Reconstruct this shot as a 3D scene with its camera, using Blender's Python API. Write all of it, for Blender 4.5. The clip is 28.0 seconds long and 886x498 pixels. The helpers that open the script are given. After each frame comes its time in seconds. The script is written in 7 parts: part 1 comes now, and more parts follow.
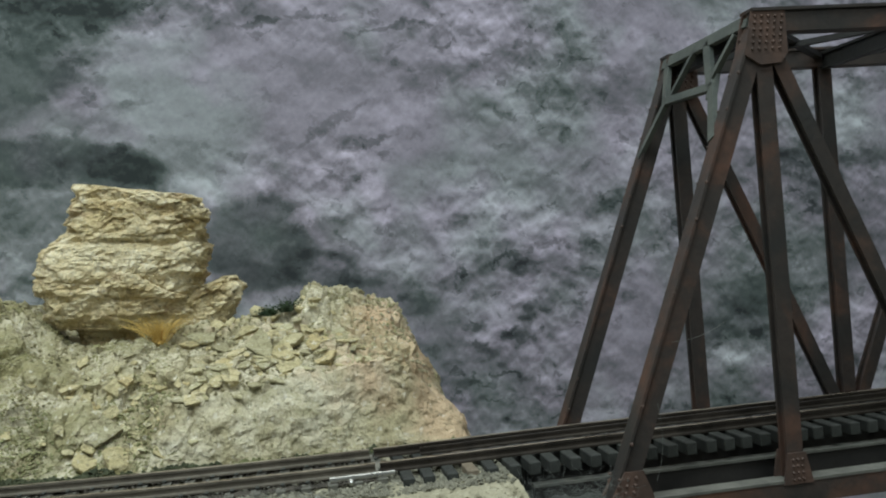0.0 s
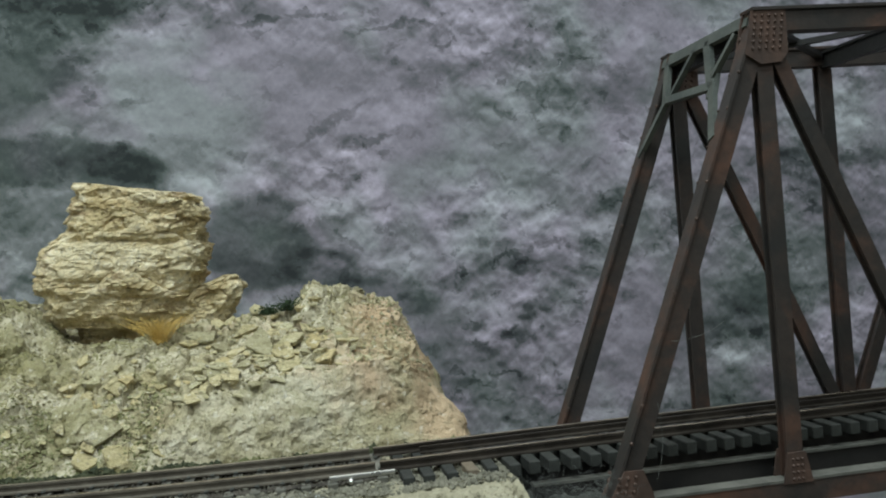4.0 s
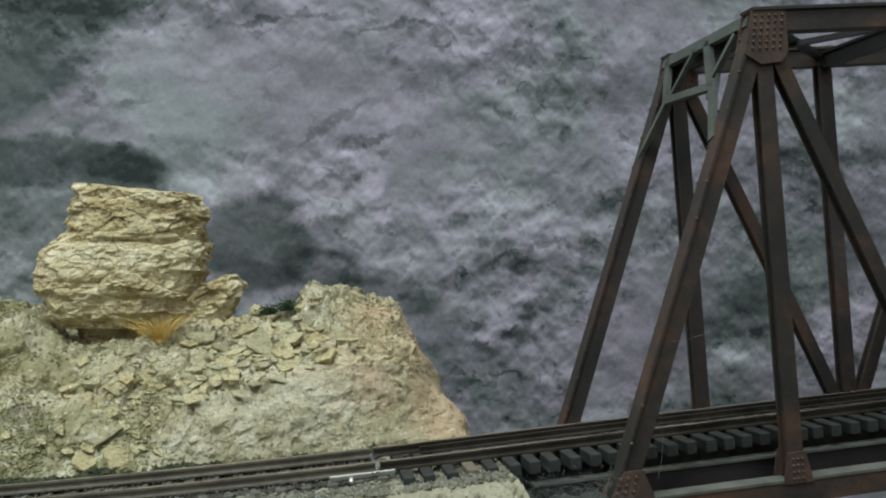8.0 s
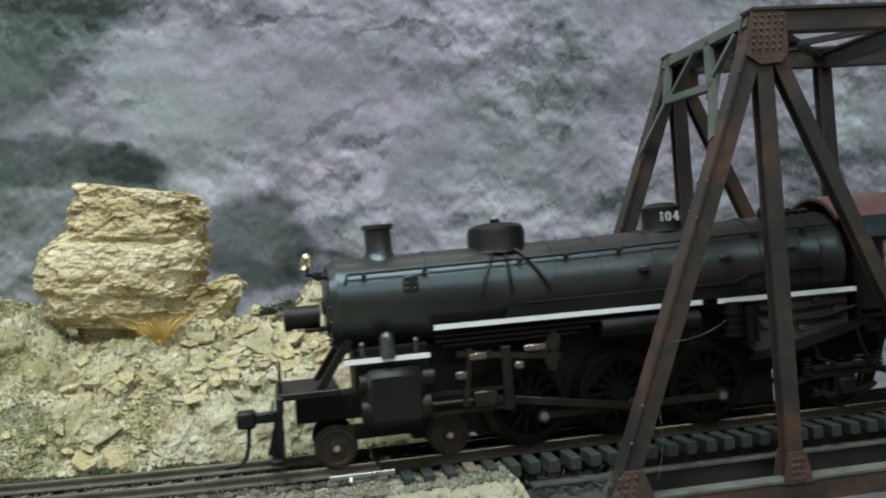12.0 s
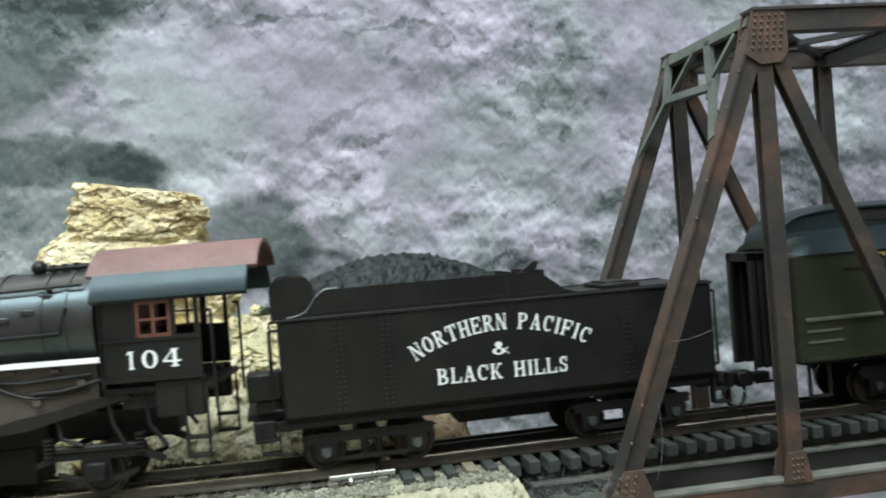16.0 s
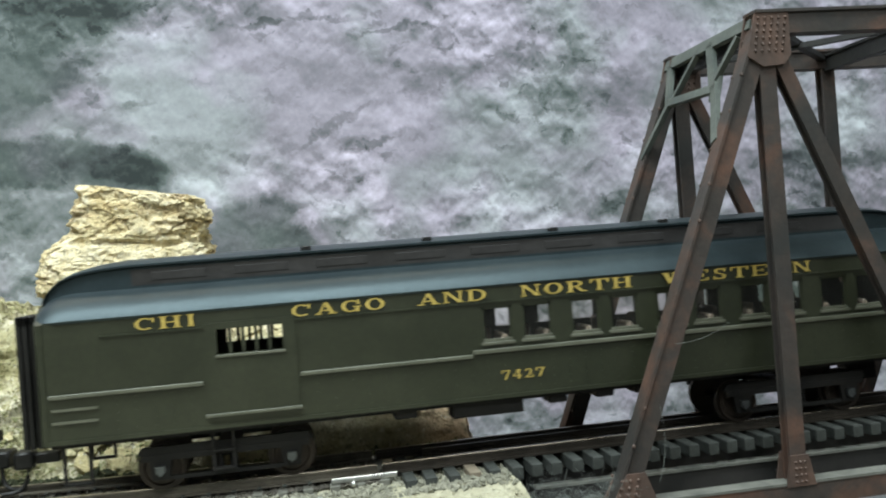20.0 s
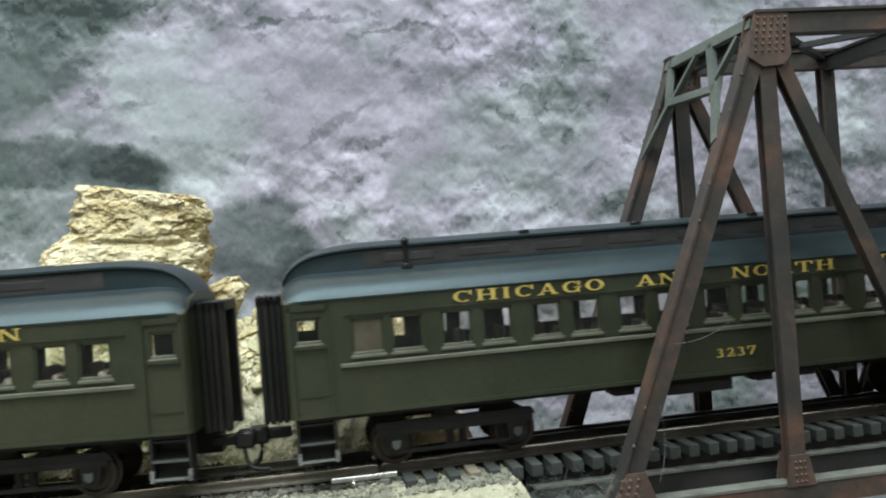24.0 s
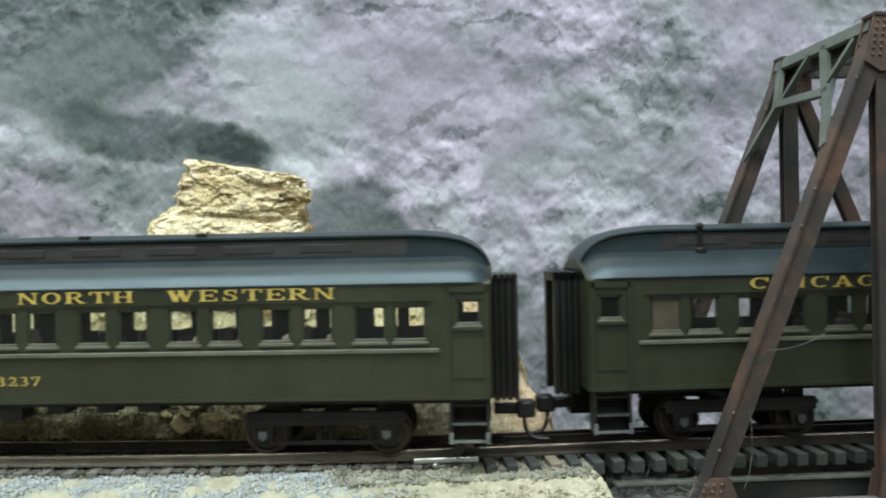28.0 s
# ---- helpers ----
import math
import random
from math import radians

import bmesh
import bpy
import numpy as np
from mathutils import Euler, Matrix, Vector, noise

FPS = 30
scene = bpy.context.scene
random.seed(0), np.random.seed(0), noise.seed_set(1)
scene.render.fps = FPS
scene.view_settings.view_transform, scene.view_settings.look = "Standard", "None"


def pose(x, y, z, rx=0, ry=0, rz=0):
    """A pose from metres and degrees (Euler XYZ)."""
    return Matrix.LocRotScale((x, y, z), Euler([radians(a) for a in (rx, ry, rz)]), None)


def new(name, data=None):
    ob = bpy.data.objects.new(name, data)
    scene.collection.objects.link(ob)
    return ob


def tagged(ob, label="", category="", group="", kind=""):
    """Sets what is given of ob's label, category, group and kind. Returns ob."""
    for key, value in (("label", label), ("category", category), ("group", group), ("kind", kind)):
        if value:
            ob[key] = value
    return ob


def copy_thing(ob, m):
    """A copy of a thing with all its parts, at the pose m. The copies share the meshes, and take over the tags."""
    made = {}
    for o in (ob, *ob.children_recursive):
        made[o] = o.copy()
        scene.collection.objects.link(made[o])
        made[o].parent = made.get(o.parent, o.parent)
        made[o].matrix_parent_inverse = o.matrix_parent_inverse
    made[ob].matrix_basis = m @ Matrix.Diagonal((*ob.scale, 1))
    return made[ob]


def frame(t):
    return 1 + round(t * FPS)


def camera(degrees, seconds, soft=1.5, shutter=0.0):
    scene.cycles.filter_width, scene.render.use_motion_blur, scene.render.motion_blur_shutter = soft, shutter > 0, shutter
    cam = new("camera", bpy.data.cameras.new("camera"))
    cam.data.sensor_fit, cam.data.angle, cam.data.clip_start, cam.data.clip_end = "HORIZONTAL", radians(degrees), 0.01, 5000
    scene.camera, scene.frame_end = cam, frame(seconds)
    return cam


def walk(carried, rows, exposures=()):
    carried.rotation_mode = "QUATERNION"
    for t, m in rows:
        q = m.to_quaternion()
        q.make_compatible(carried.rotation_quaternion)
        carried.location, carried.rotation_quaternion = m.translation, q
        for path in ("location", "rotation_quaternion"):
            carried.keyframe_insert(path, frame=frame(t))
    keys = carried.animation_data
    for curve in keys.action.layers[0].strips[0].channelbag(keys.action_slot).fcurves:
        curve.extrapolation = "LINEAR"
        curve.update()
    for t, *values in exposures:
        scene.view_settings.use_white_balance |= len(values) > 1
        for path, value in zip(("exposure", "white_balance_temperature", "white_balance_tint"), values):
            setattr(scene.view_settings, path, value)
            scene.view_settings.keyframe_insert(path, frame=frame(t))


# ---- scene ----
# Stops of exposure: the clip's camera opens up when the dark train fills its picture.
EXPOSURES = [(0.0, 0.0), (10.0, 0.0), (11.0, 0.05), (12.0, 0.3), (14.5, 0.88), (17.0, 1.0), (28.0, 0.95)]
cam = camera(52.2, 28.0, soft=2.0, shutter=0.5)
walk(cam, [
    (0.0, pose(0.0000, -0.2474, 0.0549, 89.859, 4.585, -9.492)),
    (0.5, pose(0.0000, -0.2474, 0.0549, 89.849, 4.551, -9.492)),
    (1.0, pose(0.0000, -0.2474, 0.0549, 89.808, 4.533, -9.491)),
    (2.0, pose(0.0000, -0.2474, 0.0549, 89.811, 4.521, -9.491)),
    (3.5, pose(0.0000, -0.2474, 0.0549, 89.802, 4.537, -9.488)),
    (5.5, pose(0.0000, -0.2474, 0.0549, 89.802, 4.537, -9.488)),
    (8.0, pose(0.0000, -0.2474, 0.0549, 89.805, 4.532, -9.481)),
    (12.0, pose(0.0000, -0.2474, 0.0549, 89.809, 4.522, -9.478)),
    (16.0, pose(0.0000, -0.2474, 0.0549, 89.802, 4.517, -9.486)),
    (16.5, pose(-0.0000, -0.2474, 0.0549, 89.958, 4.482, -9.335)),
    (17.0, pose(-0.0000, -0.2474, 0.0549, 89.961, 4.490, -9.329)),
    (19.0, pose(-0.0000, -0.2474, 0.0549, 89.961, 4.480, -9.332)),
    (21.5, pose(-0.0000, -0.2474, 0.0549, 89.961, 4.490, -9.329)),
    (24.5, pose(-0.0000, -0.2474, 0.0549, 89.958, 4.480, -9.335)),
    (25.0, pose(-0.0000, -0.2474, 0.0549, 89.818, 4.388, -9.386)),
    (25.5, pose(0.0000, -0.2474, 0.0549, 89.566, 4.198, -9.502)),
    (26.0, pose(-0.0018, -0.2477, 0.0547, 88.943, 2.725, -7.304)),
    (26.5, pose(-0.0024, -0.2493, 0.0545, 89.373, 0.829, -3.611)),
    (27.0, pose(-0.0021, -0.2496, 0.0544, 89.689, 1.171, -3.728)),
    (27.5, pose(-0.0021, -0.2495, 0.0541, 89.708, 1.175, -3.763)),
    (28.0, pose(-0.0019, -0.2494, 0.0541, 89.703, 1.175, -3.770)),
], exposures=EXPOSURES)


# ---- world and lamps: a closed layout room under two broad cool ceiling panels and an added warm fill ----
world = bpy.data.worlds.new("room_air")
scene.world = world
world.use_nodes = True
world.node_tree.nodes["Background"].inputs[0].default_value = (0.5, 0.55, 0.6, 1)
world.node_tree.nodes["Background"].inputs[1].default_value = 0.05

CEILING = 1.25


def ceiling_light(x, y, wide, deep, power, tint):
    data = bpy.data.lights.new("ceiling_light", "AREA")
    data.shape, data.size, data.size_y = "RECTANGLE", wide, deep
    data.energy, data.color = power, tint
    ob = new("ceiling_light", data)
    ob.matrix_world = pose(x, y, CEILING - 0.07, 0, 0, 0)
    return ob


ceiling_light(-0.45, -0.4, 1.6, 0.45, 23.5, (0.842, 0.95, 0.957))
ceiling_light(0.35, -1.45, 2.2, 0.8, 15.5, (0.88, 0.95, 0.93))
# unseen warm fill, added to brighten the hill from behind
ceiling_light(-0.2, 0.5, 1.2, 0.2, 2.2, (1.0, 0.88, 0.7))


# ---- materials ----
def shader(name):
    m = bpy.data.materials.new(name)
    m.use_nodes = True
    nt = m.node_tree
    return m, nt, nt.nodes["Principled BSDF"]


def add_node(nt, kind, **values):
    n = nt.nodes.new(kind)
    for key, v in values.items():
        if key in n.inputs:
            n.inputs[key].default_value = v
    return n


def ramp_of(nt, source, stops):
    r = nt.nodes.new("ShaderNodeValToRGB")
    els = r.color_ramp.elements
    while len(els) < len(stops):
        els.new(0.5)
    for e, (p, c) in zip(els, stops):
        e.position, e.color = p, (*c, 1)
    nt.links.new(source, r.inputs[0])
    return r


def noise_node(nt, coord, scale, detail=4.0, rough=0.55, distort=0.0):
    n = add_node(nt, "ShaderNodeTexNoise", Scale=scale, Detail=detail, Roughness=rough, Distortion=distort)
    nt.links.new(coord, n.inputs["Vector"])
    return n


def surface(name, colours, scale=60.0, fine=600.0, rough=0.6, metal=0.0, bump=0.3, depth=0.0004, spread=0.12, world_space=False, coat=0.0):
    """A worn surface: broad stains from colours[0] to colours[-1], fine grain in gloss and relief."""
    m, nt, p = shader(name)
    tc = nt.nodes.new("ShaderNodeTexCoord")
    coord = tc.outputs["Object"]
    if world_space:
        geo = nt.nodes.new("ShaderNodeNewGeometry")
        coord = geo.outputs["Position"]
    broad = noise_node(nt, coord, scale, 5, 0.6, 0.4)
    n = len(colours)
    stops = [(0.32 + 0.36 * i / max(1, n - 1), c) for i, c in enumerate(colours)]
    if n == 1:
        stops = [(0.3, tuple(v * 0.85 for v in colours[0])), (0.7, tuple(v * 1.12 for v in colours[0]))]
    col = ramp_of(nt, broad.outputs["Fac"], stops)
    grain = noise_node(nt, coord, fine, 3, 0.6)
    mix = nt.nodes.new("ShaderNodeMix")
    mix.data_type, mix.blend_type = "RGBA", "OVERLAY"
    mix.inputs[0].default_value = 0.35
    nt.links.new(col.outputs[0], mix.inputs[6])
    nt.links.new(grain.outputs["Fac"], mix.inputs[7])
    nt.links.new(mix.outputs[2], p.inputs["Base Color"])
    mr = nt.nodes.new("ShaderNodeMapRange")
    mr.inputs[3].default_value, mr.inputs[4].default_value = max(0.05, rough - spread), min(1, rough + spread)
    nt.links.new(broad.outputs["Fac"], mr.inputs[0])
    nt.links.new(mr.outputs[0], p.inputs["Roughness"])
    p.inputs["Metallic"].default_value = metal
    p.inputs["Coat Weight"].default_value = coat
    if bump:
        b = nt.nodes.new("ShaderNodeBump")
        b.inputs["Strength"].default_value, b.inputs["Distance"].default_value = bump, depth
        nt.links.new(grain.outputs["Fac"], b.inputs["Height"])
        nt.links.new(b.outputs[0], p.inputs["Normal"])
    return m


def glass(name, tint, rough=0.05):
    m, nt, p = shader(name)
    p.inputs["Base Color"].default_value = (*tint, 1)
    p.inputs["Roughness"].default_value = rough
    p.inputs["Transmission Weight"].default_value = 0.994
    p.inputs["IOR"].default_value = 1.05
    return m


def glowing(name, colour, strength):
    m, nt, p = shader(name)
    p.inputs["Base Color"].default_value = (*colour, 1)
    p.inputs["Emission Color"].default_value = (*colour, 1)
    p.inputs["Emission Strength"].default_value = strength
    return m


RUST = surface("weathered_rust_paint", [(0.022, 0.022, 0.021), (0.038, 0.03, 0.026), (0.1, 0.05, 0.033)], 45, 500, 0.62, 0, 0.5, 0.0003)
GUSSET = surface("lighter_rust_plate", [(0.045, 0.033, 0.028), (0.105, 0.062, 0.046)], 60, 500, 0.6, 0, 0.5, 0.0003)
# girder paint with the shade of the bridge floor put into its colour
GIRDER = surface("shaded_girder_paint", [(0.009, 0.01, 0.01), (0.022, 0.021, 0.02)], 60, 500, 0.6, 0, 0.4, 0.0003)
PORTAL = surface("dusty_grey_green_paint", [(0.05, 0.06, 0.055), (0.1, 0.112, 0.1)], 70, 600, 0.65, 0, 0.4, 0.0003)
PALE_FLANGE = surface("pale_flange", [(0.06, 0.063, 0.055), (0.135, 0.135, 0.118)], 90, 800, 0.8, 0, 0.3)
RAIL = surface("browned_rail", [(0.035, 0.03, 0.025), (0.085, 0.072, 0.06)], 70, 500, 0.42, 0.5, 0.3)
RAILHEAD = surface("worn_rail_head", [(0.16, 0.13, 0.1), (0.3, 0.26, 0.21)], 60, 500, 0.3, 0.9, 0.2)
SILVER = surface("bare_nickel_rail", [(0.7, 0.7, 0.67)], 60, 400, 0.3, 1.0, 0.1)
TIE = surface("grey_plastic_tie", [(0.016, 0.019, 0.017), (0.054, 0.059, 0.052)], 120, 700, 0.75, 0, 0.5)
TIE_DUSTY = surface("dust_covered_tie", [(0.09, 0.09, 0.075), (0.2, 0.195, 0.165)], 120, 700, 0.9)
RAIL_DUSTY = surface("dusty_weathered_rail", [(0.08, 0.07, 0.054), (0.155, 0.138, 0.11)], 70, 500, 0.6, 0.1, 0.3)
DIRT = surface("track_dirt", [(0.1, 0.1, 0.078), (0.2, 0.195, 0.15), (0.3, 0.29, 0.23)], 150, 900, 0.95, 0, 0.8, world_space=True)
TIE_PALE = surface("dusty_tan_tie", [(0.14, 0.115, 0.08), (0.23, 0.19, 0.14)], 120, 700, 0.85)
BLACK = surface("dull_black_paint", [(0.005, 0.005, 0.005), (0.0105, 0.01, 0.0095)], 50, 500, 0.46, 0, 0.15)
BLACK.node_tree.nodes["Principled BSDF"].inputs["Specular IOR Level"].default_value = 0.32
BOILER = surface("graphite_boiler_paint", [(0.017, 0.015, 0.015), (0.037, 0.029, 0.027)], 40, 500, 0.34, 0, 0.15)
# cool lamp colour put into the boiler paint's highlight
BOILER.node_tree.nodes["Principled BSDF"].inputs["Specular Tint"].default_value = (0.68, 0.92, 1.0, 1)
BOILER.node_tree.nodes["Principled BSDF"].inputs["Specular IOR Level"].default_value = 0.7
UNDER = surface("grimy_black", [(0.006, 0.006, 0.0062), (0.015, 0.014, 0.013)], 80, 600, 0.6, 0, 0.3)
UNDER.node_tree.nodes["Principled BSDF"].inputs["Specular IOR Level"].default_value = 0.25
SPOKE = surface("oily_black_spoke", [(0.003, 0.003, 0.003), (0.007, 0.006, 0.006)], 80, 600, 0.5, 0, 0.2)
SPOKE.node_tree.nodes["Principled BSDF"].inputs["Specular IOR Level"].default_value = 0.15
FIREBOX = surface("brown_black_firebox", [(0.06, 0.046, 0.043), (0.085, 0.067, 0.062)], 50, 500, 0.55)
WHEEL = surface("browned_wheel", [(0.016, 0.012, 0.01), (0.05, 0.036, 0.027)], 80, 500, 0.45, 0.4)
TYRE = surface("bright_tyre", [(0.018, 0.014, 0.012), (0.05, 0.036, 0.029)], 80, 500, 0.32, 0.9)
ROD = surface("oiled_steel_rod", [(0.035, 0.03, 0.025), (0.08, 0.068, 0.056)], 80, 500, 0.38, 0.8)
LINKM = surface("worn_brown_steel", [(0.14, 0.12, 0.1), (0.28, 0.24, 0.2)], 80, 500, 0.4, 0.7)
PIN = surface("bright_steel_pin", [(0.5, 0.48, 0.45)], 80, 500, 0.3, 0.9)
BRASS = surface("polished_brass", [(0.8, 0.7, 0.45)], 80, 500, 0.25, 1.0, 0.1)
WHITE = surface("white_edge_paint", [(0.78, 0.81, 0.85), (0.9, 0.9, 0.9)], 80, 600, 0.45, 0, 0.1)
CABROOF = surface("oxide_red_roof", [(0.125, 0.066, 0.062), (0.185, 0.102, 0.098)], 50, 600, 0.6)
CABRED = surface("oxide_red_window_frame", [(0.12, 0.042, 0.028)], 80, 600, 0.6)
COAL = surface("coal", [(0.005, 0.006, 0.0065), (0.02, 0.026, 0.028)], 150, 900, 0.5, 0, 0.8)
COAL.node_tree.nodes["Principled BSDF"].inputs["Specular IOR Level"].default_value = 0.2
OLIVE = surface("olive_green_paint", [(0.0165, 0.0195, 0.0105), (0.0258, 0.029, 0.0155)], 40, 700, 0.42, 0, 0.12)
OLIVE_TRIM = surface("worn_olive_trim", [(0.065, 0.068, 0.047), (0.11, 0.112, 0.083)], 60, 700, 0.5, 0, 0.12)
ROOF = surface("blue_grey_roof_paint", [(0.012, 0.018, 0.021), (0.02, 0.028, 0.031)], 40, 600, 0.4, 0, 0.15)
ROOF.node_tree.nodes["Principled BSDF"].inputs["Specular IOR Level"].default_value = 0.4
# teal cast of the overhead light, painted into the roof's sheen
ROOF.node_tree.nodes["Principled BSDF"].inputs["Specular Tint"].default_value = (0.72, 0.92, 1.0, 1)
CLERESTORY = surface("black_clerestory_paint", [(0.014, 0.013, 0.013), (0.03, 0.028, 0.028)], 60, 600, 0.5)
GOLD = surface("gold_lettering", [(0.36, 0.265, 0.06), (0.47, 0.355, 0.095)], 200, 900, 0.5, 0, 0.0)
SEAT = surface("brown_seat", [(0.13, 0.1, 0.08), (0.24, 0.2, 0.16)], 80, 600, 0.7)
STEP_SILVER = surface("bright_worn_step", [(0.11, 0.115, 0.12), (0.3, 0.31, 0.32)], 300, 900, 0.45, 0.6)
FRAME_SILVER = surface("silver_journal", [(0.13, 0.14, 0.145)], 150, 700, 0.4, 0.8)
DUSTY_PANE = surface("dusty_frosted_pane", [(0.045, 0.036, 0.026), (0.085, 0.07, 0.052)], 60, 500, 0.4, 0, 0.1)
PANE = glass("window_pane", (0.88, 0.88, 0.84))
LAMP_GLOW = glowing("headlight_glow", (0.85, 0.85, 1.0), 40.0)
PLASTER = surface("cream_plaster", [(0.22, 0.21, 0.14), (0.33, 0.31, 0.22), (0.42, 0.4, 0.3)], 55, 700, 0.9, 0, 0.8, 0.0006)
# unseen room shell, its grey kept dark to hold down bounced light
ROOM = surface("room_wall_paint", [(0.24, 0.25, 0.24)], 3, 60, 0.9, 0, 0.1)
FLOORM = surface("room_floor", [(0.1, 0.1, 0.09), (0.14, 0.13, 0.12)], 4, 80, 0.8)
TABLEM = surface("layout_board", [(0.3, 0.22, 0.14), (0.4, 0.3, 0.2)], 10, 200, 0.8)


def rock_material(name, stops, scale, strata, green=0.0, varied=False, cracked=0.0, flecks=0.6):
    """Bedded stone: thin level beds, stains and, on upward faces, crumbled green scatter."""
    m, nt, p = shader(name)
    geo = nt.nodes.new("ShaderNodeNewGeometry")
    pos = geo.outputs["Position"]
    stretch = nt.nodes.new("ShaderNodeMapping")
    stretch.inputs["Scale"].default_value = (1, 1, strata)
    nt.links.new(pos, stretch.inputs["Vector"])
    beds = noise_node(nt, stretch.outputs[0], scale, 7, 0.65, 0.5)
    col = ramp_of(nt, beds.outputs["Fac"], stops)
    grain = noise_node(nt, pos, 900, 4, 0.7)
    mix = nt.nodes.new("ShaderNodeMix")
    mix.data_type, mix.blend_type = "RGBA", "OVERLAY"
    mix.inputs[0].default_value = 0.55
    nt.links.new(col.outputs[0], mix.inputs[6])
    nt.links.new(grain.outputs["Fac"], mix.inputs[7])
    out = mix.outputs[2]
    if cracked:
        # shade of thin bedding cracks put into colour, and ochre stains in broad patches
        thin = nt.nodes.new("ShaderNodeMapping")
        thin.inputs["Scale"].default_value = (1, 1, 3.2)
        thin.inputs["Rotation"].default_value = (0, radians(-6), 0)
        nt.links.new(pos, thin.inputs["Vector"])
        for sc, half, tint in ((42, 0.012, (0.3, 0.2, 0.1)), (95, 0.018, (0.42, 0.31, 0.18))):
            line = noise_node(nt, thin.outputs[0], sc, 5, 0.6, 0.4)
            band = ramp_of(nt, line.outputs["Fac"], [(0.5 - 2.2 * half, (0, 0, 0)), (0.5 - half * 0.4, (cracked,) * 3), (0.5 + half * 0.4, (cracked,) * 3), (0.5 + 2.2 * half, (0, 0, 0))])
            gate = noise_node(nt, pos, 55, 3, 0.5)
            open_part = ramp_of(nt, gate.outputs["Fac"], [(0.47, (0, 0, 0)), (0.58, (1, 1, 1))])
            both = nt.nodes.new("ShaderNodeMath")
            both.operation = "MULTIPLY"
            nt.links.new(band.outputs[0], both.inputs[0])
            nt.links.new(open_part.outputs[0], both.inputs[1])
            cm = nt.nodes.new("ShaderNodeMix")
            cm.data_type = "RGBA"
            cm.inputs[7].default_value = (*tint, 1)
            nt.links.new(both.outputs[0], cm.inputs[0])
            nt.links.new(out, cm.inputs[6])
            out = cm.outputs[2]
        ochre = noise_node(nt, pos, 30, 4, 0.6, 0.4)
        patch = ramp_of(nt, ochre.outputs["Fac"], [(0.54, (0, 0, 0)), (0.72, (0.4, 0.4, 0.4))])
        om = nt.nodes.new("ShaderNodeMix")
        om.data_type = "RGBA"
        om.inputs[7].default_value = (0.56, 0.38, 0.16, 1)
        nt.links.new(patch.outputs[0], om.inputs[0])
        nt.links.new(out, om.inputs[6])
        out = om.outputs[2]
    if varied:
        info = nt.nodes.new("ShaderNodeObjectInfo")
        tint = ramp_of(nt, info.outputs["Random"], [(0.0, (0.72, 0.72, 0.7)), (0.3, (0.95, 0.97, 0.95)), (0.6, (1.04, 1.0, 0.92)), (0.85, (1.0, 0.95, 0.83)), (1.0, (0.97, 0.87, 0.7))])
        vm = nt.nodes.new("ShaderNodeMix")
        vm.data_type, vm.blend_type = "RGBA", "MULTIPLY"
        vm.inputs[0].default_value = 1.0
        nt.links.new(out, vm.inputs[6])
        nt.links.new(tint.outputs[0], vm.inputs[7])
        out = vm.outputs[2]
    if green:
        patches = noise_node(nt, pos, 55, 6, 0.7, 0.6)
        gsplit = nt.nodes.new("ShaderNodeSeparateXYZ")
        nt.links.new(pos, gsplit.inputs[0])
        gside = nt.nodes.new("ShaderNodeMapRange")
        gside.inputs[1].default_value, gside.inputs[2].default_value = -0.03, -0.1
        gside.inputs[3].default_value, gside.inputs[4].default_value = -0.075, 0.115
        nt.links.new(gsplit.outputs[0], gside.inputs[0])
        gadd = nt.nodes.new("ShaderNodeMath")
        gadd.operation = "ADD"
        nt.links.new(patches.outputs["Fac"], gadd.inputs[0])
        nt.links.new(gside.outputs[0], gadd.inputs[1])
        r = ramp_of(nt, gadd.outputs[0], [(0.49, (0, 0, 0)), (0.62, (green, green, green))])
        gm = nt.nodes.new("ShaderNodeMix")
        gm.data_type = "RGBA"
        gm.inputs[7].default_value = (0.24, 0.225, 0.085, 1)
        nt.links.new(r.outputs[0], gm.inputs[0])
        nt.links.new(out, gm.inputs[6])
        out = gm.outputs[2]
        warm = noise_node(nt, pos, 26, 4, 0.6, 0.3)
        # tan stain on the broken gorge end, olive scatter on the far slope
        split = nt.nodes.new("ShaderNodeSeparateXYZ")
        nt.links.new(pos, split.inputs[0])
        side = nt.nodes.new("ShaderNodeMapRange")
        side.inputs[1].default_value, side.inputs[2].default_value = 0.0, 0.07
        side.inputs[3].default_value, side.inputs[4].default_value = -0.1, 0.3
        nt.links.new(split.outputs[0], side.inputs[0])
        add = nt.nodes.new("ShaderNodeMath")
        add.operation = "ADD"
        nt.links.new(warm.outputs["Fac"], add.inputs[0])
        nt.links.new(side.outputs[0], add.inputs[1])
        r2 = ramp_of(nt, add.outputs[0], [(0.54, (0, 0, 0)), (0.68, (0.75, 0.75, 0.75))])
        wm = nt.nodes.new("ShaderNodeMix")
        wm.data_type = "RGBA"
        wm.inputs[7].default_value = (0.63, 0.45, 0.29, 1)
        nt.links.new(r2.outputs[0], wm.inputs[0])
        nt.links.new(out, wm.inputs[6])
        out = wm.outputs[2]
    # shade of small pits put into the colour as dark flecks, and pale crumbs
    for sc, lo, hi, tint in ((330, 0.6, 0.68, (0.16, 0.13, 0.07)), (620, 0.61, 0.69, (0.2, 0.17, 0.1)), (480, 0.37, 0.29, (0.85, 0.82, 0.7))):
        fleck = noise_node(nt, pos, sc, 2, 0.5)
        mask = nt.nodes.new("ShaderNodeMapRange")
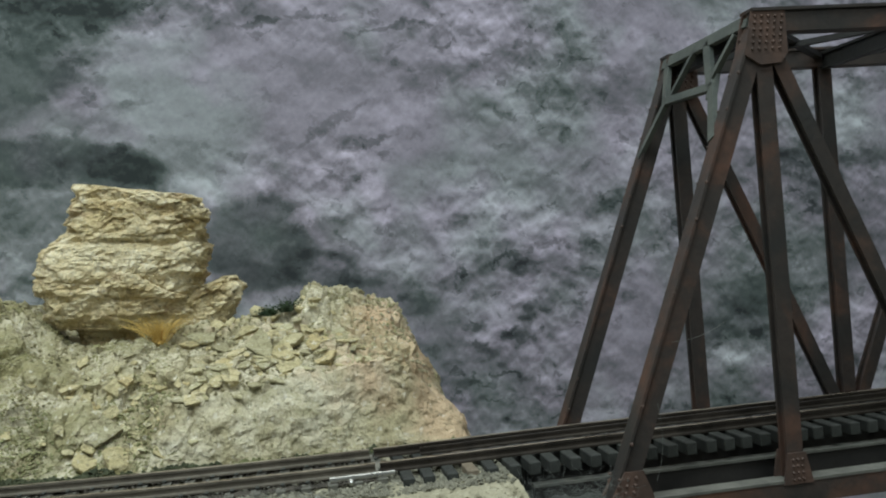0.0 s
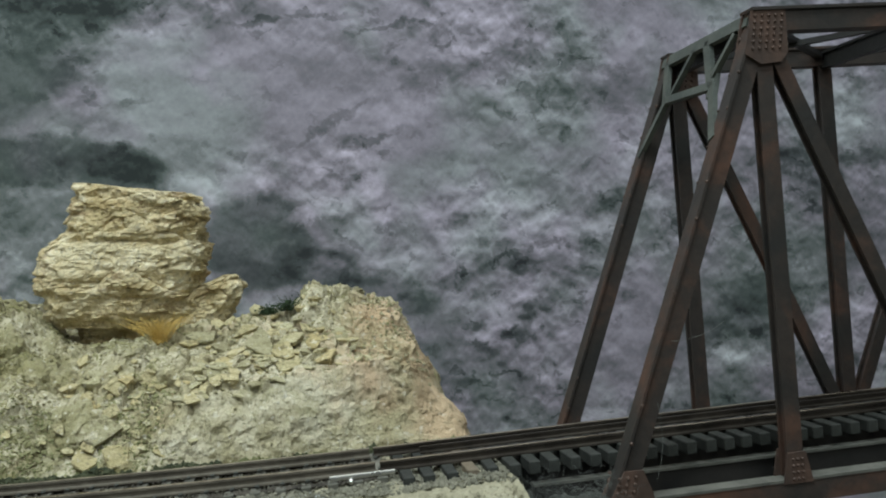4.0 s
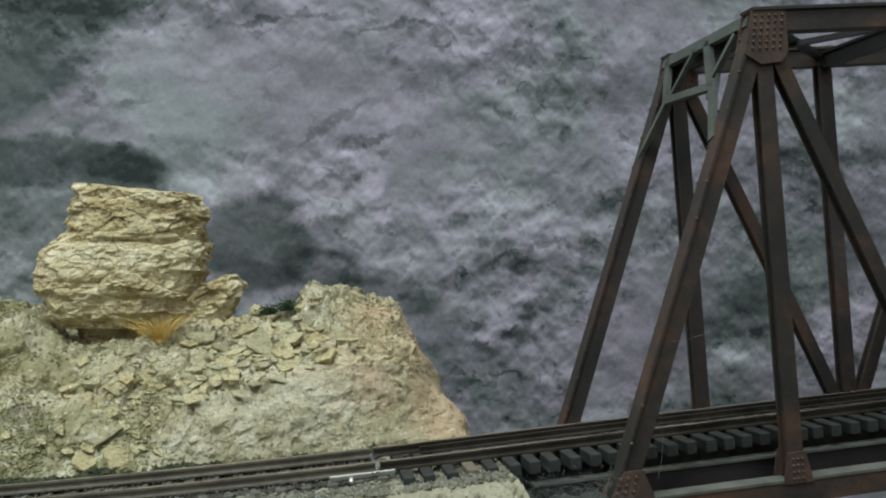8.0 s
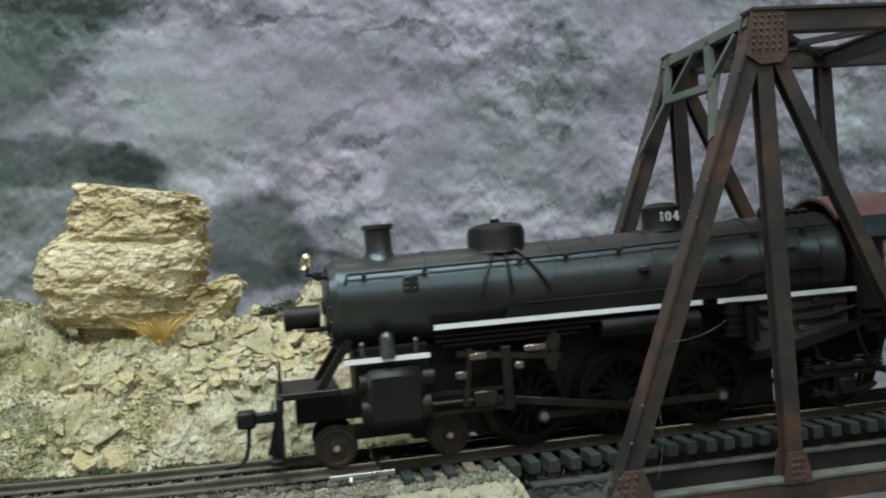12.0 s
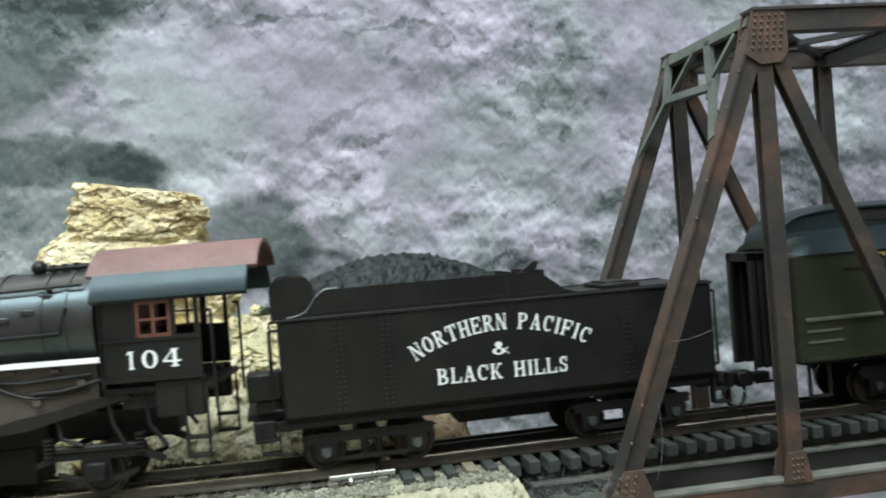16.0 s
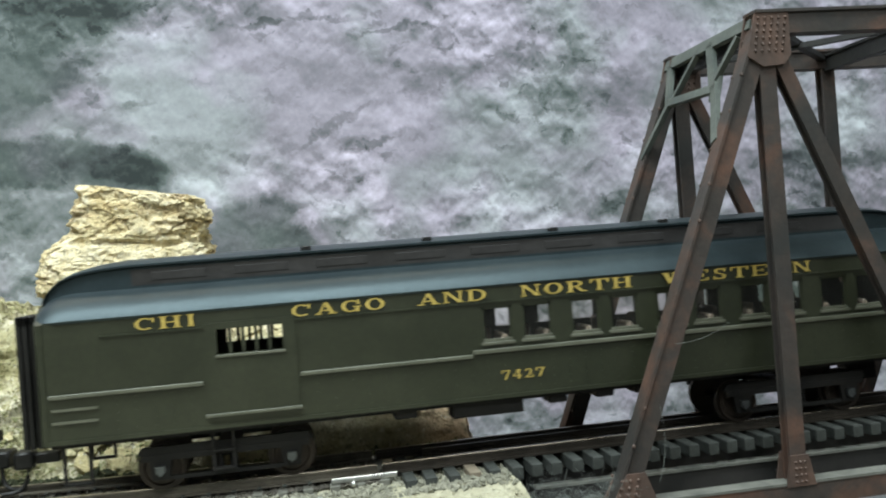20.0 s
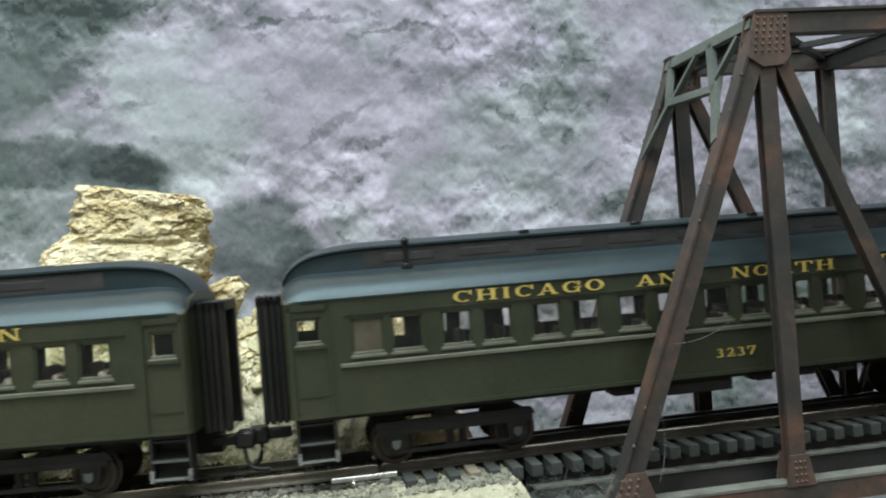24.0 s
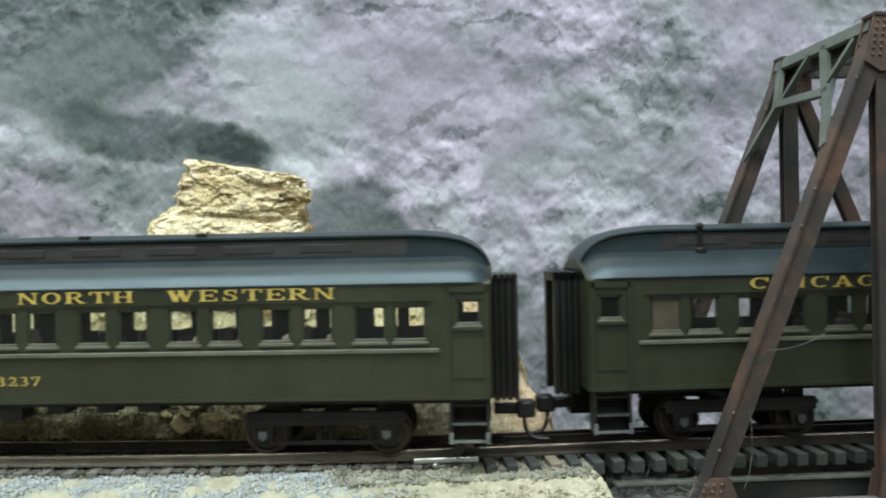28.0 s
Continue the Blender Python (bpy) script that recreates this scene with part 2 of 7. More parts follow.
        mask.inputs[1].default_value, mask.inputs[2].default_value = lo, hi
        mask.inputs[3].default_value, mask.inputs[4].default_value = 0.0, flecks
        nt.links.new(fleck.outputs["Fac"], mask.inputs[0])
        fm = nt.nodes.new("ShaderNodeMix")
        fm.data_type = "RGBA"
        fm.inputs[7].default_value = (*tint, 1)
        nt.links.new(mask.outputs[0], fm.inputs[0])
        nt.links.new(out, fm.inputs[6])
        out = fm.outputs[2]
    nt.links.new(out, p.inputs["Base Color"])
    p.inputs["Roughness"].default_value = 0.92
    b = nt.nodes.new("ShaderNodeBump")
    b.inputs["Strength"].default_value, b.inputs["Distance"].default_value = 0.8, 0.0009
    nt.links.new(grain.outputs["Fac"], b.inputs["Height"])
    coarse = noise_node(nt, stretch.outputs[0], 260, 5, 0.65, 0.2)
    b2 = nt.nodes.new("ShaderNodeBump")
    b2.inputs["Strength"].default_value, b2.inputs["Distance"].default_value = 0.9, 0.0022
    nt.links.new(coarse.outputs["Fac"], b2.inputs["Height"])
    nt.links.new(b.outputs[0], b2.inputs["Normal"])
    nt.links.new(b2.outputs[0], p.inputs["Normal"])
    return m


BOULDER = rock_material("bedded_sandstone", [(0.3, (0.43, 0.32, 0.15)), (0.45, (0.64, 0.53, 0.3)), (0.62, (0.84, 0.75, 0.52))], 60, 1.5, cracked=0.9, flecks=0.4)
HILL = rock_material("painted_plaster_hill", [(0.3, (0.25, 0.2, 0.1)), (0.44, (0.48, 0.43, 0.27)), (0.6, (0.66, 0.61, 0.45))], 45, 1.0, 0.6, flecks=0.5)
CHIP = rock_material("stone_chip", [(0.3, (0.38, 0.34, 0.19)), (0.5, (0.56, 0.51, 0.32)), (0.7, (0.66, 0.61, 0.42))], 90, 2.0, 0.0, True)
BALLAST = surface("grey_ballast", [(0.26, 0.29, 0.285), (0.34, 0.37, 0.365), (0.42, 0.45, 0.44)], 350, 1500, 0.9, 0, 1.0, 0.0008, world_space=True)
LINT = surface("pale_lint_fibre", [(0.14, 0.15, 0.14)], 160, 1200, 0.9, 0, 0.0)
GREENERY = surface("dark_green_foam", [(0.02, 0.04, 0.018), (0.05, 0.085, 0.035)], 200, 900, 0.9, 0, 0.8)
# olive foam with the shade behind the passing train put into its colour
SHADED_FOAM = surface("shaded_olive_foam", [(0.025, 0.034, 0.016), (0.085, 0.095, 0.05)], 200, 900, 0.95, 0, 0.8)
OLIVE_FOAM = surface("pale_green_foam", [(0.13, 0.14, 0.06), (0.25, 0.26, 0.13)], 200, 900, 0.95, 0, 0.8)
BROWN_DIRT = surface("brown_track_dirt", [(0.045, 0.041, 0.033), (0.11, 0.098, 0.08)], 150, 900, 0.95, 0, 0.8, world_space=True)
SLOPE_FOAM = surface("spring_green_foam", [(0.22, 0.225, 0.105), (0.36, 0.36, 0.19)], 200, 900, 0.95, 0, 0.8)
HILL_FOAM = surface("yellow_green_foam", [(0.24, 0.23, 0.1), (0.4, 0.38, 0.2)], 200, 900, 0.95, 0, 0.8)
STRAW = surface("straw_grass", [(0.5, 0.33, 0.08), (0.66, 0.47, 0.15)], 300, 900, 0.8, 0, 0.0)
FLUFF = surface("grey_lint", [(0.018, 0.022, 0.019), (0.075, 0.08, 0.07)], 160, 1200, 0.95, 0, 0.9, 0.001)


def backdrop_material():
    """A printed photograph of an eroded grey-violet cliff: broad light and dark masses, furrows and pits."""
    m, nt, p = shader("printed_cliff_photograph")
    lk = nt.links.new
    geo = nt.nodes.new("ShaderNodeNewGeometry")
    pos = geo.outputs["Position"]
    # Bend the plane's coordinates so that all masses get ragged outlines.
    warp = noise_node(nt, pos, 20, 6, 0.62)
    sub = nt.nodes.new("ShaderNodeVectorMath")
    sub.operation = "SUBTRACT"
    lk(warp.outputs["Color"], sub.inputs[0])
    sub.inputs[1].default_value = (0.5, 0.5, 0.5)
    sc = nt.nodes.new("ShaderNodeVectorMath")
    sc.operation = "SCALE"
    sc.inputs["Scale"].default_value = 0.036
    lk(sub.outputs[0], sc.inputs[0])
    bent = nt.nodes.new("ShaderNodeVectorMath")
    bent.operation = "ADD"
    lk(pos, bent.inputs[0])
    lk(sc.outputs[0], bent.inputs[1])

    sc2 = nt.nodes.new("ShaderNodeVectorMath")
    sc2.operation = "SCALE"
    sc2.inputs["Scale"].default_value = 0.019
    warp2 = noise_node(nt, pos, 95, 3, 0.6)
    sub2 = nt.nodes.new("ShaderNodeVectorMath")
    sub2.operation = "SUBTRACT"
    sub2.inputs[1].default_value = (0.5, 0.5, 0.5)
    lk(warp2.outputs["Color"], sub2.inputs[0])
    lk(sub2.outputs[0], sc2.inputs[0])
    frayed = nt.nodes.new("ShaderNodeVectorMath")
    frayed.operation = "ADD"
    lk(pos, frayed.inputs[0])
    lk(sc2.outputs[0], frayed.inputs[1])

    def level(op, a, b):
        n = nt.nodes.new("ShaderNodeMath")
        n.operation = op
        for i, v in enumerate((a, b)):
            if isinstance(v, (int, float)):
                n.inputs[i].default_value = v
            else:
                lk(v, n.inputs[i])
        return n.outputs[0]

    tone = None
    smooth_part = None
    for group in (CLIFF_MASSES, CLIFF_LIGHTS, CLIFF_CREASES, CLIFF_PITS, CLIFF_FAR):
        for x, z, wide, high, lean, gain, soft in group:
            mp = nt.nodes.new("ShaderNodeMapping")
            mp.vector_type = "TEXTURE"
            mp.inputs["Location"].default_value = (x, 0.28, z)
            mp.inputs["Rotation"].default_value = (0, radians(lean), 0)
            mp.inputs["Scale"].default_value = (wide, 1000.0, high)
            lk(bent.outputs[0] if wide > 0.02 and high > 0.005 else frayed.outputs[0], mp.inputs["Vector"])
            ln = nt.nodes.new("ShaderNodeVectorMath")
            ln.operation = "LENGTH"
            lk(mp.outputs[0], ln.inputs[0])
            mr = nt.nodes.new("ShaderNodeMapRange")
            mr.interpolation_type = "SMOOTHSTEP"
            mr.inputs[1].default_value, mr.inputs[2].default_value = 1 + soft, 1 - soft
            mr.inputs[3].default_value, mr.inputs[4].default_value = 0.0, gain * (1.15 if wide > 0.012 else 0.6)
            lk(ln.outputs["Value"], mr.inputs[0])
            if smooth_part is None and group is CLIFF_LIGHTS:
                smooth_part = mr.outputs[0]
            tone = mr.outputs[0] if tone is None else level("ADD", tone, mr.outputs[0])
    tone = level("ADD", tone, 0.572)

    # Relief of the photographed rock, as the difference of two shifted samples.
    def relief(scale, shift, squash, detail):
        mp = nt.nodes.new("ShaderNodeMapping")
        mp.inputs["Scale"].default_value = (1, 1, squash)
        mp.inputs["Rotation"].default_value = (0, radians(-36), 0)
        lk(pos, mp.inputs["Vector"])
        a = noise_node(nt, mp.outputs[0], scale, detail, 0.5, 0.2)
        ad = nt.nodes.new("ShaderNodeVectorMath")
        ad.operation = "ADD"
        ad.inputs[1].default_value = (-shift * 0.5, 0, shift)
        lk(mp.outputs[0], ad.inputs[0])
        b = noise_node(nt, ad.outputs[0], scale, detail, 0.5, 0.2)
        return level("SUBTRACT", a.outputs["Fac"], b.outputs["Fac"])

    calm = noise_node(nt, pos, 11, 2, 0.5)
    rough = nt.nodes.new("ShaderNodeMapRange")
    rough.inputs[1].default_value, rough.inputs[2].default_value = 0.36, 0.6
    rough.inputs[3].default_value, rough.inputs[4].default_value = 0.28, 1.05
    lk(calm.outputs["Fac"], rough.inputs[0])
    amount = level("MULTIPLY", rough.outputs[0], level("SUBTRACT", 1.0, level("MULTIPLY", smooth_part, 30.0)))
    lumps = level("MULTIPLY", relief(10, 0.024, 1.3, 2), 0.5)
    lumps = level("ADD", lumps, level("MULTIPLY", relief(21, 0.012, 1.3, 2.5), 0.75))
    lumps = level("ADD", lumps, level("MULTIPLY", relief(46, 0.006, 1.25, 2.5), 0.85))
    lumps = level("ADD", lumps, level("MULTIPLY", relief(105, 0.003, 1.15, 3), 0.7))
    total = level("ADD", tone, level("MULTIPLY", lumps, amount))
    # dark hollows under the lumps, gathered in some parts of the face
    flat = nt.nodes.new("ShaderNodeMapping")
    flat.inputs["Scale"].default_value = (1, 1, 1.5)
    flat.inputs["Rotation"].default_value = (0, radians(-30), 0)
    lk(frayed.outputs[0], flat.inputs["Vector"])
    for scale, lo, hi, depth in ((22, 0.55, 0.66, -0.1), (40, 0.58, 0.65, -0.13), (78, 0.61, 0.67, -0.2), (34, 0.43, 0.35, 0.08), (66, 0.4, 0.34, 0.08)):
        pits = noise_node(nt, flat.outputs[0], scale, 2.5, 0.5, 0.2)
        pit = nt.nodes.new("ShaderNodeMapRange")
        pit.inputs[1].default_value, pit.inputs[2].default_value = lo, hi
        pit.inputs[3].default_value, pit.inputs[4].default_value = 0.0, depth
        lk(pits.outputs["Fac"], pit.inputs[0])
        total = level("ADD", total, level("MULTIPLY", pit.outputs[0], amount))
    grain = noise_node(nt, pos, 420, 2, 0.5)
    total = level("ADD", total, level("MULTIPLY", level("SUBTRACT", grain.outputs["Fac"], 0.5), 0.12))
    col = ramp_of(nt, total, [(0.0, (0.03, 0.036, 0.038)), (0.25, (0.095, 0.108, 0.11)), (0.5, (0.24, 0.235, 0.26)), (0.75, (0.45, 0.43, 0.49)), (1.0, (0.7, 0.68, 0.75))])
    hue = noise_node(nt, pos, 16, 3, 0.5)
    hr = ramp_of(nt, hue.outputs["Fac"], [(0.42, (0.92, 1.01, 0.97)), (0.58, (1.02, 0.98, 1.06))])
    mix = nt.nodes.new("ShaderNodeMix")
    mix.data_type, mix.blend_type = "RGBA", "MULTIPLY"
    mix.inputs[0].default_value = 1.0
    lk(col.outputs[0], mix.inputs[6])
    lk(hr.outputs[0], mix.inputs[7])
    lk(mix.outputs[2], p.inputs["Base Color"])
    p.inputs["Roughness"].default_value = 0.8
    p.inputs["Specular IOR Level"].default_value = 0.25
    return m


# What the photograph shows: centre, half sizes, lean, lightness, softness of the edge.
CLIFF_MASSES = [
    (-0.168, 0.185, 0.0859, 0.0477, -12, -0.24, 0.22),
    (-0.102, 0.216, 0.0413, 0.0286, -30, -0.2, 0.22),
    (-0.124, 0.117, 0.0668, 0.0159, 14, -0.27, 0.2),
    (-0.087, 0.113, 0.0254, 0.0102, 22, -0.14, 0.2),
    (-0.168, 0.071, 0.0700, 0.0318, 0, -0.14, 0.3),
    (-0.021, 0.065, 0.0318, 0.0312, 8, -0.27, 0.14),
    (0.016, 0.046, 0.0270, 0.0165, 20, -0.2, 0.2),
    (0.058, 0.028, 0.0286, 0.0114, 15, -0.2, 0.2),
    (0.085, -0.007, 0.0286, 0.0254, 10, -0.11, 0.3),
    (0.121, -0.034, 0.0445, 0.0223, 8, -0.12, 0.35),
    (0.195, 0.142, 0.0350, 0.0146, 5, -0.12, 0.3),
    (0.314, 0.039, 0.0731, 0.0541, 0, -0.1, 0.4),
    (0.136, 0.022, 0.0382, 0.0191, 0, -0.08, 0.4),
    (0.266, -0.031, 0.0700, 0.0509, 0, -0.12, 0.5),
]
CLIFF_LIGHTS = [
    (-0.023, 0.153, 0.0740, 0.0370, 10, 0.02, 0.3),
    (-0.053, 0.170, 0.0402, 0.0077, -10, 0.06, 0.5),
    (-0.051, 0.098, 0.0186, 0.0070, 24, 0.16, 0.3),
    (-0.028, 0.100, 0.0189, 0.0064, -6, 0.12, 0.4),
    (0.014, 0.081, 0.0168, 0.0055, -12, 0.2, 0.3),
    (0.043, 0.091, 0.0171, 0.0066, -32, 0.15, 0.4),
    (0.073, 0.138, 0.0161, 0.0080, -10, 0.12, 0.4),
    (0.046, 0.070, 0.0138, 0.0086, 0, 0.16, 0.35),
    (0.074, 0.045, 0.0285, 0.0086, -4, 0.15, 0.35),
    (0.085, 0.074, 0.0321, 0.0057, 0, 0.1, 0.5),
    (0.145, 0.072, 0.0217, 0.0075, 0, 0.1, 0.5),
    (0.132, 0.178, 0.0083, 0.0135, 20, 0.14, 0.4),
    (0.112, 0.009, 0.0189, 0.0121, -24, 0.13, 0.35),
    (-0.067, 0.193, 0.0245, 0.0121, -20, 0.08, 0.4),
]
CLIFF_CREASES = [
    (-0.009, 0.192, 0.0146, 0.0019, -4, -0.2, 0.4),
    (0.025, 0.195, 0.0169, 0.0020, 6, -0.17, 0.4),
    (0.067, 0.186, 0.0207, 0.0017, -8, -0.18, 0.4),
    (0.085, 0.191, 0.0034, 0.0113, 35, -0.16, 0.4),
    (0.144, 0.172, 0.0049, 0.0031, 0, -0.28, 0.3),
    (0.153, 0.180, 0.0025, 0.0082, 20, -0.18, 0.4),
    (0.173, 0.178, 0.0025, 0.0075, -10, -0.2, 0.4),
    (0.169, 0.116, 0.0050, 0.0038, 0, -0.28, 0.3),
    (-0.081, 0.148, 0.0085, 0.0019, 0, -0.17, 0.4),
    (-0.102, 0.155, 0.0030, 0.0188, 40, -0.14, 0.5),
    (0.030, 0.132, 0.0244, 0.0026, -28, -0.13, 0.4),
    (0.048, 0.119, 0.0152, 0.0023, -10, -0.17, 0.4),
    (-0.001, 0.090, 0.0109, 0.0039, 32, -0.2, 0.4),
    (0.027, 0.101, 0.0195, 0.0029, -32, -0.12, 0.5),
]
CLIFF_PITS = [
    (0.099, 0.039, 0.0024, 0.0050, 0, -0.26, 0.3),
    (0.128, 0.034, 0.0042, 0.0067, 15, -0.2, 0.4),
    (0.067, 0.028, 0.0053, 0.0146, -36, -0.19, 0.4),
    (0.149, 0.051, 0.0147, 0.0024, 0, -0.18, 0.4),
    (0.180, 0.048, 0.0050, 0.0027, 0, -0.2, 0.4),
    (0.146, 0.015, 0.0161, 0.0044, -22, -0.19, 0.4),
    (0.108, 0.011, 0.0045, 0.0080, 20, -0.15, 0.4),
    (0.143, -0.003, 0.0196, 0.0061, 0, -0.14, 0.4),
    (0.057, 0.061, 0.0023, 0.0119, 10, -0.13, 0.5),
    (0.037, 0.059, 0.0033, 0.0026, 0, -0.2, 0.4),
    (0.166, 0.160, 0.0213, 0.0031, 0, -0.13, 0.4),
    (0.129, 0.112, 0.0049, 0.0017, 0, -0.16, 0.4),
    (0.111, 0.160, 0.0096, 0.0030, -24, -0.14, 0.4),
    (0.029, 0.040, 0.0033, 0.0065, 0, -0.16, 0.4),
]
CLIFF_FAR = [
    (0.317, 0.095, 0.0163, 0.0078, 10, -0.15, 0.4),
    (0.372, 0.091, 0.0128, 0.0072, 0, -0.18, 0.4),
    (0.330, 0.065, 0.0242, 0.0064, 5, -0.13, 0.4),
    (0.285, 0.008, 0.0198, 0.0141, 0, -0.12, 0.4),
    (0.238, 0.077, 0.0096, 0.0063, 0, -0.14, 0.4),
    (0.203, 0.129, 0.0065, 0.0028, 0, -0.16, 0.4),
    (0.356, 0.110, 0.0119, 0.0130, 0, 0.12, 0.4),
    (0.203, 0.171, 0.0225, 0.0104, 0, 0.1, 0.4),
    (0.260, -0.013, 0.0263, 0.0126, 0, -0.12, 0.5),
    (0.321, -0.019, 0.0233, 0.0143, 0, 0.08, 0.5),
    (0.349, 0.033, 0.0237, 0.0108, 0, -0.11, 0.5),
    (0.209, -0.007, 0.0146, 0.0090, 0, 0.1, 0.5),
    (0.035, 0.160, 0.0294, 0.0164, 0, -0.05, 0.5),
    (0.077, 0.146, 0.0134, 0.0086, -30, -0.12, 0.4),
]
CLIFF = backdrop_material()


# ---- mesh helpers; all measures below are in millimetres ----
MM = 0.001


def part(name, bm, material, parent=None, label="", smooth=38):
    """Links a bmesh, drawn in millimetres, as one mesh object."""
    bmesh.ops.scale(bm, vec=(MM, MM, MM), verts=bm.verts)
    bmesh.ops.recalc_face_normals(bm, faces=bm.faces)
    me = bpy.data.meshes.new(name)
    bm.to_mesh(me)
    bm.free()
    me.materials.append(material)
    if smooth:
        me.polygons.foreach_set("use_smooth", [True] * len(me.polygons))
        me.set_sharp_from_angle(angle=radians(smooth))
    ob = new(name, me)
    if parent:
        ob.parent = parent
    if label:
        ob["label"] = label
    return ob


def again(name, ob, parent, x=0.0, y=0.0, z=0.0, rz=0.0, mirror=False):
    """One more object on the same mesh."""
    o = new(name, ob.data)
    o.parent = parent
    o.location, o.rotation_euler = (x * MM, y * MM, z * MM), (0, 0, radians(rz))
    if mirror:
        o.scale = (1, -1, 1)
    return o


def empty(name, x=0.0, y=0.0, z=0.0):
    ob = new(name)
    ob.location = (x * MM, y * MM, z * MM)
    ob.empty_display_size = 0.01
    return ob


def box(bm, x0, x1, y0, y1, z0, z1, bevel=0.0):
    m = Matrix.Translation(((x0 + x1) / 2, (y0 + y1) / 2, (z0 + z1) / 2)) @ Matrix.Diagonal((abs(x1 - x0), abs(y1 - y0), abs(z1 - z0), 1))
    made = bmesh.ops.create_cube(bm, size=1.0, matrix=m)["verts"]
    if bevel:
        bmesh.ops.bevel(bm, geom=list({e for v in made for e in v.link_edges}), offset=bevel, segments=1, affect="EDGES")
    return bm


def rod(bm, a, b, r, seg=10, r2=None):
    a, b = Vector(a), Vector(b)
    d = b - a
    m = Matrix.Translation((a + b) / 2) @ d.to_track_quat("Z", "Y").to_matrix().to_4x4()
    bmesh.ops.create_cone(bm, cap_ends=True, segments=seg, radius1=r, radius2=r if r2 is None else r2, depth=d.length, matrix=m)
    return bm


def ball(bm, c, r, seg=12, sz=1.0):
    bmesh.ops.create_uvsphere(bm, u_segments=seg, v_segments=max(6, seg // 2), radius=r, matrix=Matrix.Translation(c) @ Matrix.Diagonal((1, 1, sz, 1)))
    return bm


def beam(bm, a, b, across, wide, deep):
    """A straight bar from a to b: wide along the direction across, deep at right angles to it."""
    a, b, u = Vector(a), Vector(b), Vector(across).normalized()
    d = (b - a).normalized()
    u = (u - d * u.dot(d)).normalized()
    v = d.cross(u)
    vs = []
    for p in (a, b):
        for su, sv in ((-1, -1), (1, -1), (1, 1), (-1, 1)):
            vs.append(bm.verts.new(p + u * su * wide / 2 + v * sv * deep / 2))
    for f in ((0, 1, 2, 3), (7, 6, 5, 4), (0, 4, 5, 1), (1, 5, 6, 2), (2, 6, 7, 3), (3, 7, 4, 0)):
        bm.faces.new([vs[i] for i in f])
    return bm


def channel(bm, a, b, across, wide, deep, lip=1.0):
    """An H-shaped member: a web with a flange on both sides, as one skin."""
    a, b, u = Vector(a), Vector(b), Vector(across).normalized()
    d = (b - a).normalized()
    u = (u - d * u.dot(d)).normalized()
    v = d.cross(u)
    w, h, i, q = wide / 2, deep / 2, wide / 2 - lip, deep * 0.27
    ring = ((-w, -h), (-i, -h), (-i, -q), (i, -q), (i, -h), (w, -h), (w, h), (i, h), (i, q), (-i, q), (-i, h), (-w, h))
    return loft(bm, [[p + u * x + v * y for x, y in ring] for p in (a, b)])


def loft(bm, rings, closed=True, cap=True):
    """Skins rings of points, one after another."""
    rows = [[bm.verts.new(p) for p in ring] for ring in rings]
    n = len(rows[0])
    for r0, r1 in zip(rows, rows[1:]):
        for i in range(n if closed else n - 1):
            j = (i + 1) % n
            bm.faces.new((r0[i], r0[j], r1[j], r1[i]))
    if cap and closed:
        bm.faces.new(rows[0])
        bm.faces.new(rows[-1][::-1])
    return bm


def pipe(bm, pts, r, seg=8):
    """One bent pipe through the points."""
    pts = [Vector(p) for p in pts]
    rings = []
    for i, p in enumerate(pts):
        d = (pts[min(i + 1, len(pts) - 1)] - pts[max(i - 1, 0)]).normalized()
        u = d.cross(Vector((0.13, 0.2, 0.97))).normalized()
        v = d.cross(u)
        rings.append([p + (u * math.cos(2 * math.pi * k / seg) + v * math.sin(2 * math.pi * k / seg)) * r for k in range(seg)])
    return loft(bm, rings)


def plate(bm, outline, y0, y1):
    """A flat plate in the x-z plane with that outline, from y0 to y1."""
    return loft(bm, [[(x, y0, z) for x, z in outline], [(x, y1, z) for x, z in outline]])


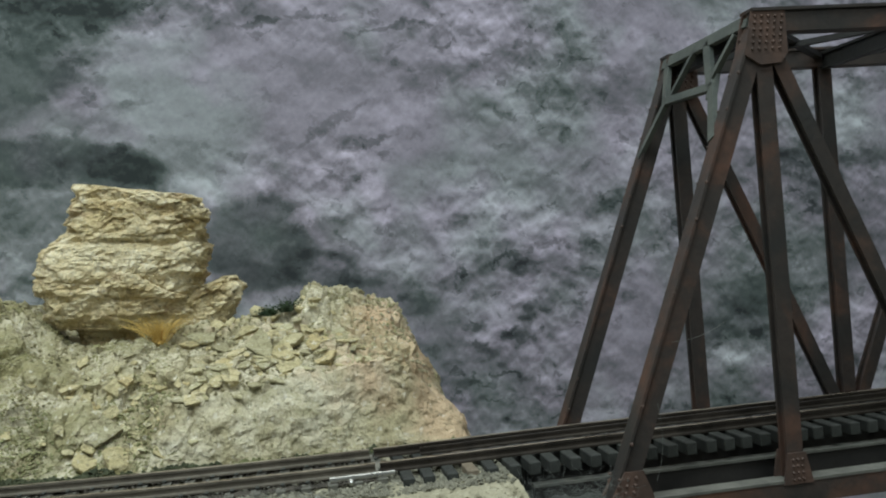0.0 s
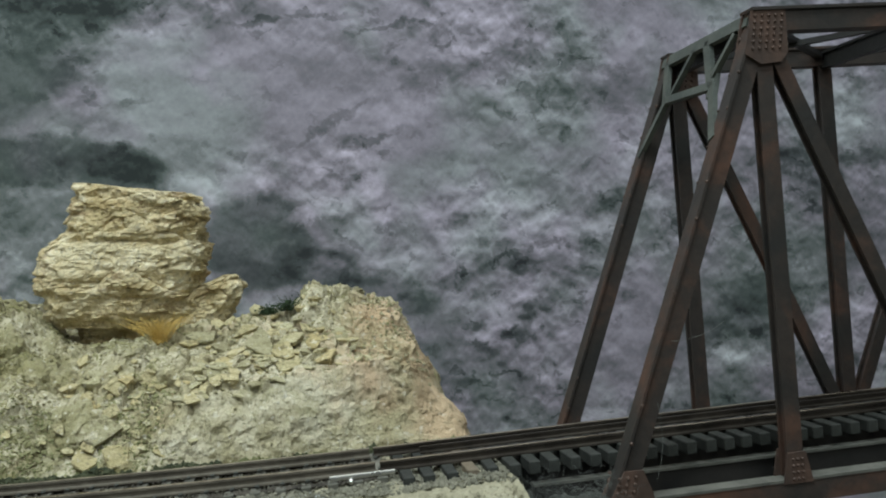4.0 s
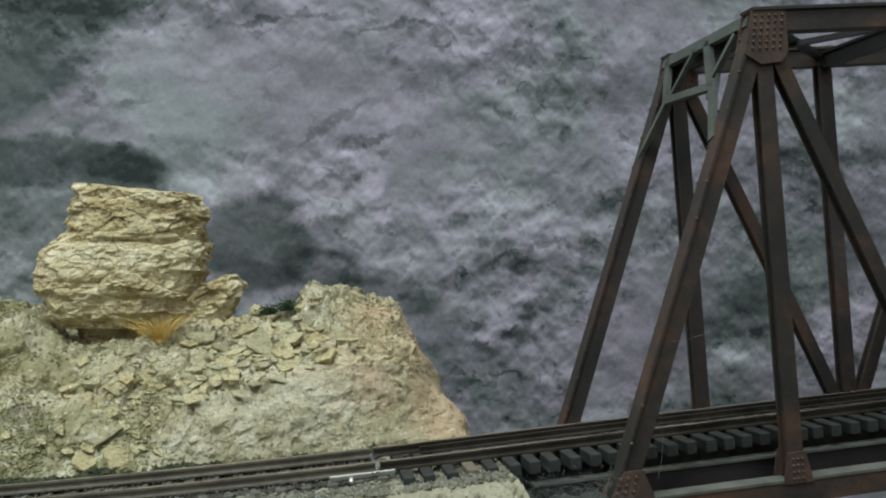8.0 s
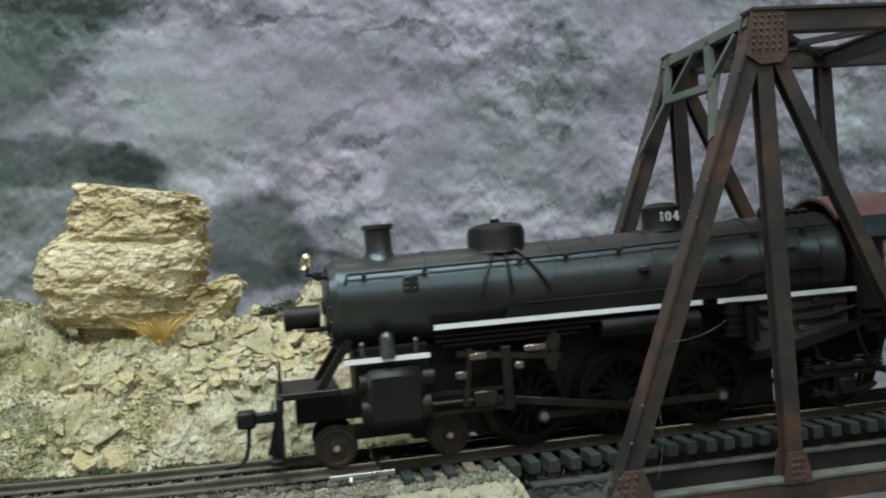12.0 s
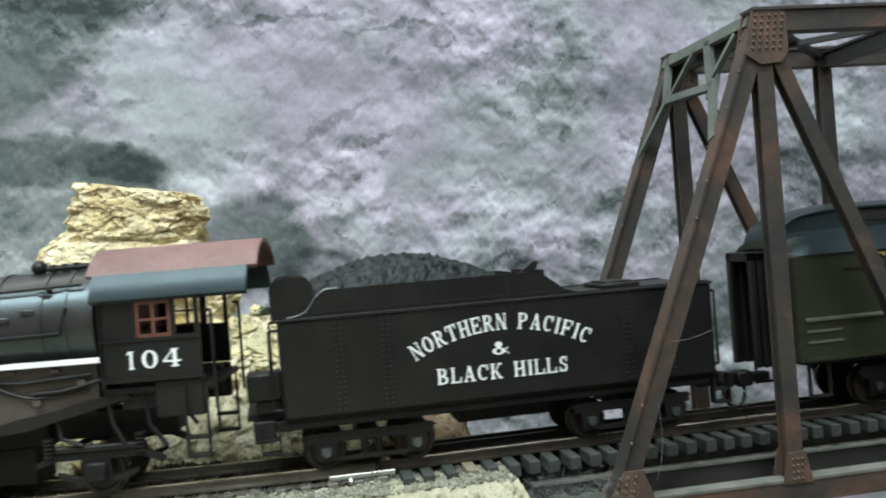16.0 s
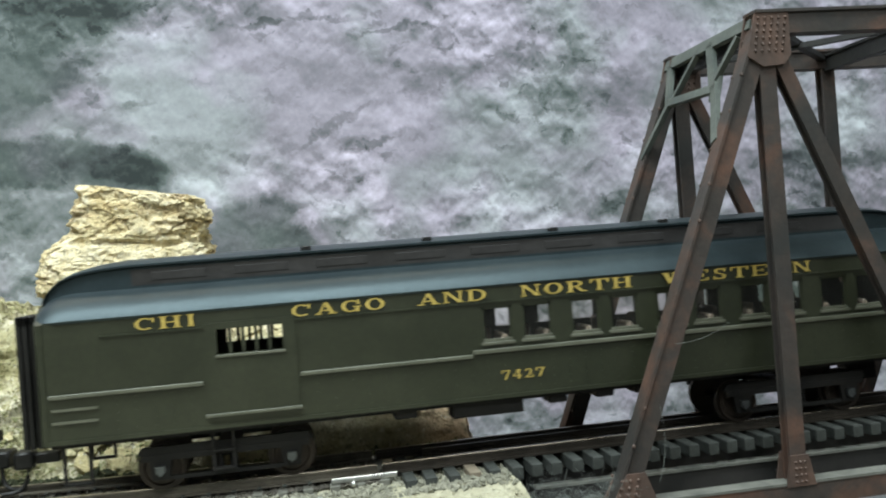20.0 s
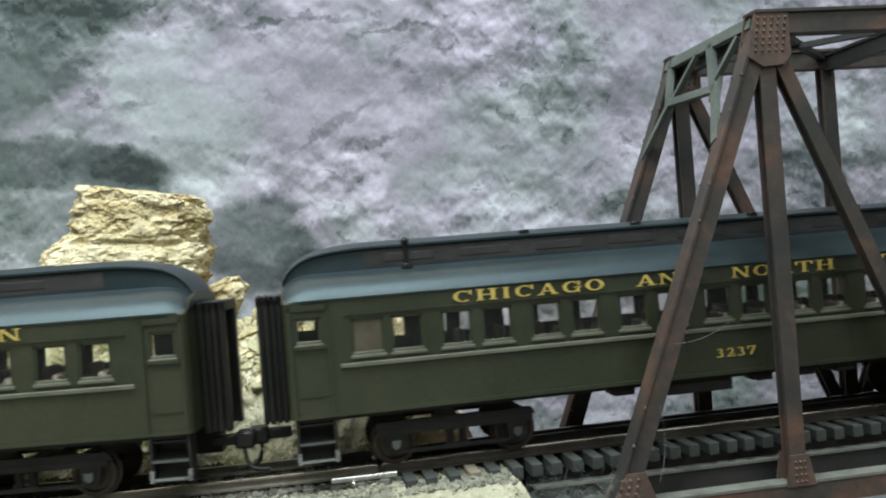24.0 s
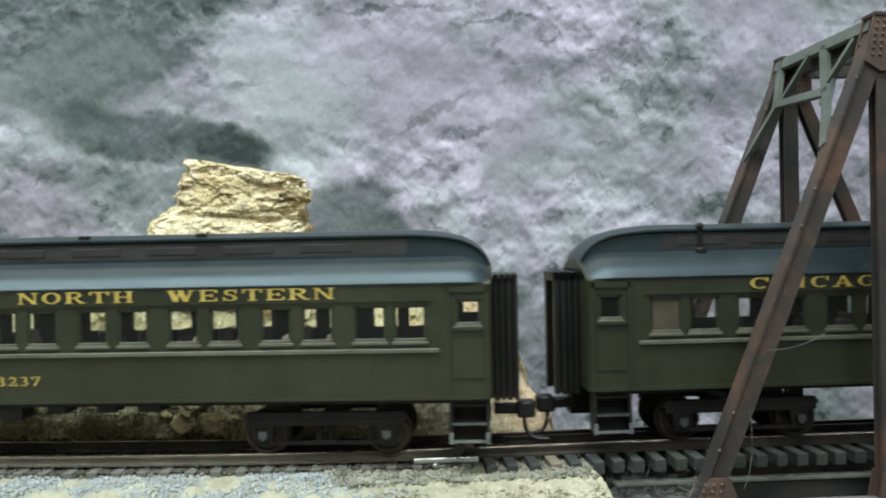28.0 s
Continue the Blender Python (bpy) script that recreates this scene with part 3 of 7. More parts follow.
# Roman letters as strokes in a unit box: S thick stem, T thin stem, h level bar, d slope, o bow, v tick.
GLYPHS = {
    "A": "d .5 1 .16 0 1;d .5 1 .82 0 2;h .28 .7 .32;h 0 .34 .04;h .62 1 .04", "B": "S .2;o .45 .75 .33 .25 -90 90;o .48 .26 .4 .26 -90 90;h .2 .46 .96;h .2 .46 .5;h .2 .5 .04",
    "C": "o .52 .5 .44 .5 48 312;v .88 .62 1", "D": "S .2;o .42 .5 .5 .5 -90 90;h .2 .44 .04;h .2 .44 .96", "E": "S .2;h .2 .9 .96;h .2 .9 .04;h .2 .66 .5;v .88 .72 1;v .88 0 .28;v .64 .36 .64",
    "F": "S .2;h .2 .9 .96;h .2 .66 .5;v .88 .7 1;v .64 .36 .64", "G": "o .52 .5 .44 .5 48 330;v .86 .62 1;v .84 0 .45;h .62 1 .44", "H": "S .2;S .8;h .2 .8 .5", "I": "S .5",
    "K": "S .2;d .84 1 .3 .4 1;d .42 .54 .84 0 2;h .66 1 .96;h .68 1 .04", "L": "S .2;h .2 .92 .04;v .9 0 .34", "N": "T .17;T .84;d .17 1 .84 0 2", "O": "o .5 .5 .45 .5 0 360",
    "P": "S .2;o .45 .73 .42 .27 -90 90;h .2 .46 .96;h .2 .46 .48", "R": "S .2;o .45 .74 .36 .26 -90 90;h .2 .46 .96;h .2 .46 .5;d .46 .5 .82 0 2;h .74 1 .04",
    "S": "o .5 .74 .34 .26 40 270;o .5 .27 .38 .27 -150 90;v .8 .66 1;v .16 0 .34", "T": "S .5;h .04 .96 .96;v .08 .68 1;v .92 .68 1", "W": "d .14 1 .33 0 2;d .33 0 .5 1 1;d .5 1 .68 0 2;d .68 0 .88 1 1;h 0 .28 .96;h .38 .62 .96;h .76 1 .96",
    "&": "o .42 .77 .2 .22 0 360;o .4 .27 .34 .27 0 360;d .34 .66 .96 .02 1;d .62 .2 .92 .52 1", "0": "o .5 .5 .4 .5 0 360", "1": "S .5;d .5 1 .2 .8 1", "2": "o .48 .72 .36 .28 -30 170;d .72 .56 .22 .06 2;h .1 .92 .07;v .88 0 .34",
    "3": "o .46 .75 .34 .25 -90 150;o .46 .27 .4 .27 -150 90", "4": "S .64;d .62 1 .06 .32 1;h .06 .96 .32", "7": "h .1 .92 .95;d .86 .95 .4 0 2;v .12 .68 1",
}
WIDTHS = {"I": 0.55, " ": 0.75, "W": 1.35, "1": 0.7, "S": 0.85, "E": 0.92, "L": 0.92}


def glyph(bm, char, put, w, h):
    """Adds one raised letter; put takes a point of the letter's own plane, in millimetres, and a layer."""
    thick, thin = 0.19 * w if char != "I" else 0.36 * w, 0.085 * h
    layer = 0

    def poly(pts):
        nonlocal layer
        lo = [bm.verts.new(put(x, z, 0.0)) for x, z in pts]
        hi = [bm.verts.new(put(x, z, 0.09 + 0.006 * layer)) for x, z in pts]
        bm.faces.new(hi)
        for i in range(len(pts)):
            j = (i + 1) % len(pts)
            bm.faces.new((lo[i], lo[j], hi[j], hi[i]))
        layer += 1

    def bar(x0, x1, z0, z1):
        poly([(x0, z0), (x1, z0), (x1, z1), (x0, z1)])
    for stroke in GLYPHS[char].split(";"):
        kind, *nums = stroke.split()
        n = [float(v) for v in nums]
        if kind in "ST":
            t = thick if kind == "S" else thick * 0.5
            x = n[0] * w
            bar(x - t / 2, x + t / 2, 0, h)
            for z in (0.0, h - thin * 0.8):
                bar(x - t / 2 - 0.11 * w, x + t / 2 + 0.11 * w, z, z + thin * 0.8)
        elif kind == "h":
            bar(n[0] * w, n[1] * w, n[2] * h - thin / 2, n[2] * h + thin / 2)
        elif kind == "v":
            bar(n[0] * w - 0.05 * w, n[0] * w + 0.05 * w, n[1] * h, n[2] * h)
        elif kind == "d":
            t = thick * (1.0 if n[4] == 2 else 0.5)
            poly([(n[0] * w - t / 2, n[1] * h), (n[0] * w + t / 2, n[1] * h), (n[2] * w + t / 2, n[3] * h), (n[2] * w - t / 2, n[3] * h)])
        else:
            cx, cz, rx, rz = n[0] * w, n[1] * h, n[2] * w, n[3] * h
            steps = max(6, int(abs(n[5] - n[4]) / 18))
            ring = []
            for i in range(steps + 1):
                a = radians(n[4] + (n[5] - n[4]) * i / steps)
                c, s = math.cos(a), math.sin(a)
                ring.append(((cx + rx * c, cz + rz * s), (cx + (rx - thick) * c, cz + (rz - thin) * s)))
            for p, q in zip(ring, ring[1:]):
                poly([p[0], q[0], q[1], p[1]])
                layer -= 1
            layer += 1


def lettering(name, words, material, parent, x, y, z, height, width, label="", radius=0.0):
    """Raised roman lettering on a side that faces -y: foot at z, left end at x; with a radius it is arched about x."""
    bm = bmesh.new()
    total = sum(WIDTHS.get(c, 1.0) for c in words)
    unit = width / total
    at = 0.0
    for c in words:
        w = unit * WIDTHS.get(c, 1.0)
        if c != " ":
            if radius:
                a = (at + w / 2 - width / 2) / radius

                def put(px, pz, up, a=a, w=w):
                    r = radius + pz
                    return (x + r * math.sin(a) + (px - w * 0.44) * math.cos(a), y - up, z - radius + r * math.cos(a) - (px - w * 0.44) * math.sin(a))
            else:
                def put(px, pz, up, at=at):
                    return (x + at + px, y - up, z + pz)
            glyph(bm, c, put, w * 0.88, height)
        at += w
    return part(name, bm, material, parent, label, smooth=0)


# ---- the line of the track ----
LINE_X = np.array([-1600.0, -900, -420, -260, -150, -90, -35, 15, 60, 120, 2600])
LINE_Y = np.array([60.0, 60, 52, 34, 14, 5.0, -0.5, -2.2, -0.4, 0, 0])
_fx = np.arange(-1600, 2600, 5.0)
_fy = np.convolve(np.pad(np.interp(_fx, LINE_X, LINE_Y), 8, mode="edge"), np.hanning(19)[1:-1] / np.hanning(19).sum(), "valid")


def line_y(x):
    return float(np.interp(x, _fx, _fy))


# ---- the setting ----
def room():
    bm = bmesh.new()
    box(bm, -2600, 3200, -2400, 2000, -1130, -1100)
    tagged(part("floor", bm, FLOORM, smooth=0), "plain grey-brown room floor under the layout", "floor", kind="structure")
    bm = bmesh.new()
    box(bm, -2600, 3200, -2400, 2000, CEILING * 1000, CEILING * 1000 + 40)
    tagged(part("ceiling", bm, ROOM, smooth=0), "unseen plain grey ceiling above the layout, kept dark to cut fill light", "ceiling", kind="structure")
    for nm, b in (("wall_north", (-2600, 3200, 2000, 2060)), ("wall_south", (-2600, 3200, -2460, -2400)), ("wall_west", (-2660, -2600, -2460, 2060)), ("wall_east", (3200, 3260, -2460, 2060))):
        bm = bmesh.new()
        box(bm, *b, -1130, CEILING * 1000 + 40)
        tagged(part(nm, bm, ROOM, smooth=0), "unseen plain grey wall of the layout room, kept dark to cut fill light", "wall", kind="structure")
    for nm, x, y, wide, deep, lab in (("ceiling_panel", -450, -400, 1640, 490, "broad white ceiling lamp panel"), ("ceiling_panel", 350, -1450, 2240, 840, "broad white ceiling lamp panel"), ("ceiling_lamp", -200, 500, 1280, 240, "white housing added above the unseen warm fill lamp")):
        lamp = empty(nm, x, y, CEILING * 1000)
        tagged(lamp, lab, "lamp", group="ceiling lamps")
        bm = bmesh.new()
        box(bm, -wide / 2, wide / 2, -deep / 2, deep / 2, -55, 0, 6)
        part("housing", bm, WHITE, lamp)


def backdrop():
    bm = bmesh.new()
    box(bm, -900, 1500, 280, 290, -320, 560)
    tagged(part("backdrop", bm, CLIFF, smooth=0), "printed photograph of an eroded grey-violet cliff", "backdrop", kind="structure")


def layout_base():
    bm = bmesh.new()
    box(bm, -1700, 2700, -300, 300, -1102, -320)
    tagged(part("ground", bm, TABLEM, smooth=0), "brown boarded bench that carries the model landscape", "ground", kind="structure")


def fractal(p, octaves=5, lac=2.1):
    return noise.fractal(Vector(p), 0.9, lac, octaves)


HILL_CREST = ((-420.0, 50), (-170, 50), (-100, 49), (-88, 42), (-72, 34), (-35, 33.5), (-20, 37), (-2, 38), (6, 43), (20, 40), (34.5, 39), (38, 29), (42.5, 19), (45.6, 8), (48, -3), (51.5, -13), (57, -40), (66, -150), (84, -320))


def hill_height(x, y):
    """The plaster hill: a bank behind the track, a rough crest, a broken cliff towards the gorge."""
    front = line_y(x) + 25.0
    cx = [c[0] for c in HILL_CREST]
    cz = [c[1] for c in HILL_CREST]
    top = float(np.interp(x - 3.2 * fractal((y * 0.05, 3.3, x * 0.02), 4), cx, cz))
    run = (y - front) / 52.0
    left = min(1.0, max(0.0, (-35.0 - x) / 40.0))
    knee = 0.13 + 0.35 * left + 0.05 * noise.noise(Vector((x * 0.05, 0.4, 0.0)))
    lip = 0.6 + 0.05 * noise.noise(Vector((x * 0.07, 2.4, 0.0)))
    if run < 0:
        rise = 0.0
    elif run < knee:
        rise = lip * (left * math.sin(run / knee * 1.35) / math.sin(1.35) + (1 - left) * (run / knee) ** 0.75)
    elif run < 1:
        rise = lip + (1 - lip) * (run - knee) / (1 - knee)
    else:
        rise = 1.0 - 0.1 * (run - 1)
    z = -7.0 + (top + 7.0) * rise if top > -7 else top
    amp = min(1.0, max(0.0, run * 6))
    d, pts = noise.voronoi(Vector((x * 0.085, y * 0.085, z * 0.06)))
    facet = noise.cell(pts[0] * 7.3) - 0.5
    d2, pts2 = noise.voronoi(Vector((x * 0.24, y * 0.24, 2.0)))
    crumb = noise.cell(pts2[0] * 5.1) - 0.5
    n = fractal((x * 0.022, y * 0.022, 1.7), 4)
    crack = max(0.0, 0.13 - (d[1] - d[0])) * 9.0
    calm = max(0.5, min(1.0, max((run - knee) * 8.0, (-30.0 - x) / 14.0)))
    z += amp * (2.6 * n + calm * (2.6 * facet - 0.7 * crack + 1.5 * crumb) + (0.5 + 0.7 * calm) * fractal((x * 0.16, y * 0.16, 5.0), 4))
    # a hollow under the overhanging boulder
    z -= 4.8 * max(0.0, 1 - ((x + 66) / 26.0) ** 4) * max(0.0, 1 - ((y - 86) / 17.0) ** 4)
    if 2 < x < 42 and run > 0.7:
        z += 3.0 * max(0.0, noise.noise(Vector((x * 0.09, y * 0.05, 8.0)))) + 0.8
    return z


def hill():
    bm = bmesh.new()
    xs = list(np.linspace(-420, -130, 40)) + list(np.linspace(-129, 60, 400)) + list(np.linspace(61.5, 92, 12))
    vs = np.concatenate([np.linspace(12, 20, 10), np.linspace(20.5, 62, 150), np.linspace(62.7, 92, 44), np.linspace(95, 260, 30)])
    rows = []
    for x in xs:
        row = []
        for v in vs:
            y = line_y(x) + v
            if y > 278:
                y = 278
            z = hill_height(x, y)
            jut = max(0.0, min(1.0, (x - 22) / 14.0))
            push = 1.3 * fractal((x * 0.1, y * 0.1, 9.0), 3) + jut * (3.4 * fractal((y * 0.05, z * 0.06, 4.0), 5) - 1.0)
            # broken plaster: lumps, shallow scoops and grit, square to the steep face
            d, pts = noise.voronoi(Vector((x * 0.06 + 0.3 * noise.noise(Vector((x * 0.1, z * 0.1, 0))), z * 0.1, 6.0)))
            scoop = (noise.cell(pts[0] * 3.7) - 0.5) * min(1.0, (d[1] - d[0]) * 3.0)
            grit = fractal((x * 0.35, y * 0.35, z * 0.35), 4)
            back = 1.7 * fractal((x * 0.055, z * 0.07, 2.0), 4) + (0.9 + 1.2 * min(1.0, max(0.0, (-25 - x) / 20.0, (x - 22) / 10.0))) * scoop + 0.5 * grit
            row.append(bm.verts.new((x + push, y + back * min(1.0, max(0.0, (v - 20) / 6)), z + 0.3 * grit)))
        rows.append(row)
    for r0, r1 in zip(rows, rows[1:]):
        for a, b, c, d in zip(r0, r1, r1[1:], r0[1:]):
            bm.faces.new((a, b, c, d))
    tagged(part("hill", bm, HILL, smooth=0), "cream plaster hill with green scatter beside the track", "hill", kind="structure")


def roadbed():
    """The shelf that carries the track left of the gorge, grey ballast in front, cream plaster at the gorge."""
    bm = bmesh.new()
    rows = []
    for x in np.linspace(-1600, -130, 60).tolist() + np.linspace(-126, 51, 180).tolist():
        row = []
        for v in np.concatenate([np.linspace(-250, -44, 30), np.linspace(-42, 30, 56)]):
            y = line_y(x) + v
            lump = 0.9 * fractal((x * 0.15, y * 0.15, 2.0), 4) + 0.4 * noise.noise(Vector((x * 0.9, y * 0.9, 0)))
            z = -4.6 + 0.7 * lump if v > -26 else -4.6 - (-26 - v) * 0.1 + 1.2 * lump
            row.append(bm.verts.new((x, y, z)))
        rows.append(row)
    for r0, r1 in zip(rows, rows[1:]):
        for a, b, c, d in zip(r0, r1, r1[1:], r0[1:]):
            bm.faces.new((a, b, c, d))
    # the end of the shelf drops into the gorge
    last = rows[-1]
    foot = [bm.verts.new((v.co.x + 14 + 3 * noise.noise(v.co * 0.1), v.co.y, -320)) for v in last]
    for a, b, c, d in zip(last, foot, foot[1:], last[1:]):
        bm.faces.new((a, b, c, d))
    tagged(part("roadbed", bm, PLASTER, smooth=0), "cream plaster shelf under the model track", "roadbed", kind="structure")
    # right bank, where the line goes on beyond the bridge
    bm = bmesh.new()
    box(bm, 293, 2600, -60, 46, -320, -6.5)
    tagged(part("far_bank", bm, PLASTER, smooth=0), "cream plaster bank beyond the bridge", "bank", kind="structure")


def crumbs(name, label, category, material, spots):
    """Many loose grains as one sheet of stuff: x, y, z and size of each."""
    rnd = random.Random(len(spots))
    verts, faces = [], []
    for x, y, z, r in spots:
        k = len(verts)
        a = rnd.uniform(0, 6.3)
        for i in range(3):
            q = r * rnd.uniform(0.75, 1.2)
            verts.append(((x + math.cos(a + i * 2.1) * q) * MM, (y + math.sin(a + i * 2.1) * q) * MM, (z + rnd.uniform(-0.25, 0.25) * r) * MM))
        verts.append(((x + rnd.uniform(-0.3, 0.3) * r) * MM, (y + rnd.uniform(-0.3, 0.3) * r) * MM, (z + r * rnd.uniform(0.5, 1.0)) * MM))
        verts.append((x * MM, y * MM, (z - r * 0.7) * MM))
        for f in ((0, 1, 3), (1, 2, 3), (2, 0, 3), (0, 4, 1), (1, 4, 2), (2, 4, 0)):
            faces.append(tuple(k + i for i in f))
    me = bpy.data.meshes.new(name)
    me.from_pydata(verts, [], faces)
    me.materials.append(material)
    return tagged(new(name, me), label, category, kind="stuff")


def ballast():
    """Loose grey stones in front of and between the ties, green foam behind them."""
    rnd = random.Random(4)
    spots = []
    while len(spots) < 15000:
        x = rnd.uniform(-190, 8)
        v = rnd.choice((rnd.uniform(-50, -14), rnd.uniform(-50, -10), rnd.uniform(-40, -14), rnd.uniform(-13, 14)))
        if x > -22 and rnd.random() < (x + 22) / 30:
            continue
        spots.append((x, line_y(x) + v, -4.5 - max(0, -26 - v) * 0.1 + 0.9 * noise.noise(Vector((x * 0.08, v * 0.08, 5))), rnd.uniform(0.3, 0.75)))
    crumbs("ballast", "loose pale grey ballast stones along the track", "ballast", BALLAST, spots)
    spots = []
    while len(spots) < 4200:
        x = rnd.uniform(-150, 44)
        v = 15.5 + 9 * rnd.random() ** 1.3
        if noise.noise(Vector((x * 0.045, 0.2, 3.0))) < -0.12:
            continue
        spots.append((x, line_y(x) + v, -5.0 + rnd.uniform(0, 1.0 + (0.16 if x < -10 else 0.05) * max(0.0, v - 17)), rnd.uniform(0.5, 1.5)))
    crumbs("bank_foam", "pale green foam lumps between track and hill", "foam", OLIVE_FOAM, spots)
    # clumps coloured dark to stand for the train's shade on the hill foot
    spots = []
    while len(spots) < 1300:
        x = rnd.uniform(-150, 30)
        v = 15.0 + 10.0 * rnd.random() ** 1.4
        if noise.noise(Vector((x * 0.07, 0.7, 8.0))) < -0.1:
            continue
        spots.append((x, line_y(x) + v, -4.8 + rnd.uniform(0, 2.0), rnd.uniform(0.5, 1.6)))
    crumbs("hedge_foam", "olive foam clumps along the foot of the hill, coloured dark for the train's shade", "foam", SHADED_FOAM, spots)
    spots = []
    while len(spots) < 10500:
        x = rnd.uniform(-120, 50)
        v = rnd.uniform(-31, 16)
        if x < -20 and v < -14 or v < -27 - 3 * noise.noise(Vector((x * 0.15, 0, 1))):
            continue
        spots.append((x, line_y(x) + v, -4.3 + 0.8 * noise.noise(Vector((x * 0.12, v * 0.12, 9))) + rnd.uniform(-0.3, 0.3), rnd.uniform(0.3, 0.9)))
    crumbs("track_dirt", "grey-brown dirt between and beside the ties", "dirt", DIRT, spots)
    spots = []
    while len(spots) < 5200:
        x = rnd.uniform(-130, 18)
        v = rnd.choice((rnd.uniform(-7.4, 7.4), rnd.uniform(-13.5, -10.2), rnd.uniform(10.2, 14)))
        spots.append((x, line_y(x) + v, -3.5 + 0.45 * noise.noise(Vector((x * 0.2, v * 0.2, 4))), rnd.uniform(0.35, 0.85)))
    crumbs("brown_dirt", "brown dirt heaped between the rails", "dirt", BROWN_DIRT, spots)
    spots = []
    while len(spots) < 3800:
        x = rnd.uniform(-140, -34)
        v = rnd.uniform(25, 42)
        y = line_y(x) + v
        if 0.45 * noise.noise(Vector((x * 0.09, v * 0.12, 6.0))) + 0.5 < rnd.random() or rnd.random() < max((v - 26) / 18, (x + 60) / 26):
            continue
        spots.append((x, y - rnd.uniform(0.0, 1.2), hill_height(x, y), rnd.uniform(0.25, 0.7)))
    crumbs("slope_foam", "yellow-green foam clinging to the foot of the hill", "foam", SLOPE_FOAM, spots)
    # more darkened clumps, deepening the same painted shade behind the track
    spots = []
    while len(spots) < 2600:
        x = rnd.uniform(-150, -25)
        v = rnd.uniform(14.5, 21)
        height = 3.4 + 2.2 * noise.noise(Vector((x * 0.12, 1.5, 2.0)))
        spots.append((x, line_y(x) + v, -4.8 + height * rnd.random() ** 1.4, rnd.uniform(0.5, 1.3)))
    crumbs("verge_foam", "green foam clumps behind the track, coloured dark for the train's shade", "foam", SHADED_FOAM, spots)
    spots = []
    while len(spots) < 1500:
        x = rnd.uniform(-6, 50)
        spots.append((x, line_y(x) + rnd.uniform(-48, -18), -4.9 - rnd.random() * 1.2, rnd.uniform(0.25, 0.8)))
    crumbs("plaster_crumbs", "cream plaster crumbs at the end of the shelf", "crumbs", PLASTER, spots)


# ---- track ----
def rail_strip(bm, offset, xs, profile):
    rings = []
    for i, x in enumerate(xs):
        dx = 1.0
        dy = line_y(x + 1) - line_y(x)
        l = math.hypot(dx, dy)
        nx, ny = -dy / l, dx / l
        rings.append([(x + nx * (offset + a), line_y(x) + ny * (offset + a), h) for a, h in profile])
    return loft(bm, rings)


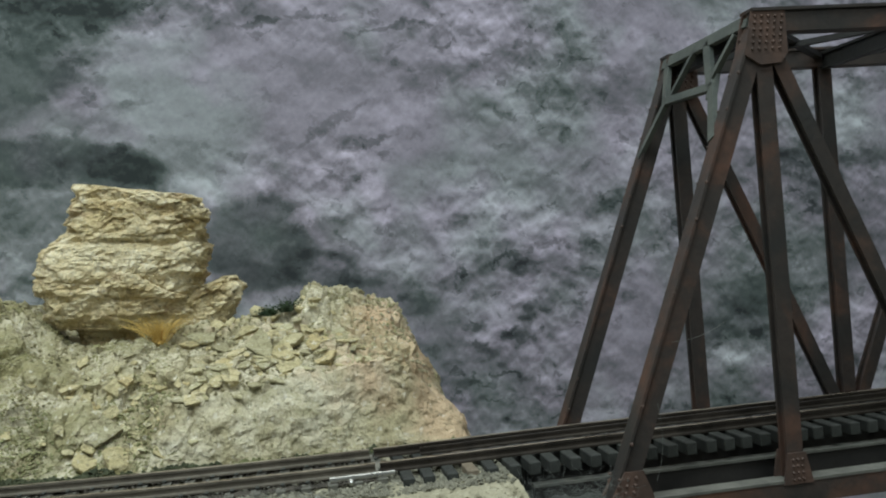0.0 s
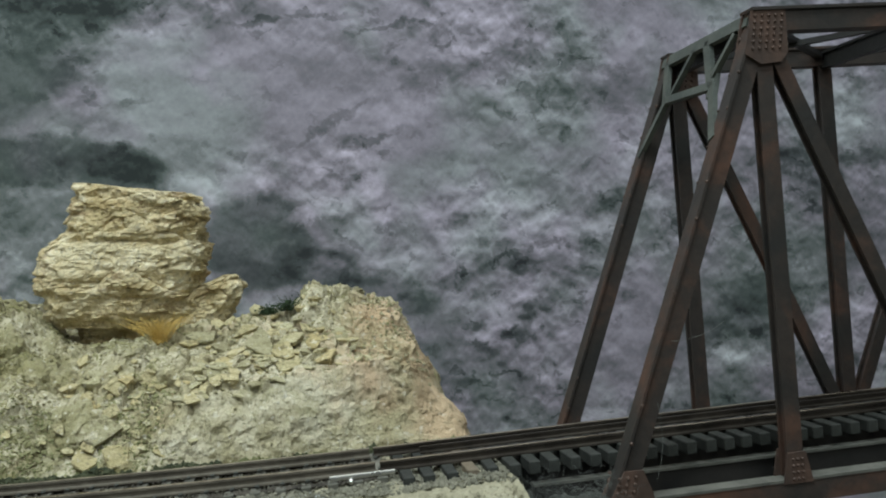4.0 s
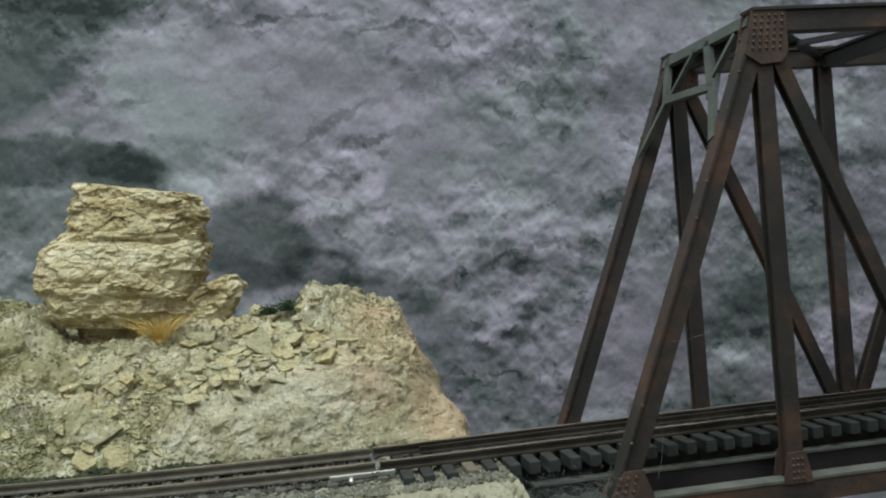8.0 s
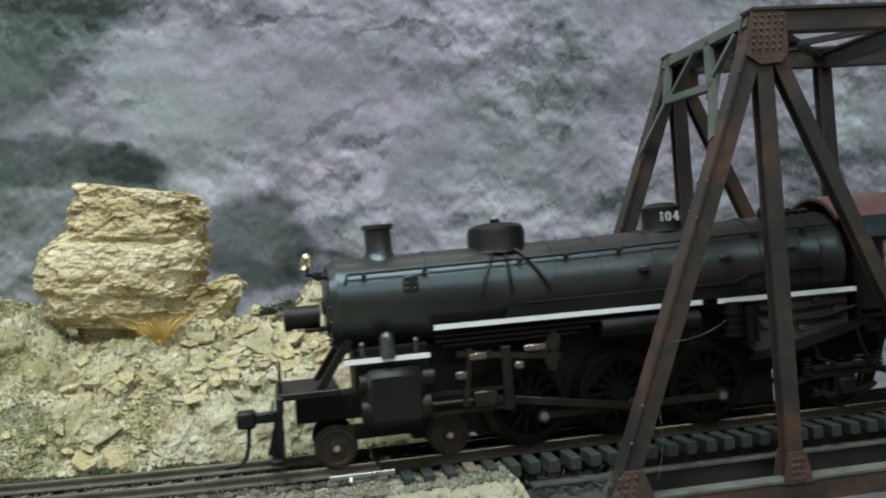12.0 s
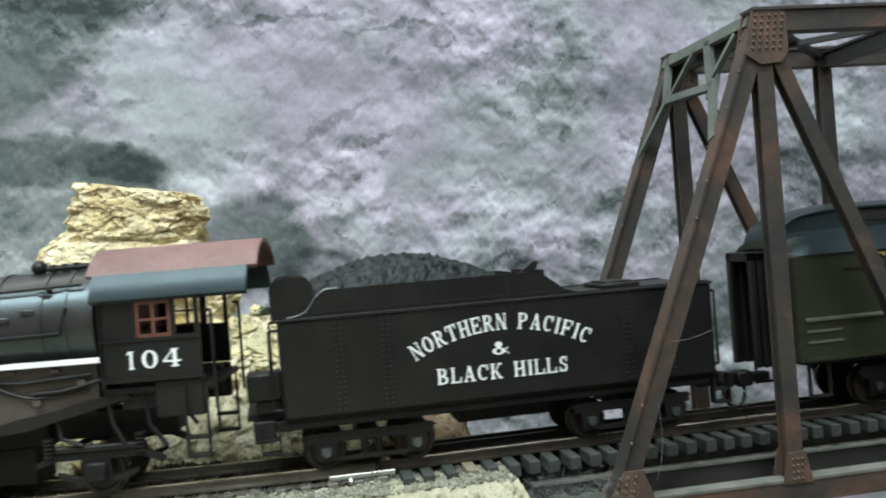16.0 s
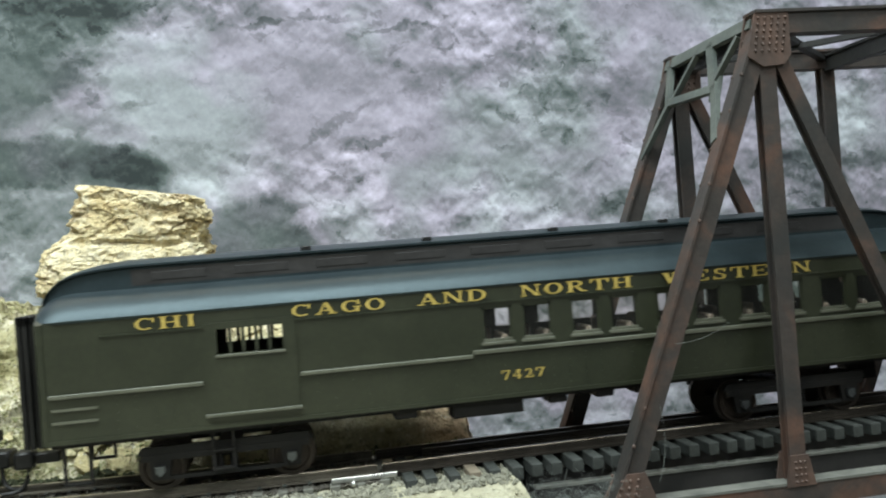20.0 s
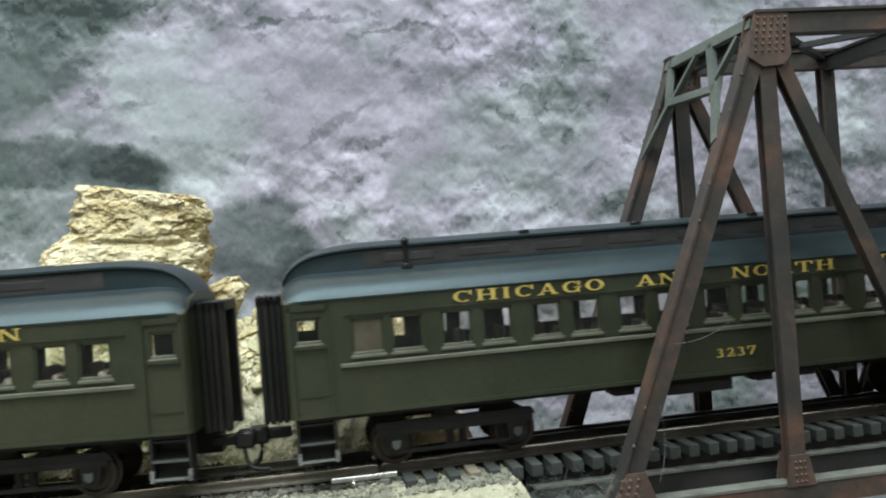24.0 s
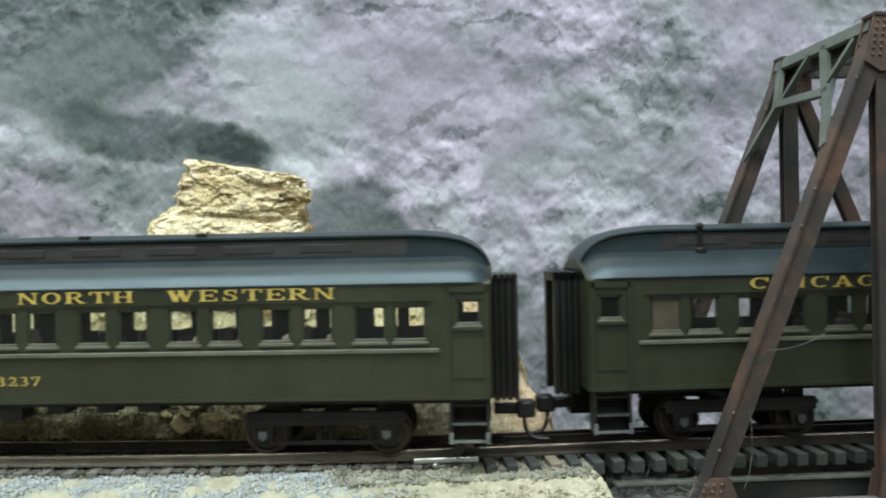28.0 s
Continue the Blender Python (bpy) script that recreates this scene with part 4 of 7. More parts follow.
def track():
    base = empty("railway_track")
    tagged(base, "model railway track with brown rails and grey plastic ties", "railway track")
    xs_left = np.linspace(-1500, 17, 160).tolist()
    xs_right = np.concatenate([np.linspace(18.2, 120, 40), np.linspace(140, 2550, 40)]).tolist()
    web = ((-1.5, -2.6), (1.5, -2.6), (1.5, -2.2), (0.35, -1.9), (0.35, -0.9), (0.62, -0.75), (0.62, -0.12), (-0.62, -0.12), (-0.62, -0.75), (-0.35, -0.9), (-0.35, -1.9), (-1.5, -2.2))
    head = ((-0.58, -0.14), (0.58, -0.14), (0.5, 0.0), (-0.5, 0.0))
    for s in (-1, 1):
        for xs in (xs_left, xs_right):
            bm = bmesh.new()
            rail_strip(bm, s * 8.8, xs, web)
            r = part("rail", bm, RAIL_DUSTY if xs is xs_left else RAIL, base, "dusty brown rail" if xs is xs_left else "", smooth=25)
            bm = bmesh.new()
            rail_strip(bm, s * 8.8, xs, head)
            part("rail_head", bm, RAILHEAD, r, "worn brighter running surface", smooth=25)
        # inner guard rail over the bridge
        bm = bmesh.new()
        rail_strip(bm, s * 5.6, np.linspace(31, 285, 60).tolist(), [(a * 0.7, h * 0.8 - 0.5) for a, h in web])
        part("guard_rail", bm, RAIL, base, smooth=25)
    # bright rail joiner and feeder at the joint
    bm = bmesh.new()
    rail_strip(bm, -12.9, np.linspace(5, 21.5, 8).tolist(), [(-0.35, -2.7), (0.35, -2.7), (0.35, -1.75), (0.2, -1.5), (-0.2, -1.5), (-0.35, -1.75)])
    part("rail_joiner", bm, SILVER, base, "bright bare metal joiner")
    bm = bmesh.new()
    ball(bm, (10.4, line_y(10) - 14.2, -3.2), 0.8, 10)
    part("solder_blob", bm, SILVER, base)
    # ties on the bridge
    tie = None
    n = 0
    x = 24.6
    rnd = random.Random(2)
    while x < 335:
        if tie is None:
            bm = bmesh.new()
            box(bm, -1.5, 1.5, -19.5, 17.5, -5.9, -2.6, 0.2)
            tie = part("tie", bm, TIE, base, smooth=0)
            tie.location = (x * MM, line_y(x) * MM, 0)
        else:
            t = again("tie", tie, base, x, line_y(x) + rnd.uniform(-0.3, 0.3), rnd.uniform(-0.1, 0.0), rnd.uniform(-1.2, 1.2))
            if n == 3:
                t.data = tie.data.copy()
                t.data.materials[0] = TIE_PALE
                t["label"] = "tie dusted with tan plaster"
        x += 5.35 + (0.15 if x < 70 else 0)
        n += 1
    # ties in the ballast
    bm = bmesh.new()
    box(bm, -1.3, 1.3, -14.6, 14.6, -5.9, -2.9, 0.15)
    low = part("tie", bm, TIE_DUSTY, base, "tie buried in grey dust", smooth=0)
    x = 18.4
    low.location = (x * MM, line_y(x) * MM, 0)
    for i in range(64):
        x -= 6.35
        slope = math.degrees(math.atan2(line_y(x + 3) - line_y(x - 3), 6))
        again("tie", low, base, x, line_y(x), -0.1 + rnd.uniform(-0.15, 0.05), slope + rnd.uniform(-1, 1))
    # spikes with small plates along the nearer rails
    bm = bmesh.new()
    box(bm, -0.5, 0.5, -0.9, 0.9, -2.6, -2.15, 0.1)
    spike = part("tie_plate", bm, TIE, base, smooth=0)
    spike.location = (18.4 * MM, (line_y(18.4) + 6.6) * MM, 0)
    for i in range(32):
        x = 18.4 - 6.35 * i
        for o in (-10.9, -6.7, 6.7, 10.9):
            if not (i == 0 and o == 6.7):
                again("tie_plate", spike, base, x, line_y(x) + o, 0)


# ---- the truss bridge ----
BX0, BX1, PANEL, TOP, LOW, HALF = 76.9, 125.7, 51.6, 106.9, -16.4, 26.9


def rivets(bm, pts, r=0.5):
    for p in pts:
        bmesh.ops.create_icosphere(bm, subdivisions=1, radius=r, matrix=Matrix.Translation(p))
    return bm


def truss(base, s):
    y = s * HALF
    out = (0, 1, 0)
    skew = -0.5 if s < 0 else 0.0
    foot = BX0 + skew
    nodes = [BX1 + skew + PANEL * i for i in range(3)]
    end = nodes[-1] + (BX1 - BX0)

    def member(name, a, b, wide, deep, across, mat=RUST, lip=1.2):
        bm = bmesh.new()
        channel(bm, a, b, across, wide, deep, lip)
        return part(name, bm, mat, base, smooth=0)

    bm = bmesh.new()
    beam(bm, (nodes[0] - 2.5, y, TOP), (nodes[-1] + 2.5, y, TOP), (0, 0, 1), 5.6, 5.2)
    beam(bm, (nodes[0] - 3, y, TOP + 3.0), (nodes[-1] + 3, y, TOP + 3.0), (0, 0, 1), 0.8, 6.6)
    part("top_chord", bm, RUST, base, smooth=0)
    bm = bmesh.new()
    beam(bm, (foot - 4, y, LOW), (end + 4, y, LOW), (0, 0, 1), 5.6, 5.0)
    part("bottom_chord", bm, RUST, base, smooth=0)
    bm = bmesh.new()
    beam(bm, (foot - 4, y, LOW + 3.15), (end + 4, y, LOW + 3.15), (0, 0, 1), 0.7, 5.4)
    part("chord_flange", bm, PALE_FLANGE, base, "pale upper flange", smooth=0)
    for a, b in (((foot, y, LOW), (BX1, y, TOP)), ((end, y, LOW), (nodes[-1], y, TOP))):
        bm = bmesh.new()
        beam(bm, a, b, out, 4.2, 4.4)
        d = (Vector(b) - Vector(a)).normalized()
        face = Vector((-d.z, 0, d.x)) * (1 if a[0] < b[0] else -1)
        beam(bm, Vector(a) + face * 3.0, Vector(b) + face * 2.5, out, 5.4, 0.7)
        post = part("end_post", bm, RUST, base, smooth=0)
        bm = bmesh.new()
        length = (Vector(b) - Vector(a)).length
        pts = []
        for k in range(13):
            for e in (-2.4, 2.4) if k % 3 else (2.4,):
                pts.append(Vector(a) + d * (length * (0.06 + 0.075 * k)) + face * 2.8 + Vector((0, e + 0.3 * math.sin(k * 5.1), 0)))
        rivets(bm, pts, 0.6)
        part("rivet_row", bm, GUSSET, post, smooth=0)
    for i, x in enumerate(nodes):
        member("post", (x, y, LOW + 2), (x, y, TOP - 2), 4.0, 4.5, (0, 1, 0), RUST, 0.8)
    # both diagonals meet at the foot of the middle post
    for i in (0, 2):
        member("diagonal", (nodes[i], y, TOP), (nodes[1], y, LOW), 3.7, 3.9, out, RUST, 0.8)
    # gusset plates with rivets on both faces
    for i, x in enumerate(nodes):
        for face in ((-1, 1) if s < 0 or i in (0, len(nodes) - 1) else ()):
            bm = bmesh.new()
            yy = y + face * 2.6
            if i in (0, len(nodes) - 1):
                e = 1 if i == 0 else -1
                plate(bm, [(x - 3.0 * e, TOP + 2.6), (x + 6.4 * e, TOP + 2.6), (x + 6.4 * e, TOP - 8.4), (x + 4.4 * e, TOP - 11.0), (x - 1.5 * e, TOP - 11.4), (x - 5.8 * e, TOP - 8.6)], yy - 0.3, yy + 0.3)
            else:
                plate(bm, [(x - 6, TOP + 2.4), (x + 6, TOP + 2.4), (x + 5, TOP - 8), (x - 5, TOP - 8)], yy - 0.3, yy + 0.3)
            g = part("gusset_plate", bm, GUSSET, base, smooth=0)
            bm = bmesh.new()
            e = 1 if i == 0 else -1
            pts = [(x + e * (-2.2 + 1.9 * c - 0.28 * r), yy + face * 0.35, TOP + 1.2 - 1.7 * r) for r in range(6) for c in range(5)]
            rivets(bm, pts, 0.5)
            part("rivet_field", bm, GUSSET, g, smooth=0)
            bm = bmesh.new()
            plate(bm, [(x - 4.2, LOW + 2.4), (x + 4.2, LOW + 2.4), (x + 2.5, LOW + 10.5), (x - 2.5, LOW + 10.5)], yy - 0.3, yy + 0.3)
            g = part("gusset_plate", bm, GUSSET, base, smooth=0)
            bm = bmesh.new()
            rivets(bm, [(x + c, yy + face * 0.35, LOW + 3.6 + 1.7 * r) for r in range(4) for c in (-1.3, 0, 1.3)], 0.45)
            part("rivet_field", bm, GUSSET, g, smooth=0)
    for x, e in ((foot, 1), (end, -1)):
        for face in (-1, 1):
            yy = y + face * 3.1
            bm = bmesh.new()
            plate(bm, [(x - 7 * e, LOW - 2.6), (x + 10 * e, LOW - 2.6), (x + 8.6 * e, LOW + 5), (x + 6.4 * e, LOW + 11), (x + 1.5 * e, LOW + 11), (x - 3.5 * e, LOW + 3)], yy - 0.3, yy + 0.3)
            g = part("gusset_plate", bm, GUSSET, base, smooth=0)
            bm = bmesh.new()
            rivets(bm, [(x + e * (c + 0.42 * r), yy + face * 0.35, LOW + 0.4 + 1.8 * r) for r in range(6) for c in (-2.2, 0, 2.2)], 0.5)
            part("rivet_field", bm, GUSSET, g, smooth=0)


def bridge():
    base = empty("truss_bridge", 0, 0, 0)
    tagged(base, "rusty brown riveted through truss model bridge over a gorge", "bridge")
    for s in (-1, 1):
        truss(base, s)
    nodes = [BX1 + PANEL * i for i in range(3)]
    end = nodes[-1] + (BX1 - BX0)
    # portal frames at both ends: two ties with lattice between
    for xa, xb in ((BX0, BX1), (end, nodes[-1])):
        d = (Vector((xb, 0, TOP)) - Vector((xa, 0, LOW))).normalized()

        def at(y, drop):
            p = Vector((xb, 0, TOP)) - d * drop
            return Vector((p.x, y, p.z))
        e = 1 if xa < xb else -1
        out = Vector((-2.5 * e, 0, 1))
        for nm, a, b, wide in (
                ("portal_strut", (-HALF, 0.3), (HALF + 1.5, 0.3), 3.6), ("portal_tie", (-15.5, 16.3), (17.6, 14.8), 2.4),
                ("portal_lattice", (25.0, 0.5), (17.2, 15.0), 2.6), ("portal_lattice", (5.0, 1.0), (13.6, 13.5), 1.7), ("portal_lattice", (-2.6, 0.5), (-14.6, 16.8), 3.0), ("portal_lattice", (-20.5, 2.6), (-13.6, 13.5), 1.7),
                ("knee_brace", (16.6, 15.2), (26.4, 32.0), 2.2), ("knee_brace", (-14.8, 16.0), (-25.0, 33.0), 2.6)):
            bm = bmesh.new()
            beam(bm, at(*a) + out, at(*b) + out, d if wide > 3.3 or nm == "portal_tie" else (0, 1, 0), wide, 1.5)
            part(nm, bm, PORTAL, base, smooth=0)
        bm = bmesh.new()
        beam(bm, at(-12.5, 11) + out * 0.8, at(-15.0, 19) + out * 0.8, (0, 1, 0), 4.6, 1.2)
        part("portal_plate", bm, PORTAL, base, smooth=0)
    # top struts and crossed laterals
    for i, x in enumerate(nodes):
        bm = bmesh.new()
        channel(bm, (x, -HALF, TOP - 1), (x, HALF, TOP - 1), (0, 0, 1), 5.5, 3.0, 0.8)
        part("top_strut", bm, GIRDER, base, smooth=0)
        if i + 1 < len(nodes):
            for s in (-1, 1):
                bm = bmesh.new()
                beam(bm, (x, -s * HALF, TOP + 0.5 * s), (nodes[i + 1], s * HALF, TOP + 0.5 * s), (0, 0, 1), 1.6, 2.4)
                part("lateral_brace", bm, GIRDER, base, smooth=0)
    # floor: cross beams and two deep stringers in shade-darkened paint, with pale flanges
    for x in [BX0] + nodes + [end]:
        bm = bmesh.new()
        channel(bm, (x, -HALF + 2, LOW + 1), (x, HALF - 2, LOW + 1), (0, 0, 1), 7, 4.0, 0.9)
        part("floor_beam", bm, GIRDER, base, smooth=0)
    for y in (-18.2, 18.2, -9, 9):
        bm = bmesh.new()
        top = -8.6 if abs(y) > 12 else -5.95
        box(bm, BX0 - 20, end + 8, y - 0.9, y + 0.9, top - 9, top - 0.8)
        box(bm, BX0 - 20, end + 8, y - 1.8, y + 1.8, top - 9.6, top - 9)
        part("stringer", bm, GIRDER, base, smooth=0)
        bm = bmesh.new()
        box(bm, BX0 - 20, end + 8, y - 1.7, y + 1.7, top - 0.7, top)
        part("stringer_flange", bm, PALE_FLANGE, base, "pale upper flange", smooth=0)


def strands(name, label, x0, x1, y0, y1, z0, z1, count, material, thick=0.07, reach=6.0, seed=3):
    """A felt of thin curled fibres."""
    rnd = random.Random(seed)
    bm = bmesh.new()
    for _ in range(count):
        p = Vector((rnd.uniform(x0, x1), rnd.uniform(y0, y1), rnd.uniform(z0, z1)))
        d = Vector((rnd.gauss(0, 1), rnd.gauss(0, 1), rnd.gauss(0, 0.5))).normalized()
        for k in range(4):
            d = (d + Vector((rnd.gauss(0, 0.5), rnd.gauss(0, 0.5), rnd.gauss(0, 0.35)))).normalized()
            q = p + d * reach * rnd.uniform(0.15, 0.35)
            rod(bm, p, q, thick, 3)
            p = q
    return tagged(part(name, bm, material, smooth=0), label, "lint", kind="stuff")


def fibres():
    strands("lint", "grey lint caught on the abutment", 51, 76, -32, -19, -12.0, -6.5, 260, LINT, 0.022, 5.0)
    strands("lint", "grey lint caught on the bridge shoe", 68, 80, -34, -24, -12, -6, 60, LINT, 0.022, 4.0, 5)
    for a, b, c in (((93, -30.4, 26.2), (100.5, -31.0, 25.8), (108, -30.5, 30.2)), ((88, -30.2, 11), (89.5, -31, 0), (86, -31, -8)), ((138, 30, 12), (141, 30, 6), (145, 30, -4))):
        bm = bmesh.new()
        prev = Vector(a)
        for k in range(1, 9):
            t = k / 8
            p = Vector(a) * (1 - t) ** 2 + Vector(b) * 2 * t * (1 - t) + Vector(c) * t * t
            rod(bm, prev, p, 0.05, 4)
            prev = p
        tagged(part("fibre", bm, LINT), "single pale fibre clinging to the bridge", "fibre", group="fibres")


def abutment():
    bm = bmesh.new()
    rows = []
    for x in np.linspace(50, 74, 26):
        row = []
        for y in np.linspace(-40, 40, 70):
            z = -8.6 - (3.6 if x > 54 else 0.0) + 1.3 * fractal((x * 0.2, y * 0.2, 4.0), 4) + 0.6 * noise.noise(Vector((x * 0.8, y * 0.8, 2))) - (4.5 if -29 < y < -20 and 55 < x < 60 else 0)
            row.append(bm.verts.new((x + 0.6 * noise.noise(Vector((x, y, 1))), y, z)))
        rows.append(row)
    foot = [bm.verts.new((v.co.x + 2, v.co.y, -320)) for v in rows[-1]]
    for r0, r1 in zip(rows + [], rows[1:] + [foot]):
        for a, b, c, d in zip(r0, r1, r1[1:], r0[1:]):
            bm.faces.new((a, b, c, d))
    front = [r[0] for r in rows]
    low = [bm.verts.new((v.co.x, v.co.y - 2, -320)) for v in front]
    for a, b, c, d in zip(front, front[1:], low[1:], low):
        bm.faces.new((a, b, c, d))
    tagged(part("abutment", bm, FLUFF, smooth=0), "lint-covered dark grey block that carries the bridge end", "abutment", kind="structure")
    bm = bmesh.new()
    box(bm, 276, 292, -40, 40, -320, -19.6)
    tagged(part("abutment", bm, FLUFF, smooth=0), "grey block that carries the other bridge end", "abutment", kind="structure")


# ---- boulder, stones, plants ----
def layered_rock(name, x, y, z0, levels, label):
    """A bedded block: thin ledges, each with its own outline. levels: height, half width, half depth, shift in x."""
    bm = bmesh.new()
    hs = [l[0] for l in levels]
    rings = []
    z = hs[0]
    while z <= hs[-1] + 1e-6:
        a = np.interp(z, hs, [l[1] for l in levels])
        b = np.interp(z, hs, [l[2] for l in levels])
        sx = np.interp(z, hs, [l[3] for l in levels])
        ledge = noise.noise(Vector((z * 0.55, 0.5, x))) * 1.5 + noise.noise(Vector((z * 1.7, 3.5, x))) * 1.0
        ring = []
        for i in range(240):
            t = 2 * math.pi * i / 240
            c, s = math.cos(t), math.sin(t)
            k = (abs(c) ** 3.4 + abs(s) ** 3.4) ** (-1 / 3.4)
            px, py = a * k * c, b * k * s
            zt = z + 0.1 * px + 1.5 * noise.noise(Vector((px * 0.06, py * 0.06, 3.0)))
            q = Vector((px * 0.05 + x, py * 0.05, zt * 0.13))
            d, pts = noise.voronoi(q)
            slab = noise.cell(pts[0] * 9.7) - 0.5
            crack = max(0.0, 0.11 - (d[1] - d[0])) * 16.0
            wob = noise.noise(Vector((px * 0.12, py * 0.12, zt * 0.3)))
            d2, pts2 = noise.voronoi(Vector((px * 0.1 + 0.4 * wob, py * 0.1, zt * 0.2 + 0.3 * wob)))
            d3, pts3 = noise.voronoi(Vector((px * 0.3 + wob, py * 0.3, zt * 0.5 + 0.5 * wob)))
            flake = noise.cell(pts2[0] * 4.9) - 0.5 + 0.5 * (noise.cell(pts3[0] * 3.1) - 0.5)
            n = 1.5 * fractal((px * 0.05, py * 0.05, zt * 0.05 + x), 3) + 0.9 * fractal((px * 0.2, py * 0.2, zt * 0.45), 4)
            bedded = 0.55 + 0.45 * max(0.0, min(1.0, 1.6 - abs(z - 24) / 12.0))
            cut = 1 + (ledge * 0.2 * bedded + 0.6 * n + 1.0 * slab - 0.5 * crack + 1.3 * flake + 1.0 * fractal((px * 0.3, py * 0.3, zt * 0.34), 6)) / max(a, b)
            ring.append((x + sx + px * cut, y + py * cut, z0 + z + 0.7 * noise.noise(Vector((px * 0.08, py * 0.08, z * 0.2))) - px * (0.05 + 0.11 * max(0.0, z - 28) / 25)))
        rings.append(ring)
        z += 0.5
    last = rings[-1]
    cx, cy = x + levels[-1][3], y
    mid = sum(p[2] for p in last) / len(last)
    for q in (0.75, 0.5, 0.25, 0.05):
        rings.append([(cx + (p[0] - cx) * q, cy + (p[1] - cy) * q, mid + (p[2] - mid) * q - 0.6 * (1 - q) + 0.5 * fractal((p[0] * q * 0.2, p[1] * 0.2, 2), 3)) for p in last])
    loft(bm, rings)
    return tagged(part(name, bm, BOULDER, smooth=0), label, "boulder")


def boulder():
    layered_rock("boulder", -55, 92, 31.5, [(-3, 17, 6.5, -5), (3.2, 18.5, 7, -5), (4.0, 22.5, 12.5, -5.2), (6.5, 24.5, 14, -5.5), (9, 26.5, 15.5, -5.8), (16, 28.5, 16.5, -5.6), (22, 30.0, 16.5, -4.5), (29, 30.4, 15.4, -3.4), (32, 29.0, 14.6, -2.0), (33.3, 27.6, 13.8, -1.0), (34, 26.4, 14.0, -0.2), (35, 25.6, 15.0, 0.4), (37.5, 24.8, 15.0, 1.4), (42, 24.6, 14.2, 2.4), (47, 24.2, 13.8, 2.4), (51, 23.2, 13.0, 1.6), (52.5, 21.5, 12.0, 1.0)], "pale yellow bedded sandstone boulder resting on the hill")
    layered_rock("boulder", -28, 90, 33.0, [(0, 13, 8, -8), (5, 14, 8.5, -6), (9, 13.5, 8, -3.5), (13, 10, 7.5, 0.5), (16, 5.5, 5.5, 4.5), (17.5, 3.5, 4, 6.0)], "small tan sandstone block wedged beside the boulder")


def chip(x, y, size, flat, seed, label="", spin=0.0, tilt=0.0, z=None, mat=None):
    """A broken flake: ragged outline, uneven top, a thin lower course set back under it."""
    rnd = random.Random(seed)
    bm = bmesh.new()
    n = rnd.randint(5, 8)
    ring = []
    squat = rnd.uniform(0.55, 0.95)
    for i in range(n):
        a = 2 * math.pi * (i + rnd.uniform(-0.35, 0.35)) / n
        r = size * rnd.uniform(0.6, 1.25)
        ring.append((math.cos(a) * r, math.sin(a) * r * squat))
    h = size * flat
    tilt_x, tilt_y = rnd.uniform(-0.16, 0.16), rnd.uniform(-0.16, 0.16)
    rows = []
    for q, zz in ((0.8, -0.7), (0.92, -0.15), (0.86, -0.08), (1.0, 0.05), (1.0, 0.42), (0.93, 0.5)):
        rows.append([(x0 * q + rnd.uniform(-0.05, 0.05) * size, y0 * q + rnd.uniform(-0.05, 0.05) * size, zz * h + (x0 * tilt_x + y0 * tilt_y if zz > 0 else 0) + rnd.uniform(-0.1, 0.1) * h) for x0, y0 in ring])
    loft(bm, rows)
    ob = part("stone", bm, mat or CHIP, smooth=0)
    zz = hill_height(x, y) + size * flat * 0.25 if z is None else z
    ob.matrix_basis = pose(x * MM, y * MM, zz * MM, tilt + rnd.uniform(-8, 8), rnd.uniform(-12, 12), 0) @ pose(0, 0, 0, 0, 0, spin)
    return tagged(ob, label or "pale flat stone chip lying on the hill", "stone", group="stone chips on the hill")


